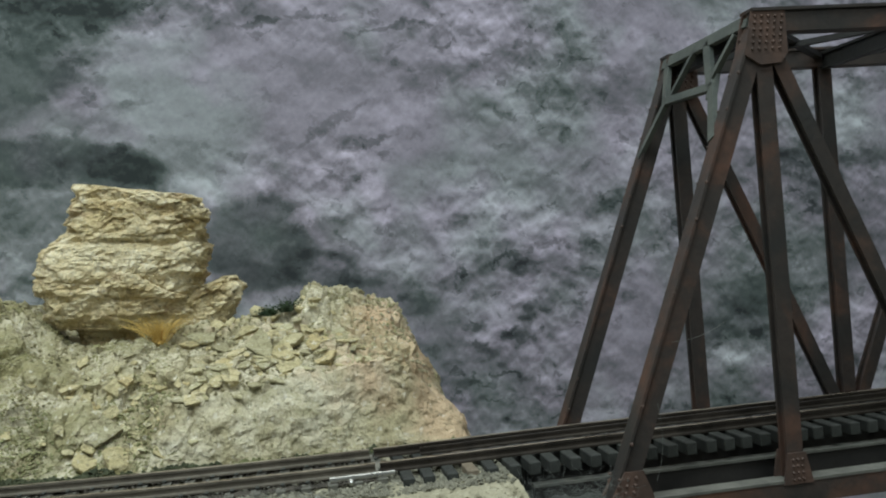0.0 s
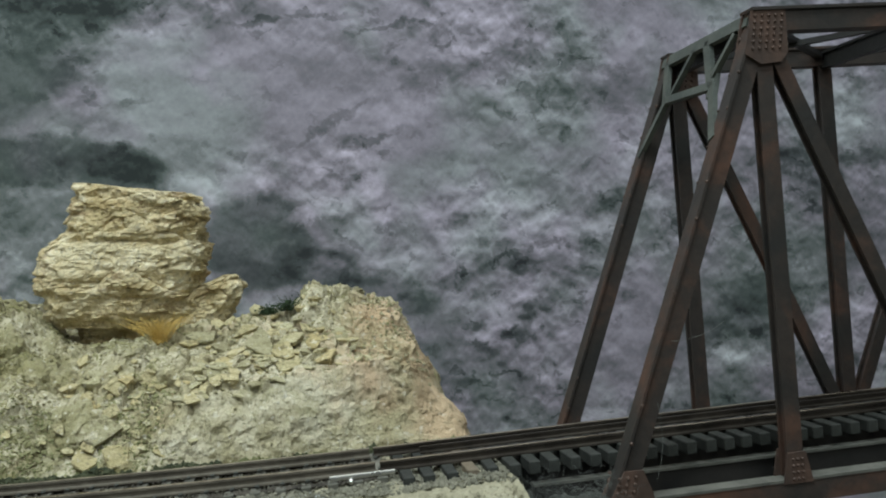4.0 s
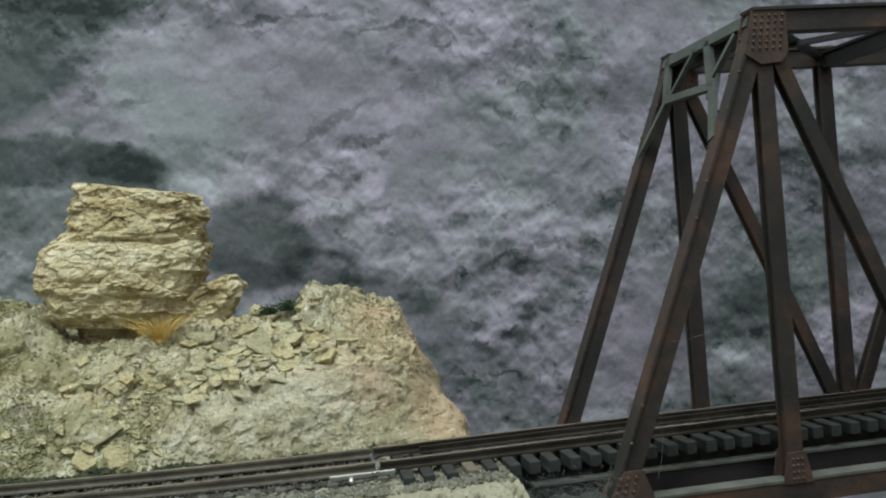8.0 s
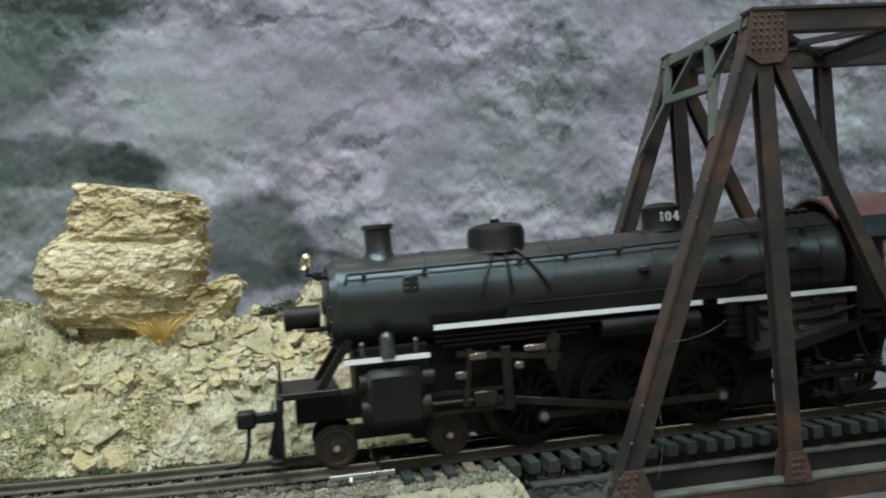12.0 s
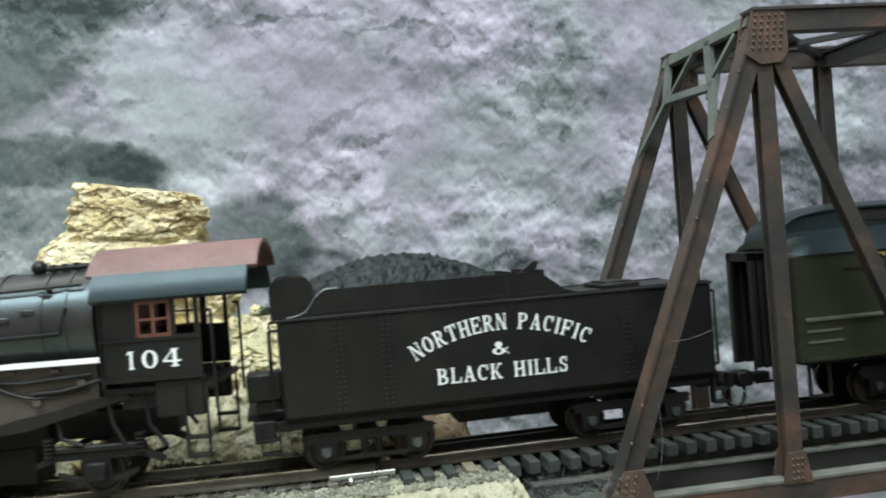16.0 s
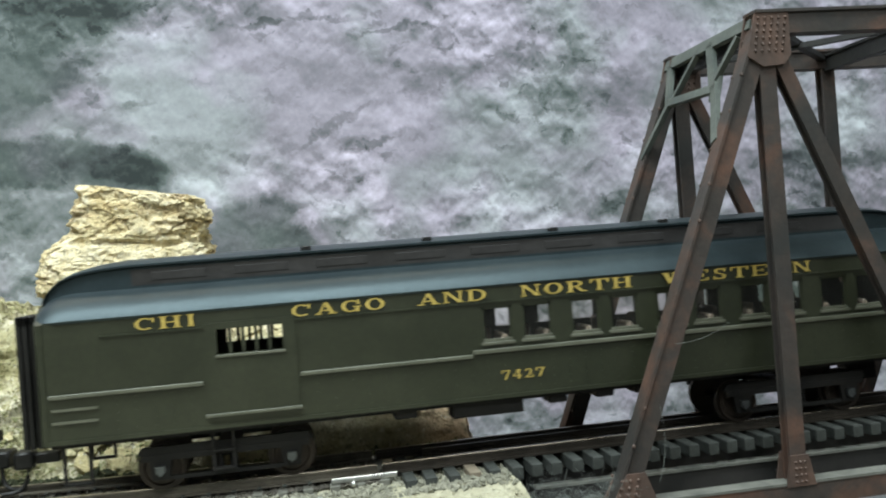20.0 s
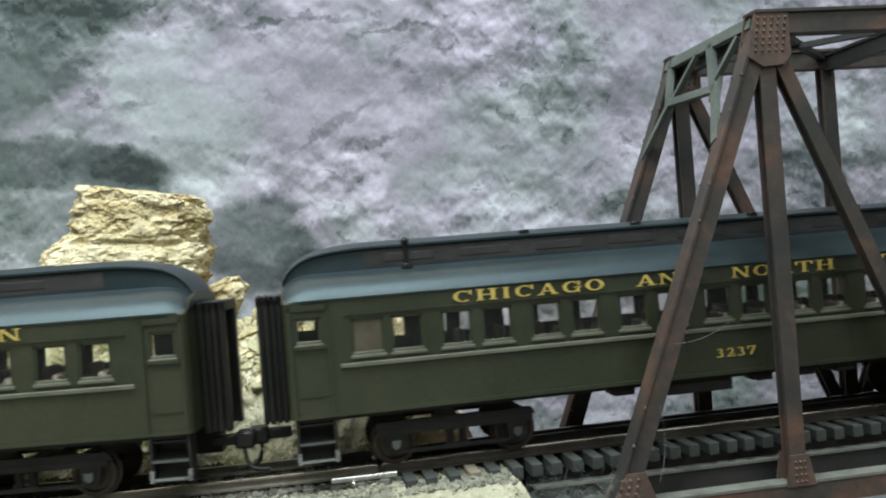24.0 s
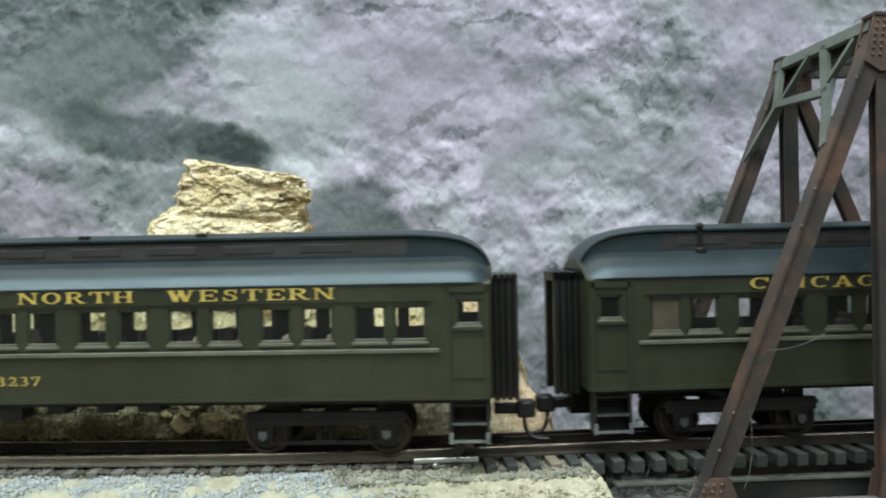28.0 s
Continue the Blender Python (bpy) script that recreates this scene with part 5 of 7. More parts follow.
def stones():
    rnd = random.Random(11)
    n = 0
    # flat flakes along the ledge under the boulder: x, y, z, half length
    for x, y, z, size in ((-31.8, 69, 30.2, 6.2), (-17.1, 65, 31.1, 5.2), (-28, 74, 33.5, 3.2), (-13, 77, 37.0, 5.2), (-6.7, 67, 31.8, 2.8), (-23.2, 50, 22.6, 5.4), (-12.3, 53, 27.2, 6.6), (-12.5, 48, 22.8, 4.2), (-2.1, 45.5, 22.0, 5.8),
                          (7.5, 38, 22.8, 6.0), (19.2, 48, 23.8, 2.8), (22.5, 35, 21.0, 4.0), (-3.1, 51.5, 27.6, 5.0), (-36.3, 66, 28.6, 3.8), (5.9, 56.5, 29.5, 3.2), (-20.0, 53.5, 25.5, 4.2), (-5.5, 47.5, 25.2, 4.2), (-26, 60, 27.0, 4.0), (-9, 60, 29.0, 3.6)):
        n += 1
        chip(x, y - 0.6, size, 0.3, n, "thin grey-cream stone flake lying on the ledge", rnd.uniform(-25, 25), rnd.uniform(12, 38), z + 0.4)
    # many thin flakes heaped over one another along the ledge and up the slope
    for i in range(120):
        n += 1
        x = rnd.uniform(-38, 26) if i < 70 else rnd.gauss(-12, 12)
        y = line_y(x) + rnd.uniform(32, 50) if i < 80 else line_y(x) + rnd.uniform(48, 74)
        chip(x, y, rnd.uniform(1.4, 3.8), rnd.uniform(0.2, 0.36), n, "thin grey-cream stone flake lying on the ledge", rnd.uniform(0, 180), rnd.uniform(5, 35))
    # broken blocks in the bank
    for x, y, z, size in ((-71.8, 53.6, 19.0, 3.4), (-55.8, 44.1, 18.7, 4.4), (-62.5, 47.1, 14.4, 4.2), (-59.0, 35.6, 7.5, 5.4), (-52.5, 35.5, 7.7, 3.2), (-63.2, 34.3, 3.7, 3.0), (-49.2, 32.5, 2.8, 3.6), (-47.8, 50.1, 20.2, 3.0),
                          (-70.3, 67, 26.1, 2.4), (-56.9, 52.3, 23.9, 3.0), (-55.5, 30.9, 1.2, 5.0), (-64.5, 33.2, 0.0, 4.4), (-51.9, 39.6, 11.1, 3.0), (-64.0, 55.2, 22.6, 2.6), (-42.4, 29.1, 1.1, 2.6), (-64.8, 52.1, 20.2, 3.0),
                          (-57.8, 39.0, 11.9, 3.0), (-72.6, 38.9, 9.3, 2.4), (-51.0, 44.4, 16.4, 2.8), (-69.9, 35.7, 2.9, 2.2), (-42.2, 41.6, 15.8, 2.0), (-33.3, 28.6, 3.5, 2.0)):
        n += 1
        chip(x, y - 0.5, size, rnd.uniform(0.5, 0.8), n, "cream broken stone block set in the bank", rnd.uniform(0, 180), rnd.uniform(20, 60), z)
    for i in range(46):
        n += 1
        chip(rnd.gauss(-59, 9), rnd.gauss(43, 6), rnd.uniform(1.2, 2.8), rnd.uniform(0.4, 0.7), n, "cream broken stone shard set in the bank", rnd.uniform(0, 180), rnd.uniform(20, 60))
    for i in range(120):
        if i < 75:
            x, y = rnd.gauss(-6, 15), rnd.gauss(57, 7)
        else:
            x, y = rnd.gauss(-60, 16), rnd.gauss(44, 9)
        if x > 30 or y - line_y(x) < 28:
            continue
        n += 1
        chip(x, y, rnd.uniform(0.9, 2.2), rnd.uniform(0.3, 0.6), n, "small cream stone crumb on the hill", rnd.uniform(0, 180), rnd.uniform(0, 40))


def scatter():
    """Fine crumbs all over the hill, and pale green foam at its foot."""
    rnd = random.Random(21)
    for nm, mat, lab, count, size, where in (("rubble", CHIP, "fine cream rubble strewn over the hill", 5200, (0.25, 0.9), 0), ("ground_foam", HILL_FOAM, "pale green foam scatter on the bank", 9000, (0.2, 0.75), 1)):
        verts, faces = [], []
        for _ in range(count):
            if where == 0:
                x, y = rnd.uniform(-125, 40), 0
                y = line_y(x) + rnd.uniform(20, 95)
                if x > -42 and y - line_y(x) < 33 and rnd.random() < 0.88:
                    continue
            elif where == 1:
                x = rnd.uniform(-125, 45)
                y = line_y(x) + (rnd.uniform(13, 18) if rnd.random() < 0.3 else rnd.uniform(46, 95))
                if rnd.random() < 0.5:
                    x = rnd.uniform(-125, -44)
                    y = line_y(x) + rnd.uniform(26, 80)
                if noise.noise(Vector((x * 0.06, y * 0.06, 7))) < -0.05:
                    continue
            r = rnd.uniform(*size)
            c = Vector((x, y, hill_height(x, y) + r * 0.2))
            k = len(verts)
            a = rnd.uniform(0, 6.3)
            for i in range(3):
                verts.append((c + Vector((math.cos(a + i * 2.1) * r, math.sin(a + i * 2.1) * r, rnd.uniform(-0.3, 0.3) * r))) * MM)
            verts.append((c + Vector((rnd.uniform(-0.3, 0.3) * r, rnd.uniform(-0.3, 0.3) * r, r * rnd.uniform(0.6, 1.1)))) * MM)
            verts.append((c - Vector((0, 0, r * 0.6))) * MM)
            for f in ((0, 1, 3), (1, 2, 3), (2, 0, 3), (0, 4, 1), (1, 4, 2), (2, 4, 0)):
                faces.append(tuple(k + i for i in f))
        me = bpy.data.meshes.new(nm)
        me.from_pydata(verts, [], faces)
        me.materials.append(mat)
        tagged(new(nm, me), lab, nm.replace("_", " "), kind="stuff")


def bush(x, y, size, seed, z=None):
    rnd = random.Random(seed)
    verts, faces = [], []
    z = hill_height(x, y) if z is None else z
    for _ in range(700):
        d = Vector((rnd.gauss(0, 1), rnd.gauss(0, 0.8), abs(rnd.gauss(0, 0.8))))
        c = Vector((x, y, z)) + d * size * 0.42
        r = rnd.uniform(0.25, 0.6)
        k = len(verts)
        for i in range(4):
            verts.append((c + Vector((rnd.uniform(-r, r), rnd.uniform(-r, r), rnd.uniform(-r, r)))) * MM)
        faces += [(k, k + 1, k + 2), (k, k + 2, k + 3), (k, k + 1, k + 3)]
    me = bpy.data.meshes.new("bush")
    me.from_pydata(verts, [], faces)
    me.materials.append(GREENERY)
    tagged(new("bush", me), "small dark green foam bush on the crest", "bush", group="bushes")


def grass_tuft(x, y, seed, blades=90, height=7.0):
    rnd = random.Random(seed)
    base = empty("grass_tuft", x, y, hill_height(x, y) - 0.5)
    tagged(base, "tuft of straw yellow dry grass at the boulder's foot", "grass")
    bm = bmesh.new()
    for _ in range(blades):
        a = rnd.uniform(0, 6.3)
        lean = rnd.uniform(0.2, 1.7)
        h = height * rnd.uniform(0.5, 1.0)
        p0 = Vector((rnd.gauss(0, 1.3), rnd.gauss(0, 1.0), 0))
        p1 = p0 + Vector((math.cos(a) * lean * h * 0.5, math.sin(a) * lean * h * 0.4, h * 0.7))
        p2 = p1 + Vector((math.cos(a) * lean * h * 0.5, math.sin(a) * lean * h * 0.4, h * 0.3))
        rod(bm, p0, p1, 0.1, 3, 0.075)
        rod(bm, p1, p2, 0.075, 3, 0.02)
    ball(bm, (0, 0, 0.3), 2.2, 8, 0.6)
    part("dry_blade_clump", bm, STRAW, base)


def plants():
    bush(-3.0, 71, 5.2, 1, 37.0)
    bush(-10, 74, 3.4, 2, 36.0)
    bush(-7, 79, 2.4, 3)
    grass_tuft(-46.5, 69.5, 5, 190, 10.0)


# ---- rolling stock ----
def settle(root, cx):
    """Moves the parts so that the thing's own origin is cx along its length."""
    for c in root.children:
        c.location.x -= cx * MM


WHEELS = []   # wheelset, x on its thing, radius


def wheelset(root, x, r, name="wheelset", half=8.9):
    bm = bmesh.new()
    rod(bm, (0, -half - 1.5, 0), (0, half + 1.5, 0), 1.0, 8)
    axle = part(name, bm, UNDER, root)
    for s in (-1, 1):
        bm = bmesh.new()
        rings = []
        for rr, yy in ((r * 0.2, 1.5), (r * 0.34, 1.5), (r * 0.4, 0.9), (r * 0.76, 0.9), (r * 0.82, 1.3), (r, 1.3), (r, -0.6), (r + 0.7, -0.7), (r + 0.7, -1.3), (r * 0.2, -1.3)):
            rings.append([(math.cos(2 * math.pi * i / 28) * rr, s * (half + yy), math.sin(2 * math.pi * i / 28) * rr) for i in range(28)])
        loft(bm, rings + rings[:1], cap=False)
        w = part("wheel", bm, WHEEL, axle)
        bm = bmesh.new()
        rod(bm, (0, s * (half + 1.4), 0), (0, s * (half + 2.3), 0), r * 0.16, 10)
        part("hub", bm, PIN if name == "pilot_wheelset" else UNDER, w)
    axle.location = (x * MM, 0, r * MM)
    WHEELS.append((axle, root, x, r))
    return axle


def driver(root, x, r):
    axle_bm = bmesh.new()
    rod(axle_bm, (0, -9, 0), (0, 9, 0), 1.6, 10)
    axle = part("driving_wheelset", axle_bm, UNDER, root)
    for s in (-1, 1):
        bm = bmesh.new()
        rings = []
        for rr, yy in ((r - 2.6, 1.2), (r - 1.0, 1.3), (r - 1.0, -0.6), (r - 2.6, -1.0)):
            rings.append([(math.cos(2 * math.pi * i / 40) * rr, s * (9.3 + yy), math.sin(2 * math.pi * i / 40) * rr) for i in range(40)])
        loft(bm, rings + rings[:1], cap=False)
        sb = bmesh.new()
        beam(sb, (1.6, s * 9.5, 0), (r - 2.2, s * 9.5, 0), (0, 1, 0), 1.2, 0.95)
        spoke = part("spoke", sb, SPOKE, axle, smooth=0)
        for k in range(1, 14):
            again("spoke", spoke, axle).rotation_euler = (0, 2 * math.pi * k / 14, 0)
        rod(bm, (0, s * 8.4, 0), (0, s * 10.9, 0), 2.6, 14)
        rod(bm, (5.0, s * 8.6, 0), (5.0, s * 10.8, 0), 1.9, 12)
        # counterweight opposite the crank pin
        arc = [(-math.cos(a) * (r - 2.4), math.sin(a) * (r - 2.4)) for a in np.linspace(-0.72, 0.72, 9)]
        plate(bm, arc, s * 8.9, s * 10.3)
        w = part("wheel", bm, SPOKE, axle)
        bm = bmesh.new()
        rings = []
        for rr, yy in ((r - 1.0, 1.25), (r, 1.15), (r, -0.7), (r + 0.8, -0.8), (r + 0.8, -1.2), (r - 1.0, -1.2)):
            rings.append([(math.cos(2 * math.pi * i / 40) * rr, s * (9.3 + yy), math.sin(2 * math.pi * i / 40) * rr) for i in range(40)])
        loft(bm, rings + rings[:1], cap=False)
        part("tyre", bm, TYRE, w, "bright coppery tyre")
        bm = bmesh.new()
        rod(bm, (5.0, s * 10.8, 0), (5.0, s * 13.2, 0), 1.15, 12)
        part("crank_pin", bm, PIN, w)
    axle.location = (x * MM, 0, r * MM)
    WHEELS.append((axle, root, x, r))
    return axle


def truck(root, xa, xb, r, name="truck"):
    """A four-wheel bogie: two equalised side frames, bolster, springs, journal boxes."""
    mid = (xa + xb) / 2
    bm = bmesh.new()
    box(bm, mid - 2.6, mid + 2.6, -11, 11, r + 1.5, r + 4.5, 0.4)
    frame_part = part(name, bm, UNDER, root)
    for s in (-1, 1):
        y = s * 12.4
        bm = bmesh.new()
        plate(bm, [(xa - 4.6, r + 3.9), (xa - 4.6, r + 2.3), (xb + 4.6, r + 2.3), (xb + 4.6, r + 3.9)], y - 0.8, y + 0.8)
        plate(bm, [(xa + 1.5, r - 1.7), (xa + 3.0, r - 2.7), (xb - 3.0, r - 2.7), (xb - 1.5, r - 1.7)], y - 0.5, y + 0.5)
        plate(bm, [(mid - 3.4, r - 2.6), (mid + 3.4, r - 2.6), (mid + 3.4, r - 1.4), (mid - 3.4, r - 1.4)], y - 0.9, y + 0.9)
        for q in (xa, xb):
            plate(bm, [(q - 2.7, r + 2.4), (q - 2.1, r - 2.4), (q + 2.1, r - 2.4), (q + 2.7, r + 2.4)], y - 0.7, y + 0.7)
        side = part("side_frame", bm, UNDER, frame_part)
        top = 4.7 if r < 5.2 else 5.8
        bm = bmesh.new()
        plate(bm, [(xa - 5.6, r + 3.9), (xa - 4.4, r + top), (xb + 4.4, r + top), (xb + 5.6, r + 3.9)], y - 0.6, y + 0.6)
        part("equaliser_bar", bm, UNDER, frame_part)
        for q in (xa, xb):
            bm = bmesh.new()
            plate(bm, [(q - 1.1, r + 1.1), (q + 1.1, r + 1.1), (q + 1.1, r - 0.5), (q, r - 1.4), (q - 1.1, r - 0.5)], y + s * 0.7, y + s * 2.0)
            part("journal_box", bm, FRAME_SILVER, frame_part, "grey metal journal box")
        for q in (-1.7, 1.7):
            bm = bmesh.new()
            rod(bm, (mid + q, y, r - 1.4), (mid + q, y, r + 2.4), 0.7, 8)
            for k in range(5):
                rod(bm, (mid + q, y, r - 1.3 + k * 0.75), (mid + q, y, r - 0.9 + k * 0.75), 1.15, 10)
            part("spring", bm, UNDER, frame_part)
    for q in (xa, xb):
        wheelset(root, q, r)
    return frame_part


def coupler(root, x, e, z=9.5):
    """A knuckle coupler that reaches to the side e, with its curved trip wire."""
    bm = bmesh.new()
    box(bm, x, x + e * 7, -1.6, 1.6, z - 1.3, z + 1.3, 0.3)
    box(bm, x + e * 6, x + e * 11, -3.0, 2.6, z - 2.2, z + 2.2, 0.6)
    c = part("coupler", bm, BLACK, root)
    bm = bmesh.new()
    hook = [(x + e * 8, -0.5, z - 1.5)]
    for k in range(1, 10):
        hook.append((x + e * (8 + 6.5 * (k / 9) ** 2.4), -0.5 - 2.0 * (k / 9), max(1.5, z - 2 - (z - 3.6) * math.sin(min(1.57, 1.9 * k / 9)))))
    pipe(bm, hook, 0.55)
    part("trip_wire", bm, BLACK, c)
    return c


CAR_L = 242.0


def roof_profile(k, kc):
    """Half-round lower deck and a clerestory; k and kc flatten them towards the car's ends."""
    pts = []
    for y, z in ((18.0, 43.9), (18.3, 44.5), (17.2, 46.3), (15.0, 48.4), (12.3, 50.0), (9.3, 50.9)):
        pts.append((y, 43.9 + (z - 43.9) * k))
    base = pts[-1][1]
    for y, h in ((9.0, 5.2), (9.9, 5.5), (9.9, 6.0), (6.0, 6.9), (0.0, 7.4)):
        pts.append((y, base + h * kc))
    full = pts + [(-y, z) for y, z in pts[-2::-1]]
    return full


def car_roof(root):
    bm = bmesh.new()
    rings = []
    xs = [0.0, 0.6, 1.5, 3, 5, 7.5, 10, 13, 16, 19, 22, 26]
    xs = xs + list(np.linspace(40, CAR_L - 40, 8)) + [CAR_L - x for x in xs[::-1]]
    for x in xs:
        d = min(x, CAR_L - x)
        k = math.sqrt(max(0.0, 1 - (max(0, 9.0 - d) / 9.0) ** 2)) * 0.62 + 0.38
        kc = math.sqrt(max(0.0, 1 - (max(0, 24.0 - d) / 24.0) ** 2)) if d < 24 else 1.0
        squeeze = 1.0 - 0.1 * max(0, 5 - d) / 5
        rings.append([(x, y * squeeze, z) for y, z in roof_profile(k, max(0.02, kc))])
    loft(bm, rings)
    roof = part("roof", bm, ROOF, root, "blue-grey clerestory roof", smooth=30)
    for s in (-1, 1):
        bm = bmesh.new()
        box(bm, 22, CAR_L - 22, s * 9.05 - 0.25, s * 9.05 + 0.25, 51.6, 55.6)
        strip = part("clerestory_side", bm, CLERESTORY, roof, smooth=0)
        first = None
        for i in range(9):
            x = 27 + i * 20.6
            if first is None:
                bm = bmesh.new()
                box(bm, 0, 13.5, s * 9.32 - 0.12, s * 9.32 + 0.12, 52.6, 54.7, 0.1)
                first = part("clerestory_light", bm, CLERESTORY, roof, "dark obscured deck light", smooth=0)
                first.location.x = x * MM
            else:
                again("clerestory_light", first, roof, x)
    for x in (66, 98, 133, 165):
        bm = bmesh.new()
        box(bm, x - 1.3, x + 1.3, -8.5, -6.5, 57.0, 58.3, 0.2)
        part("roof_vent", bm, BLACK, roof)
    return roof


def side_wall(root, s, openings, name="side_wall"):
    """One side, y = s * 17.4, with real openings: x0, x1, z0, z1."""
    bm = bmesh.new()
    y0, y1 = s * 16.9, s * 17.8
    xs = sorted({2.0, CAR_L - 2.0, *[o[0] for o in openings], *[o[1] for o in openings]})
    for a, b in zip(xs, xs[1:]):
        hole = [o for o in openings if o[0] <= a + 1e-6 and o[1] >= b - 1e-6]
        if hole:
            box(bm, a, b, y0, y1, 15.0, hole[0][2])
            box(bm, a, b, y0, y1, hole[0][3], 44.2)
        else:
            box(bm, a, b, y0, y1, 15.0, 44.2)
    bmesh.ops.remove_doubles(bm, verts=bm.verts, dist=0.001)
    return part(name, bm, OLIVE, root, smooth=0)


WINDOW = {}


def car_window(root, s, x, wide, z0=29.7, z1=39.0, frosted=False):
    key = (s, round(wide, 1), z0, frosted)
    if key not in WINDOW:
        bm = bmesh.new()
        h = z1 - z0
        for b in ((0, 0.7, 0, h), (wide - 0.7, wide, 0, h), (0, wide, h - 0.7, h), (0, wide, 0, 0.7)):
            box(bm, b[0], b[1], s * 17.1, s * 17.6, z0 + b[2], z0 + b[3])
        fr = part("window", bm, OLIVE, root, smooth=0)
        bm = bmesh.new()
        box(bm, -0.4, wide + 0.4, s * 17.5, s * 18.4, z0 - 0.7, z0 + 0.1, 0.1)
        box(bm, 0.2, wide - 0.2, s * 17.6, s * 17.95, z0 + 0.1, z0 + 0.9, 0.08)
        sill = part("sill", bm, OLIVE_TRIM, fr, smooth=0)
        bm = bmesh.new()
        box(bm, 0.6, wide - 0.6, s * 17.25, s * 17.4, z0 + 0.6, z1 - 0.6)
        pane = part("pane", bm, DUSTY_PANE if frosted else PANE, fr, "dusty frosted pane" if frosted else "", smooth=0)
        pane.visible_shadow = False
        fr.location.x = x * MM
        WINDOW[key] = (fr, sill, pane)
        return fr
    fr, sill, pane = WINDOW[key]
    f2 = again("window", fr, root, x)
    again("sill", sill, f2)
    again("pane", pane, f2).visible_shadow = False
    return f2


def seats(root, x0, x1, pitch=11.6):
    first = None
    x = x0
    while x < x1:
        for s in (-1, 1):
            if first is None:
                bm = bmesh.new()
                box(bm, 0, 6, 5.5, 15.5, 17.5, 22.0, 0.5)
                box(bm, 4.6, 6.4, 5.5, 15.5, 22.0, 31.5, 0.6)
                first = part("seat", bm, SEAT, root, "brown moulded seat")
                first.location.x = x * MM
                first.scale.y = s
            else:
                again("seat", first, root, x, mirror=s < 0)
        x += pitch


def coach_shell(name, label, combine):
    root = empty(name)
    tagged(root, label, "passenger car", group="passenger cars")
    win = []
    if combine:
        for k in range(5):
            win += [(109.2 + 23.9 * k, 8.0), (119.9 + 23.9 * k, 8.0)]
        doors = [(CAR_L - 9.2, 6.3)]
    else:
        win += [(16.6, 8.3), (26.8, 8.3), (CAR_L - 24.9, 8.3), (CAR_L - 35.1, 8.3)]
        for k in range(7):
            win += [(39.7 + 23.9 * k, 8.0), (50.4 + 23.9 * k, 8.0)]
        doors = [(2.9, 6.3), (CAR_L - 9.2, 6.3)]
    for s in (-1, 1):
        holes = [(x, x + w, 29.7, 39.0) for x, w in win] + [(x, x + w, 33.5, 40.2) for x, w in doors]
        if combine:
            holes.append((42.4, 58.4, 33.2, 39.4))
        wall = side_wall(root, s, holes)
        for x, w in win:
            car_window(root, s, x, w, frosted=w > 8.2 and x < 20)
        for x, w in doors:
            car_window(root, s, x, w, 33.5, 40.2)
        # belt rail, letter board line, lower moulding
        spans = [(13.4, CAR_L - 13.4)] if not combine else [(2.5, 38.6), (62.0, 106.0), (106.2, CAR_L - 13.4)]
        for a, b in spans:
            bm = bmesh.new()
            box(bm, a, b, s * 17.7, s * 18.5, 26.0 if combine and a < 100 else 26.9, 27.0 if combine and a < 100 else 28.0, 0.15)
            part("belt_rail", bm, OLIVE_TRIM, root, "worn pale-edged belt rail", smooth=0)
        bm = bmesh.new()
        box(bm, 15, CAR_L - 15, s * 17.75, s * 18.15, 39.9, 40.3)
        box(bm, 2, CAR_L - 2, s * 17.75, s * 18.1, 15.0, 16.0)
        part("moulding", bm, OLIVE, root, smooth=0)
        for x in ((CAR_L - 11.4,) if combine else (1.1, CAR_L - 11.4)):
            bm = bmesh.new()
            for b in ((x, x + 0.8), (x + 9.5, x + 10.3)):
                box(bm, b[0], b[1], s * 17.7, s * 18.3, 15.2, 43.4)
            box(bm, x, x + 10.3, s * 17.7, s * 18.3, 42.0, 43.4)
            box(bm, x + 1.6, x + 8.8, s * 17.7, s * 18.1, 20.4, 21.0)
            box(bm, x + 1.2, x + 9.2, s * 17.7, s * 18.5, 32.4, 33.2)
            part("vestibule_door", bm, OLIVE, root, smooth=0)
            # steps hanging below
            for k, z in enumerate((13.6, 9.0, 4.6)):
                bm = bmesh.new()
                box(bm, x + 0.9, x + 9.5, s * (12.9 + k * 1.6), s * (17.0 + k * 0.5), z - 0.5, z)
                tread = part("step_tread", bm, UNDER, root, smooth=0)
                if k:
                    bm = bmesh.new()
                    box(bm, x + 0.9, x + 9.5, s * 17.5, s * 18.1, z - 0.5, z + 0.1)
                    part("step_edge", bm, FRAME_SILVER if k == 1 else STEP_SILVER, tread, "silver step edge", smooth=0)
            for q in (x + 0.2, x + 9.5):
                bm = bmesh.new()
                box(bm, q, q + 0.7, s * 12.6, s * 17.6, 3.8, 15.2)
                cheek = part("step_side", bm, UNDER, root, smooth=0)
                bm = bmesh.new()
                box(bm, q - 0.15, q + 0.85, s * 17.55, s * 18.2, 3.8, 6.6)
                part("step_plate", bm, STEP_SILVER, cheek, "bright metal plate at the step's foot", smooth=0)
            for y0, y1, z0, z1 in ((12.2, 12.9, 3.8, 15.2), (13.9, 14.5, 4.2, 9.2)):
                bm = bmesh.new()
                box(bm, x + 0.9, x + 9.5, s * y0, s * y1, z0, z1)
                part("step_riser", bm, UNDER, root, smooth=0)
        if combine:
            # sliding baggage door with barred window
            bm = bmesh.new()
            box(bm, 39.6, 42.4, s * 17.75, s * 18.3, 17.0, 41.0)
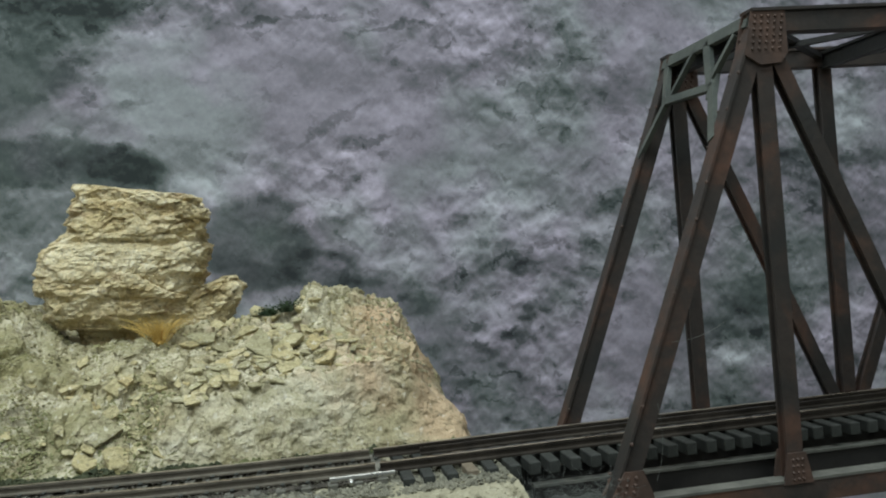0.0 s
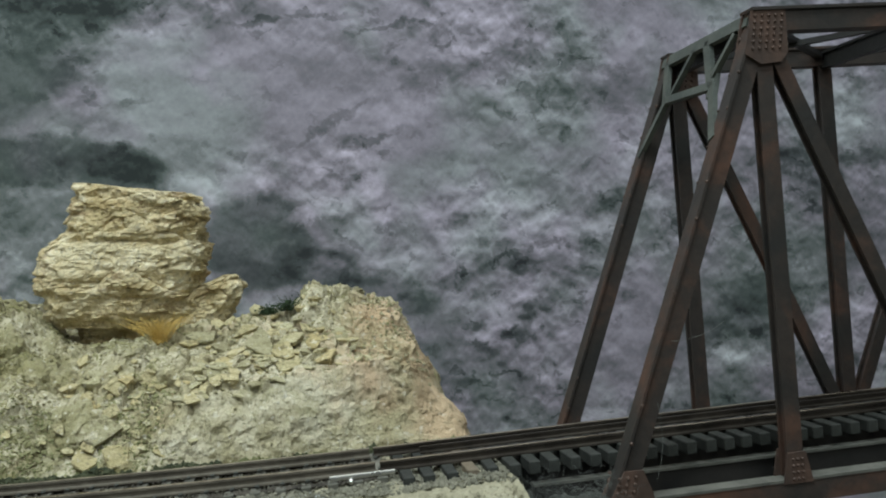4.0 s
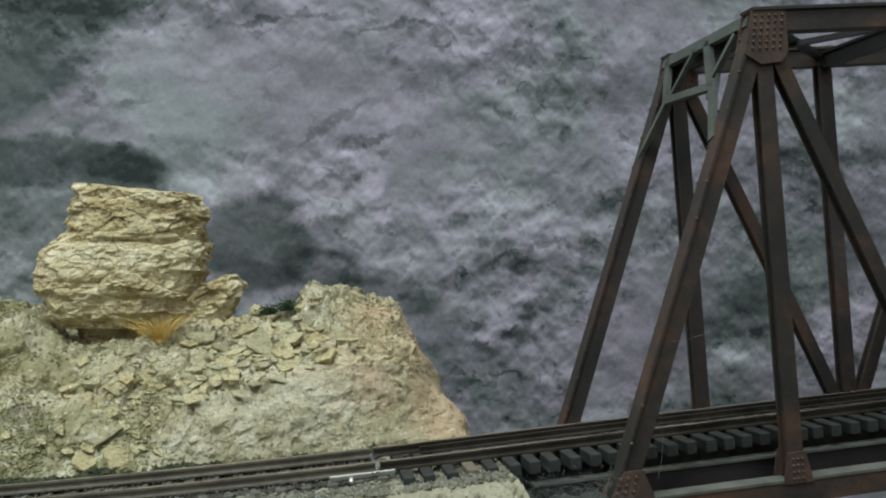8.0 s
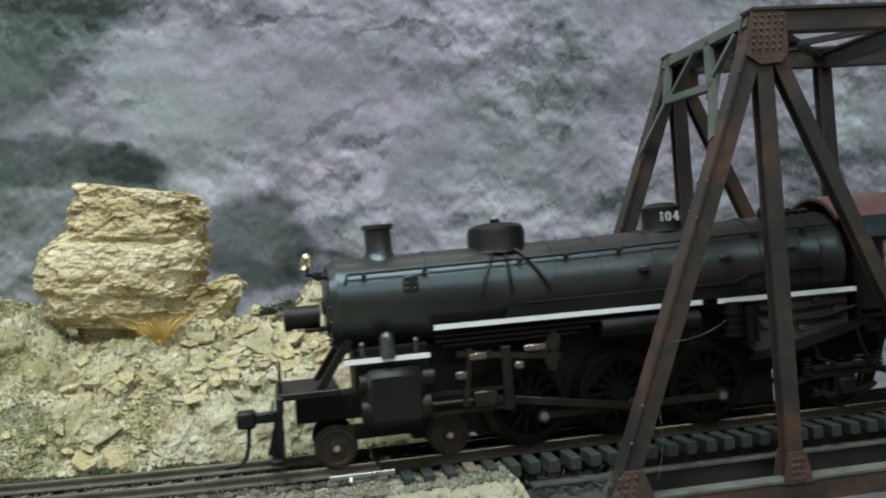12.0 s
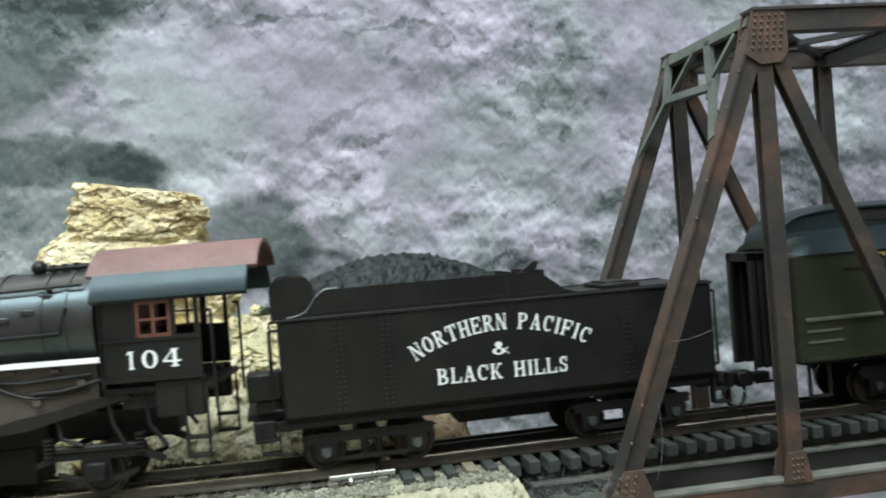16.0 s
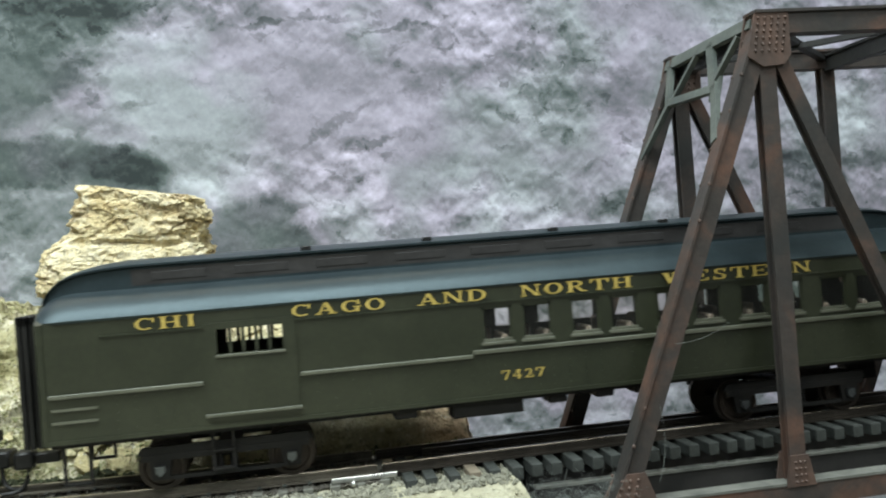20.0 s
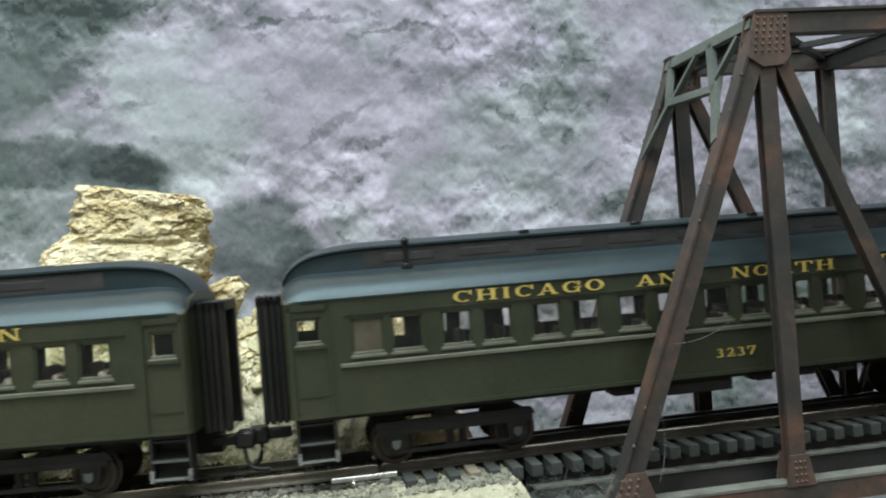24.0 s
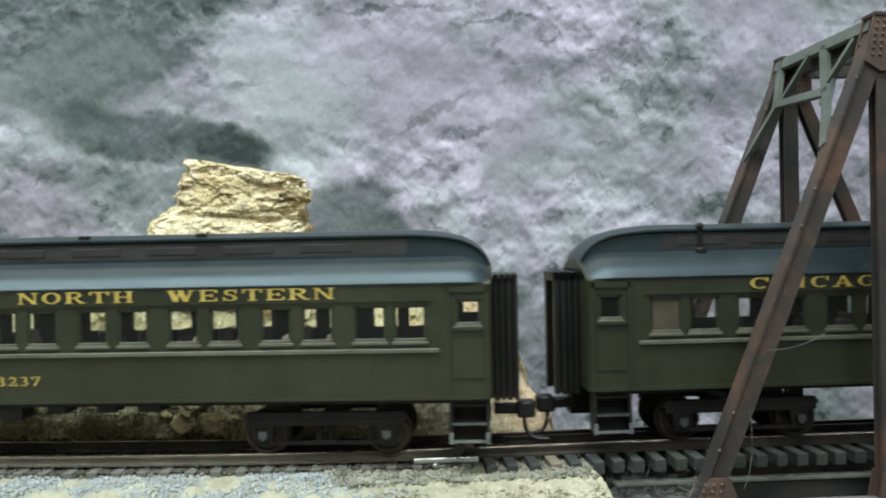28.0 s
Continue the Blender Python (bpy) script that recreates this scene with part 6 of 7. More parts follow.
            box(bm, 58.4, 61.6, s * 17.75, s * 18.3, 17.0, 41.0)
            box(bm, 42.4, 58.4, s * 17.75, s * 18.3, 17.0, 33.2)
            box(bm, 42.4, 58.4, s * 17.75, s * 18.3, 39.4, 41.0)
            bmesh.ops.remove_doubles(bm, verts=bm.verts, dist=0.001)
            door = part("baggage_door", bm, OLIVE, root, smooth=0)
            for k in range(1, 5):
                bm = bmesh.new()
                box(bm, 42.4 + 3.2 * k - 0.4, 42.4 + 3.2 * k + 0.4, s * 17.0, s * 17.7, 33.2, 39.4)
                part("window_bar", bm, OLIVE, door, smooth=0)
            bm = bmesh.new()
            box(bm, 38.6, 62.0, s * 18.0, s * 18.8, 18.0, 18.8, 0.1)
            box(bm, 41.8, 59.0, s * 18.3, s * 18.7, 32.4, 33.1, 0.1)
            part("door_sill", bm, OLIVE_TRIM, door, smooth=0)
            bm = bmesh.new()
            for z in (23.0, 20.0):
                box(bm, 3.0, 13.5, s * 17.75, s * 18.2, z, z + 0.6)
            part("grab_strip", bm, OLIVE_TRIM, root, smooth=0)
            bm = bmesh.new()
            for q in (39.0, 44.0):
                box(bm, q, q + 0.8, s * 14.5, s * 15.3, 4.0, 15.0)
            for z in (4.5, 9.0):
                box(bm, q - 5.0, q + 0.8, s * 14.3, s * 15.6, z, z + 0.6)
            part("ladder", bm, UNDER, root, smooth=0)
            bm = bmesh.new()
            for q in (4.0, 10.0):
                box(bm, q, q + 0.8, s * 14.5, s * 15.3, 4.5, 15.0)
            box(bm, 4.0, 10.8, s * 14.3, s * 15.6, 4.5, 5.2)
            part("step_iron", bm, UNDER, root, smooth=0)
        # rivet lines under the belt
        bm = bmesh.new()
        for i in range(48):
            x = 18 + i * (CAR_L - 36) / 47
            for z in (17.5, 19.5, 21.5, 23.5, 25.0):
                box(bm, x - 0.14, x + 0.14, s * 17.75, s * 17.98, z - 0.14, z + 0.14)
        part("rivet_lines", bm, OLIVE, root, smooth=0)
    # ends with a flared bellows
    for x, e in ((0.0, -1), (CAR_L, 1)):
        bm = bmesh.new()
        outline = [(-17.8, 15), (-17.8, 44), (-12, 47.5), (-6, 49), (6, 49), (12, 47.5), (17.8, 44), (17.8, 15)]
        loft(bm, [[(x - e * 2.2, y, z) for y, z in outline], [(x - e * 0.6, y, z) for y, z in outline], [(x, y * 0.94, z) for y, z in outline]])
        part("end_wall", bm, OLIVE, root, smooth=0)
        for k in range(4):
            bm = bmesh.new()
            a = x + e * (0.3 + 1.7 * k)
            w = 8.4 if k % 2 == 0 else 7.6
            for b in ((-w, -w + 2.6, 13, 46), (w - 2.6, w, 13, 46), (-w, w, 43.4, 46)):
                box(bm, min(a, a + e * 1.3), max(a, a + e * 1.3), b[0], b[1], b[2], b[3], 0.2)
            part("bellows_fold", bm, BLACK, root, smooth=0)
        bm = bmesh.new()
        for b in ((-7.0, -5.6, 13.5, 45), (5.6, 7.0, 13.5, 45), (-7.0, 7.0, 43.8, 45)):
            box(bm, min(x, x + e * 6.4), max(x, x + e * 6.4), b[0], b[1], b[2], b[3])
        part("bellows_lining", bm, BLACK, root, smooth=0)
        coupler(root, x, e)
    car_roof(root)
    # floor, underframe and hanging boxes
    bm = bmesh.new()
    box(bm, 2, CAR_L - 2, -16.9, 16.9, 14.0, 15.6)
    box(bm, 4, CAR_L - 4, -3, 3, 12.4, 14.0)
    part("underframe", bm, UNDER, root, smooth=0)
    for x0, x1, zl, s in ((85, 91, 12.0, -1), (100, 119, 10.6, -1), (126, 131, 12.0, -1), (139, 144, 12.2, -1), (150, 156, 12.2, -1)):
        bm = bmesh.new()
        box(bm, x0, x1, min(s * 9, s * 16), max(s * 9, s * 16), zl, 14.2, 0.3)
        part("equipment_box", bm, UNDER, root, smooth=0)
    if combine:
        seats(root, 110, CAR_L - 20)
        bm = bmesh.new()
        box(bm, 104, 105.2, -16.8, 16.8, 15.6, 44)
        part("bulkhead", bm, SEAT, root, smooth=0)
    else:
        seats(root, 44, CAR_L - 44)
        for x in (17.2, CAR_L - 18.2):
            bm = bmesh.new()
            box(bm, x, x + 1, -16.8, 16.8, 15.6, 30)
            part("bulkhead", bm, SEAT, root, smooth=0)
    for mid in (42.3, CAR_L - 43.8):
        truck(root, mid - 16.1, mid + 16.1, 5.5)
    return root


def car_words(root, spans, number, nx):
    for word, x0, x1 in spans:
        for s in (-1,):
            lettering("lettering", word, GOLD, root, x0, s * 18.15, 40.8, 2.9, x1 - x0, label="gold roman letters")
    lettering("lettering", number, GOLD, root, nx + 0.2, -17.98, 19.7, 2.4, 12.2, label="gold car number")


def combine_car():
    root = coach_shell("combine_car", "olive green baggage and passenger car with gold lettering on the track", True)
    car_words(root, (("CHI", 23.0, 38.6), ("CAGO", 60.6, 85.4), ("AND", 92.8, 112.0), ("NORTH", 119.8, 151.2), ("WESTERN", 159.0, 203.0)), "7427", 112.9)
    settle(root, CAR_L / 2)
    return root


def coach():
    root = coach_shell("coach", "olive green clerestory coach with gold lettering on the track", False)
    car_words(root, (("CHICAGO", 42.8, 84.8), ("AND", 92.6, 111.8), ("NORTH", 119.8, 151.2), ("WESTERN", 159.0, 203.0)), "3237", 113.4)
    bm = bmesh.new()
    rod(bm, (33, -9.6, 50.8), (33, -9.6, 57.6), 0.6, 8)
    box(bm, 31.6, 34.4, -11.5, -9.5, 50.2, 51.8, 0.3)
    ball(bm, (33, -9.6, 57.6), 1.1, 8)
    part("stove_pipe", bm, BLACK, root)
    settle(root, CAR_L / 2)
    return root


TENDER_L = 117.0


def tender():
    root = empty("tender")
    tagged(root, "black coal tender with white lettering behind the locomotive", "tender")
    bm = bmesh.new()
    L = TENDER_L
    box(bm, 0, L, -16.5, 16.5, 14.0, 39.6, 1.0)
    part("tank", bm, BLACK, root)
    # coal bunker sides, flared at the top and swept down behind
    for s in (-1, 1):
        bm = bmesh.new()
        prof = [(2.5, 39.5), (7.5, 40.8), (10.0, 44.4), (12.5, 46.3), (66, 46.3), (69.5, 45.6), (72.5, 43.4), (75.5, 41.0), (79, 40.0), (L - 1, 40.0), (L - 1, 39.4)]
        plate(bm, prof, s * 15.2, s * 16.0)
        part("bunker_side", bm, BLACK, root, smooth=0)
        bm = bmesh.new()
        box(bm, 0, L, s * 16.3, s * 16.9, 39.0, 39.7, 0.15)
        part("bead", bm, UNDER, root, smooth=0)
        for x in (15, 27, 92, 104):
            bm = bmesh.new()
            for q in (-1, 1):
                for k in range(17):
                    z = 16 + k * 1.35
                    box(bm, x + q * 0.8 - 0.2, x + q * 0.8 + 0.2, s * 16.45, s * 16.75, z - 0.2, z + 0.2)
            part("rivet_column", bm, BOILER, root, smooth=0)
        bm = bmesh.new()
        for k in range(66):
            x = 5 + k * 1.0
            box(bm, x - 0.12, x + 0.12, s * 15.9, s * 16.15, 40.6, 40.9)
        part("rivet_row", bm, BOILER, root, smooth=0)
        for x in (20, 40, 60):
            bm = bmesh.new()
            for k in range(5):
                box(bm, x - 0.14, x + 0.14, s * 15.9, s * 16.15, 41 + k, 41.3 + k)
            part("rivet_column", bm, BOILER, root, smooth=0)
        for x in (-2.2, L + 0.8):
            bm = bmesh.new()
            rod(bm, (x, s * 15.5, 17), (x, s * 15.5, 37), 0.4, 6)
            for z in (17, 37):
                rod(bm, (x, s * 15.5, z), (x + (2.4 if x < 0 else -1.2), s * 15.5, z), 0.4, 6)
            part("handrail", bm, BLACK, root)
    bm = bmesh.new()
    plate(bm, [(-1.2, 39.5), (-1.4, 46.8), (0.4, 49.4), (3.0, 50.2), (8.0, 49.8), (9.6, 47.6), (9.2, 43.5), (7.0, 39.5)], -15.2, -9.0)
    plate(bm, [(-1.2, 39.5), (-1.4, 46.8), (0.4, 49.4), (3.0, 50.2), (8.0, 49.8), (9.6, 47.6), (9.2, 43.5), (7.0, 39.5)], 9.0, 15.2)
    box(bm, 7.0, 8.0, -9, 9, 39.5, 43.5)
    part("front_bulkhead", bm, BLACK, root, smooth=0)
    bm = bmesh.new()
    box(bm, 69.5, 70.5, -15.2, 15.2, 39.5, 46.6)
    plate(bm, [(66, 45.8), (70, 48.8), (71.5, 48.8), (70.5, 45.8)], -7, -5.5)
    part("rear_bulkhead", bm, BLACK, root, smooth=0)
    # rear deck with hatch, and a bent grab iron
    bm = bmesh.new()
    box(bm, 89, 100, -8, 8, 39.6, 40.9, 0.3)
    box(bm, 90.5, 98.5, -6, 6, 40.8, 41.4, 0.2)
    part("water_hatch", bm, UNDER, root)
    bm = bmesh.new()
    loop = [(L - 5.2, -8.5, 39.5), (L - 5.2, -8.5, 45.0)]
    loop += [(L - 2.95 - 2.25 * math.cos(math.pi * k / 8), -8.5, 45.0 + 2.25 * math.sin(math.pi * k / 8)) for k in range(1, 8)]
    pipe(bm, [Vector(p) for p in loop + [(L - 0.7, -8.5, 45.0), (L - 0.7, -8.5, 39.5)]], 0.6, 8)
    part("grab_iron", bm, BLACK, root)
    for s in (-1, 1):
        bm = bmesh.new()
        pipe(bm, [Vector((x, s * 16.05, z)) for x, z in ((2.6, 39.9), (5.2, 40.2), (7.5, 41.0), (8.8, 42.7), (10.0, 44.5), (12.5, 46.4), (16.0, 46.4))], 0.16, 6)
        part("worn_edge", bm, FRAME_SILVER, root, "thin silver line along the bunker's front edge")
    # heap of coal
    bm = bmesh.new()
    rows = []
    for x in np.linspace(8, 69.5, 70):
        row = []
        for y in np.linspace(-15, 15, 34):
            u = (x - 8) / 61.5
            h = 42.6 + 11.0 * math.sin(math.pi * min(1, 0.12 + 0.95 * u)) ** 0.9 * (1 - (y / 16.5) ** 2) ** 0.7
            h += 1.1 * noise.noise(Vector((x * 0.5, y * 0.5, 0))) + 0.9 * noise.noise(Vector((x * 1.1, y * 1.1, 4)))
            row.append(bm.verts.new((x, y, h)))
        rows.append(row)
    for r0, r1 in zip(rows, rows[1:]):
        for a, b, c, d in zip(r0, r1, r1[1:], r0[1:]):
            bm.faces.new((a, b, c, d))
    tagged(part("coal_load", bm, COAL, root, "heaped black coal", smooth=0))
    # underframe
    bm = bmesh.new()
    box(bm, -3, L + 1, -14, 14, 11.4, 14.0, 0.3)
    box(bm, 46, 72, -6, 6, 7, 11.5, 0.3)
    part("underframe", bm, UNDER, root, smooth=0)
    bm = bmesh.new()
    box(bm, -9, 0, -12, 12, 14.5, 16.0)
    box(bm, -7.5, -2, -14.5, -10, 9, 14.5, 0.3)
    part("deck_apron", bm, UNDER, root, smooth=0)
    bm = bmesh.new()
    box(bm, -8.5, 0.2, -14.6, -6.5, 19.5, 26.5, 0.5)
    box(bm, -6.5, -0.5, -13.5, 13.5, 16.0, 19.6, 0.4)
    part("tool_box", bm, BLACK, root, "black tool box at the tender's front")
    for x0 in (-6.0, L - 1):
        bm = bmesh.new()
        for z in (6.0, 9.5):
            box(bm, x0, x0 + 5, -15.5, -12.5, z, z + 0.6)
        for q in (x0, x0 + 4.6):
            box(bm, q, q + 0.4, -15.4, -12.6, 6.0, 14.0)
        part("step", bm, UNDER, root, smooth=0)
    bm = bmesh.new()
    box(bm, L + 0.5, L + 2.0, -15.5, 15.5, 11.5, 14.5, 0.3)
    part("rear_beam", bm, UNDER, root, smooth=0)
    coupler(root, L + 1, 1)
    for a, b in ((10, 33.4), (81, 105)):
        truck(root, a, b, 4.9)
    # lettering: an arched upper line, an ampersand and a level lower line
    y = -16.62
    lettering("lettering", "NORTHERN PACIFIC", WHITE, root, 57.2, y, 32.0, 4.2, 48.4, "white arched roman letters", 47.0)
    lettering("lettering", "&", WHITE, root, 54.2, y, 25.6, 3.4, 5.4, "white ampersand")
    lettering("lettering", "BLACK HILLS", WHITE, root, 39.4, y, 19.4, 4.0, 35.6, "white roman letters")
    settle(root, TENDER_L / 2)
    return root


RODS = {}
LOCO_MID = 85.0
DRIVERS = (49.5, 75.2, 101.0)
DRIVER_R = 11.4


def tube(bm, x0, x1, r0, r1, z0, z1, seg=40):
    rings = []
    for x, r, z in ((x0, r0, z0), (x1, r1, z1)):
        rings.append([(x, r * math.cos(2 * math.pi * i / seg), z + r * math.sin(2 * math.pi * i / seg)) for i in range(seg)])
    return loft(bm, rings)


def dome(bm, x, r, z0, z1, seg=24, flat=0.25):
    rings = []
    for rr, zz in ((r * 1.08, z0), (r, z0 + 1.2), (r, z1 - (z1 - z0) * flat - 0.6), (r * 0.94, z1 - 1.3), (r * 0.7, z1 - 0.35), (r * 0.3, z1)):
        rings.append([(x + rr * math.cos(2 * math.pi * i / seg), rr * math.sin(2 * math.pi * i / seg), zz) for i in range(seg)])
    return loft(bm, rings)


def locomotive():
    root = empty("steam_locomotive")
    tagged(root, "black steam locomotive with white-edged running boards on the track", "locomotive")
    # boiler in courses: smokebox, taper, firebox
    bm = bmesh.new()
    tube(bm, 0.8, 26, 12.3, 12.4, 41.2, 41.2)
    part("smokebox", bm, BOILER, root, "graphite grey smokebox")
    bm = bmesh.new()
    rings = []
    for x, r, z in ((26, 12.5, 41.2), (72, 12.8, 41.4), (118, 14.0, 41.9), (144, 14.4, 42.1)):
        rings.append([(x, r * math.cos(math.pi * i / 20), z + r * math.sin(math.pi * i / 20)) for i in range(40)])
    loft(bm, rings)
    part("boiler", bm, BOILER, root)
    for x, r, z in ((1.4, 12.7, 41.2), (25.5, 12.8, 41.2), (60, 12.9, 41.35), (73, 13.1, 41.4), (88, 13.5, 41.6), (103, 13.9, 41.8), (119, 14.4, 41.9), (131, 14.5, 42.0), (137, 14.6, 42.0)):
        bm = bmesh.new()
        tube(bm, x - 0.5, x + 0.5, r, r, z, z)
        part("boiler_band", bm, BOILER, root)
    # smokebox front with door, bolts and number board
    bm = bmesh.new()
    tube(bm, -1.0, 1.0, 11.2, 12.2, 41.2, 41.2)
    tube(bm, -2.2, -0.6, 8.0, 9.0, 41.2, 41.2)
    tube(bm, -3.0, -2.0, 2.0, 3.0, 41.2, 41.2, 16)
    for k in range(16):
        a = 2 * math.pi * k / 16
        ball(bm, (-1.2, 10.4 * math.cos(a), 41.2 + 10.4 * math.sin(a)), 0.55, 6)
    part("smokebox_front", bm, BOILER, root)
    bm = bmesh.new()
    rod(bm, (-12, 0, 38.8), (-3.5, 0, 38.8), 3.1, 20)
    for_ring = []
    for rr, x in ((3.5, -11.0), (3.5, -13.2), (2.9, -13.2), (2.9, -11.5)):
        for_ring.append([(x, rr * math.cos(math.pi * i / 10), 38.8 + rr * math.sin(math.pi * i / 10)) for i in range(20)])
    loft(bm, for_ring)
    box(bm, -8, -2, -3.2, 3.2, 34.8, 35.8, 0.2)
    head = part("headlight", bm, BLACK, root)
    bm = bmesh.new()
    rod(bm, (-12.5, 0, 38.8), (-11.6, 0, 38.8), 1.9, 20)
    part("headlight_lens", bm, LAMP_GLOW, head, "glowing white lens")
    for s in (-1, 1):
        bm = bmesh.new()
        rod(bm, (-1.5, s * 8.5, 49.5), (-3.5, s * 8.5, 49.5), 0.9, 8)
        box(bm, -4.5, -2.8, s * 8.5 - 1, s * 8.5 + 1, 48.5, 50.6, 0.2)
        part("marker_lamp", bm, BLACK, root)
    bm = bmesh.new()
    rod(bm, (-6, 0, 50.2), (-6, 0, 52.0), 0.5, 8)
    box(bm, -6.8, -1, -2.0, 2.0, 49.4, 50.3, 0.2)
    for s in (-1, 1):
        rod(bm, (-6, s * 2.2, 50), (-6, s * 2.2, 54.6), 0.4, 6)
    bracket = part("bell_bracket", bm, BLACK, root)
    bm = bmesh.new()
    rings = []
    for rr, zz in ((2.2, 51.6), (1.9, 52.2), (1.5, 53.4), (1.3, 54.8), (0.8, 55.6), (0.1, 55.8)):
        rings.append([(-6 + rr * math.cos(2 * math.pi * i / 16), rr * math.sin(2 * math.pi * i / 16), zz) for i in range(16)])
    loft(bm, rings)
    part("bell", bm, BRASS, root, "polished brass bell")
    # stack, domes, whistle, turret
    bm = bmesh.new()
    rings = []
    for rr, zz in ((5.4, 52.2), (4.3, 53.6), (3.7, 54.8), (3.7, 60.4), (4.4, 60.9), (4.4, 62.0), (3.4, 62.0), (3.2, 58.0)):
        rings.append([(13.6 + rr * math.cos(2 * math.pi * i / 24), rr * math.sin(2 * math.pi * i / 24), zz) for i in range(24)])
    loft(bm, rings)
    part("smokestack", bm, BOILER, root)
    bm = bmesh.new()
    dome(bm, 46.6, 8.0, 52.0, 60.2)
    rod(bm, (46.6, 0, 60), (46.6, 0, 61.2), 1.4, 10)
    part("sand_dome", bm, BLACK, root)
    for s in (-1, 1):
        for dx in (-4, 0, 5):
            bm = bmesh.new()
            arc = [radians(64 - k * 11) for k in range(7)]
            pipe(bm, [(46.6 + dx * (0.5 + k * 0.28), s * 13.4 * math.cos(a), 41.3 + 13.4 * math.sin(a)) for k, a in enumerate(arc)], 0.42)
            part("sand_pipe", bm, BLACK, root)
    bm = bmesh.new()
    dome(bm, 96, 5.7, 54.2, 62.4, flat=0.1)
    part("steam_dome", bm, BLACK, root)
    lettering("lettering", "104", WHITE, root, 92.8, -5.9, 57.0, 2.6, 6.4, label="white number")
    bm = bmesh.new()
    rod(bm, (104.8, -1, 54.6), (104.8, -1, 56.5), 1.4, 10)
    rod(bm, (104.8, -1, 56.5), (104.8, -1, 58.6), 1.1, 10, 0.7)
    ball(bm, (104.8, -1, 58.8), 0.8, 8)
    part("safety_valve", bm, BRASS, root, "brass safety valve")
    bm = bmesh.new()
    ball(bm, (127, -2, 57.2), 2.0, 10)
    rod(bm, (127, -2, 55), (127, -2, 57), 0.7, 8)
    for x in (131, 134, 137):
        rod(bm, (x, -3, 55.5), (x, -3, 58.0), 0.8, 8)
    rod(bm, (129.5, -3, 57), (140, -3, 57), 0.8, 8)
    part("steam_turret", bm, BLACK, root)
    # running boards with white edges
    for s in (-1, 1):
        for nm, x0, x1, z, zz in (("running_board", 24.5, 99, 34.6, 34.6), ("rear_running_board", 103.6, 145.8, 34.4, 34.4), ("front_step_board", 0.6, 23.0, 27.8, 27.8)):
            bm = bmesh.new()
            box(bm, x0, x1, s * 10.5, s * 15.4, z - 1.0, z)
            b = part(nm, bm, BLACK, root, smooth=0)
            bm = bmesh.new()
            box(bm, x0, x1, s * 15.35, s * 15.75, z - 1.2, z + 0.1)
            part("white_edge", bm, WHITE, b, "white painted edge", smooth=0)
        # hand rail with stanchions
        bm = bmesh.new()
        pts = [(3.0, 46.8), (3.6, 49.3), (60, 50.0), (118, 51.8), (141, 52.4)]
        for (xa, za), (xb, zb) in zip(pts, pts[1:]):
            ya, yb = [s * (11.0 if x < 70 else 11.6) for x in (xa, xb)]
            rod(bm, (xa, ya, za), (xb, yb, zb), 0.34, 6)
        part("handrail", bm, BLACK, root)
        for x, z in ((8, 49.2), (24, 49.5), (50, 49.9), (63, 50.1), (78, 50.5), (98, 51.2), (118, 51.8), (133, 52.1)):
            bm = bmesh.new()
            rod(bm, (x, s * 9.6, z - 0.8), (x, s * 11.7, z - 0.2), 0.55, 6)
            ball(bm, (x, s * 11.6, z - 0.4), 0.7, 6)
            part("stanchion", bm, BLACK, root)
        # black casing along the running board, cut off aslant behind
        bm = bmesh.new()
        plate(bm, [(44, 34.6), (45.5, 37.4), (106, 38.8), (111, 38.8), (117, 34.6)], s * 12.2, s * 14.2)
        part("board_casing", bm, BLACK, root, smooth=0)
        # pipes and air gear along the side
        for xa, xb, yy, zz in ((25, 70, 13.6, 31.5), (25, 67, 13.9, 30.2), (27, 64, 13.5, 28.9)):
            bm = bmesh.new()
            rod(bm, (xa, s * yy, zz), (xb, s * yy, zz + 0.2), 0.5, 6)
            part("air_pipe", bm, BLACK, root)
        bm = bmesh.new()
        rod(bm, (50, s * 13.0, 38.0), (110, s * 14.4, 38.4), 0.5, 6)
        rod(bm, (110, s * 14.4, 38.4), (114, s * 14.6, 40.4), 0.5, 6)
        rod(bm, (114, s * 14.6, 40.4), (136, s * 14.8, 40.8), 0.5, 6)
        rod(bm, (136, s * 14.8, 40.8), (137.5, s * 13.6, 47.0), 0.5, 6)
        part("steam_pipe", bm, BLACK, root)
        bm = bmesh.new()
        rod(bm, (70, s * 13.2, 29.4), (98, s * 13.2, 29.4), 3.2, 16)
        part("air_tank", bm, BLACK, root)
        bm = bmesh.new()
        rod(bm, (108, s * 15.0, 24), (108, s * 15.0, 33.4), 2.6, 14)
        pump = part("air_pump", bm, BLACK, root)
        bm = bmesh.new()
        rod(bm, (113, s * 15.0, 22), (113, s * 15.0, 32.0), 2.2, 14)
        part("pump_cylinder", bm, BLACK, pump)
        for z in (24, 26, 28, 30):
            bm = bmesh.new()
            rod(bm, (108, s * 15.0, z), (108, s * 15.0, z + 0.6), 3.1, 14)
            part("cooling_fin", bm, BLACK, pump)
        bm = bmesh.new()
        rod(bm, (12.2, s * 15.0, 27.5), (12.2, s * 15.0, 32.2), 2.0, 14)
        ball(bm, (12.2, s * 15.0, 32.4), 1.9, 12)
        rod(bm, (12.2, s * 11.5, 33), (12.2, s * 15.0, 33), 0.8, 8)
        for x in (6.0, 20):
            rod(bm, (x, s * 12.6, 28), (x, s * 12.6, 31), 0.7, 8)
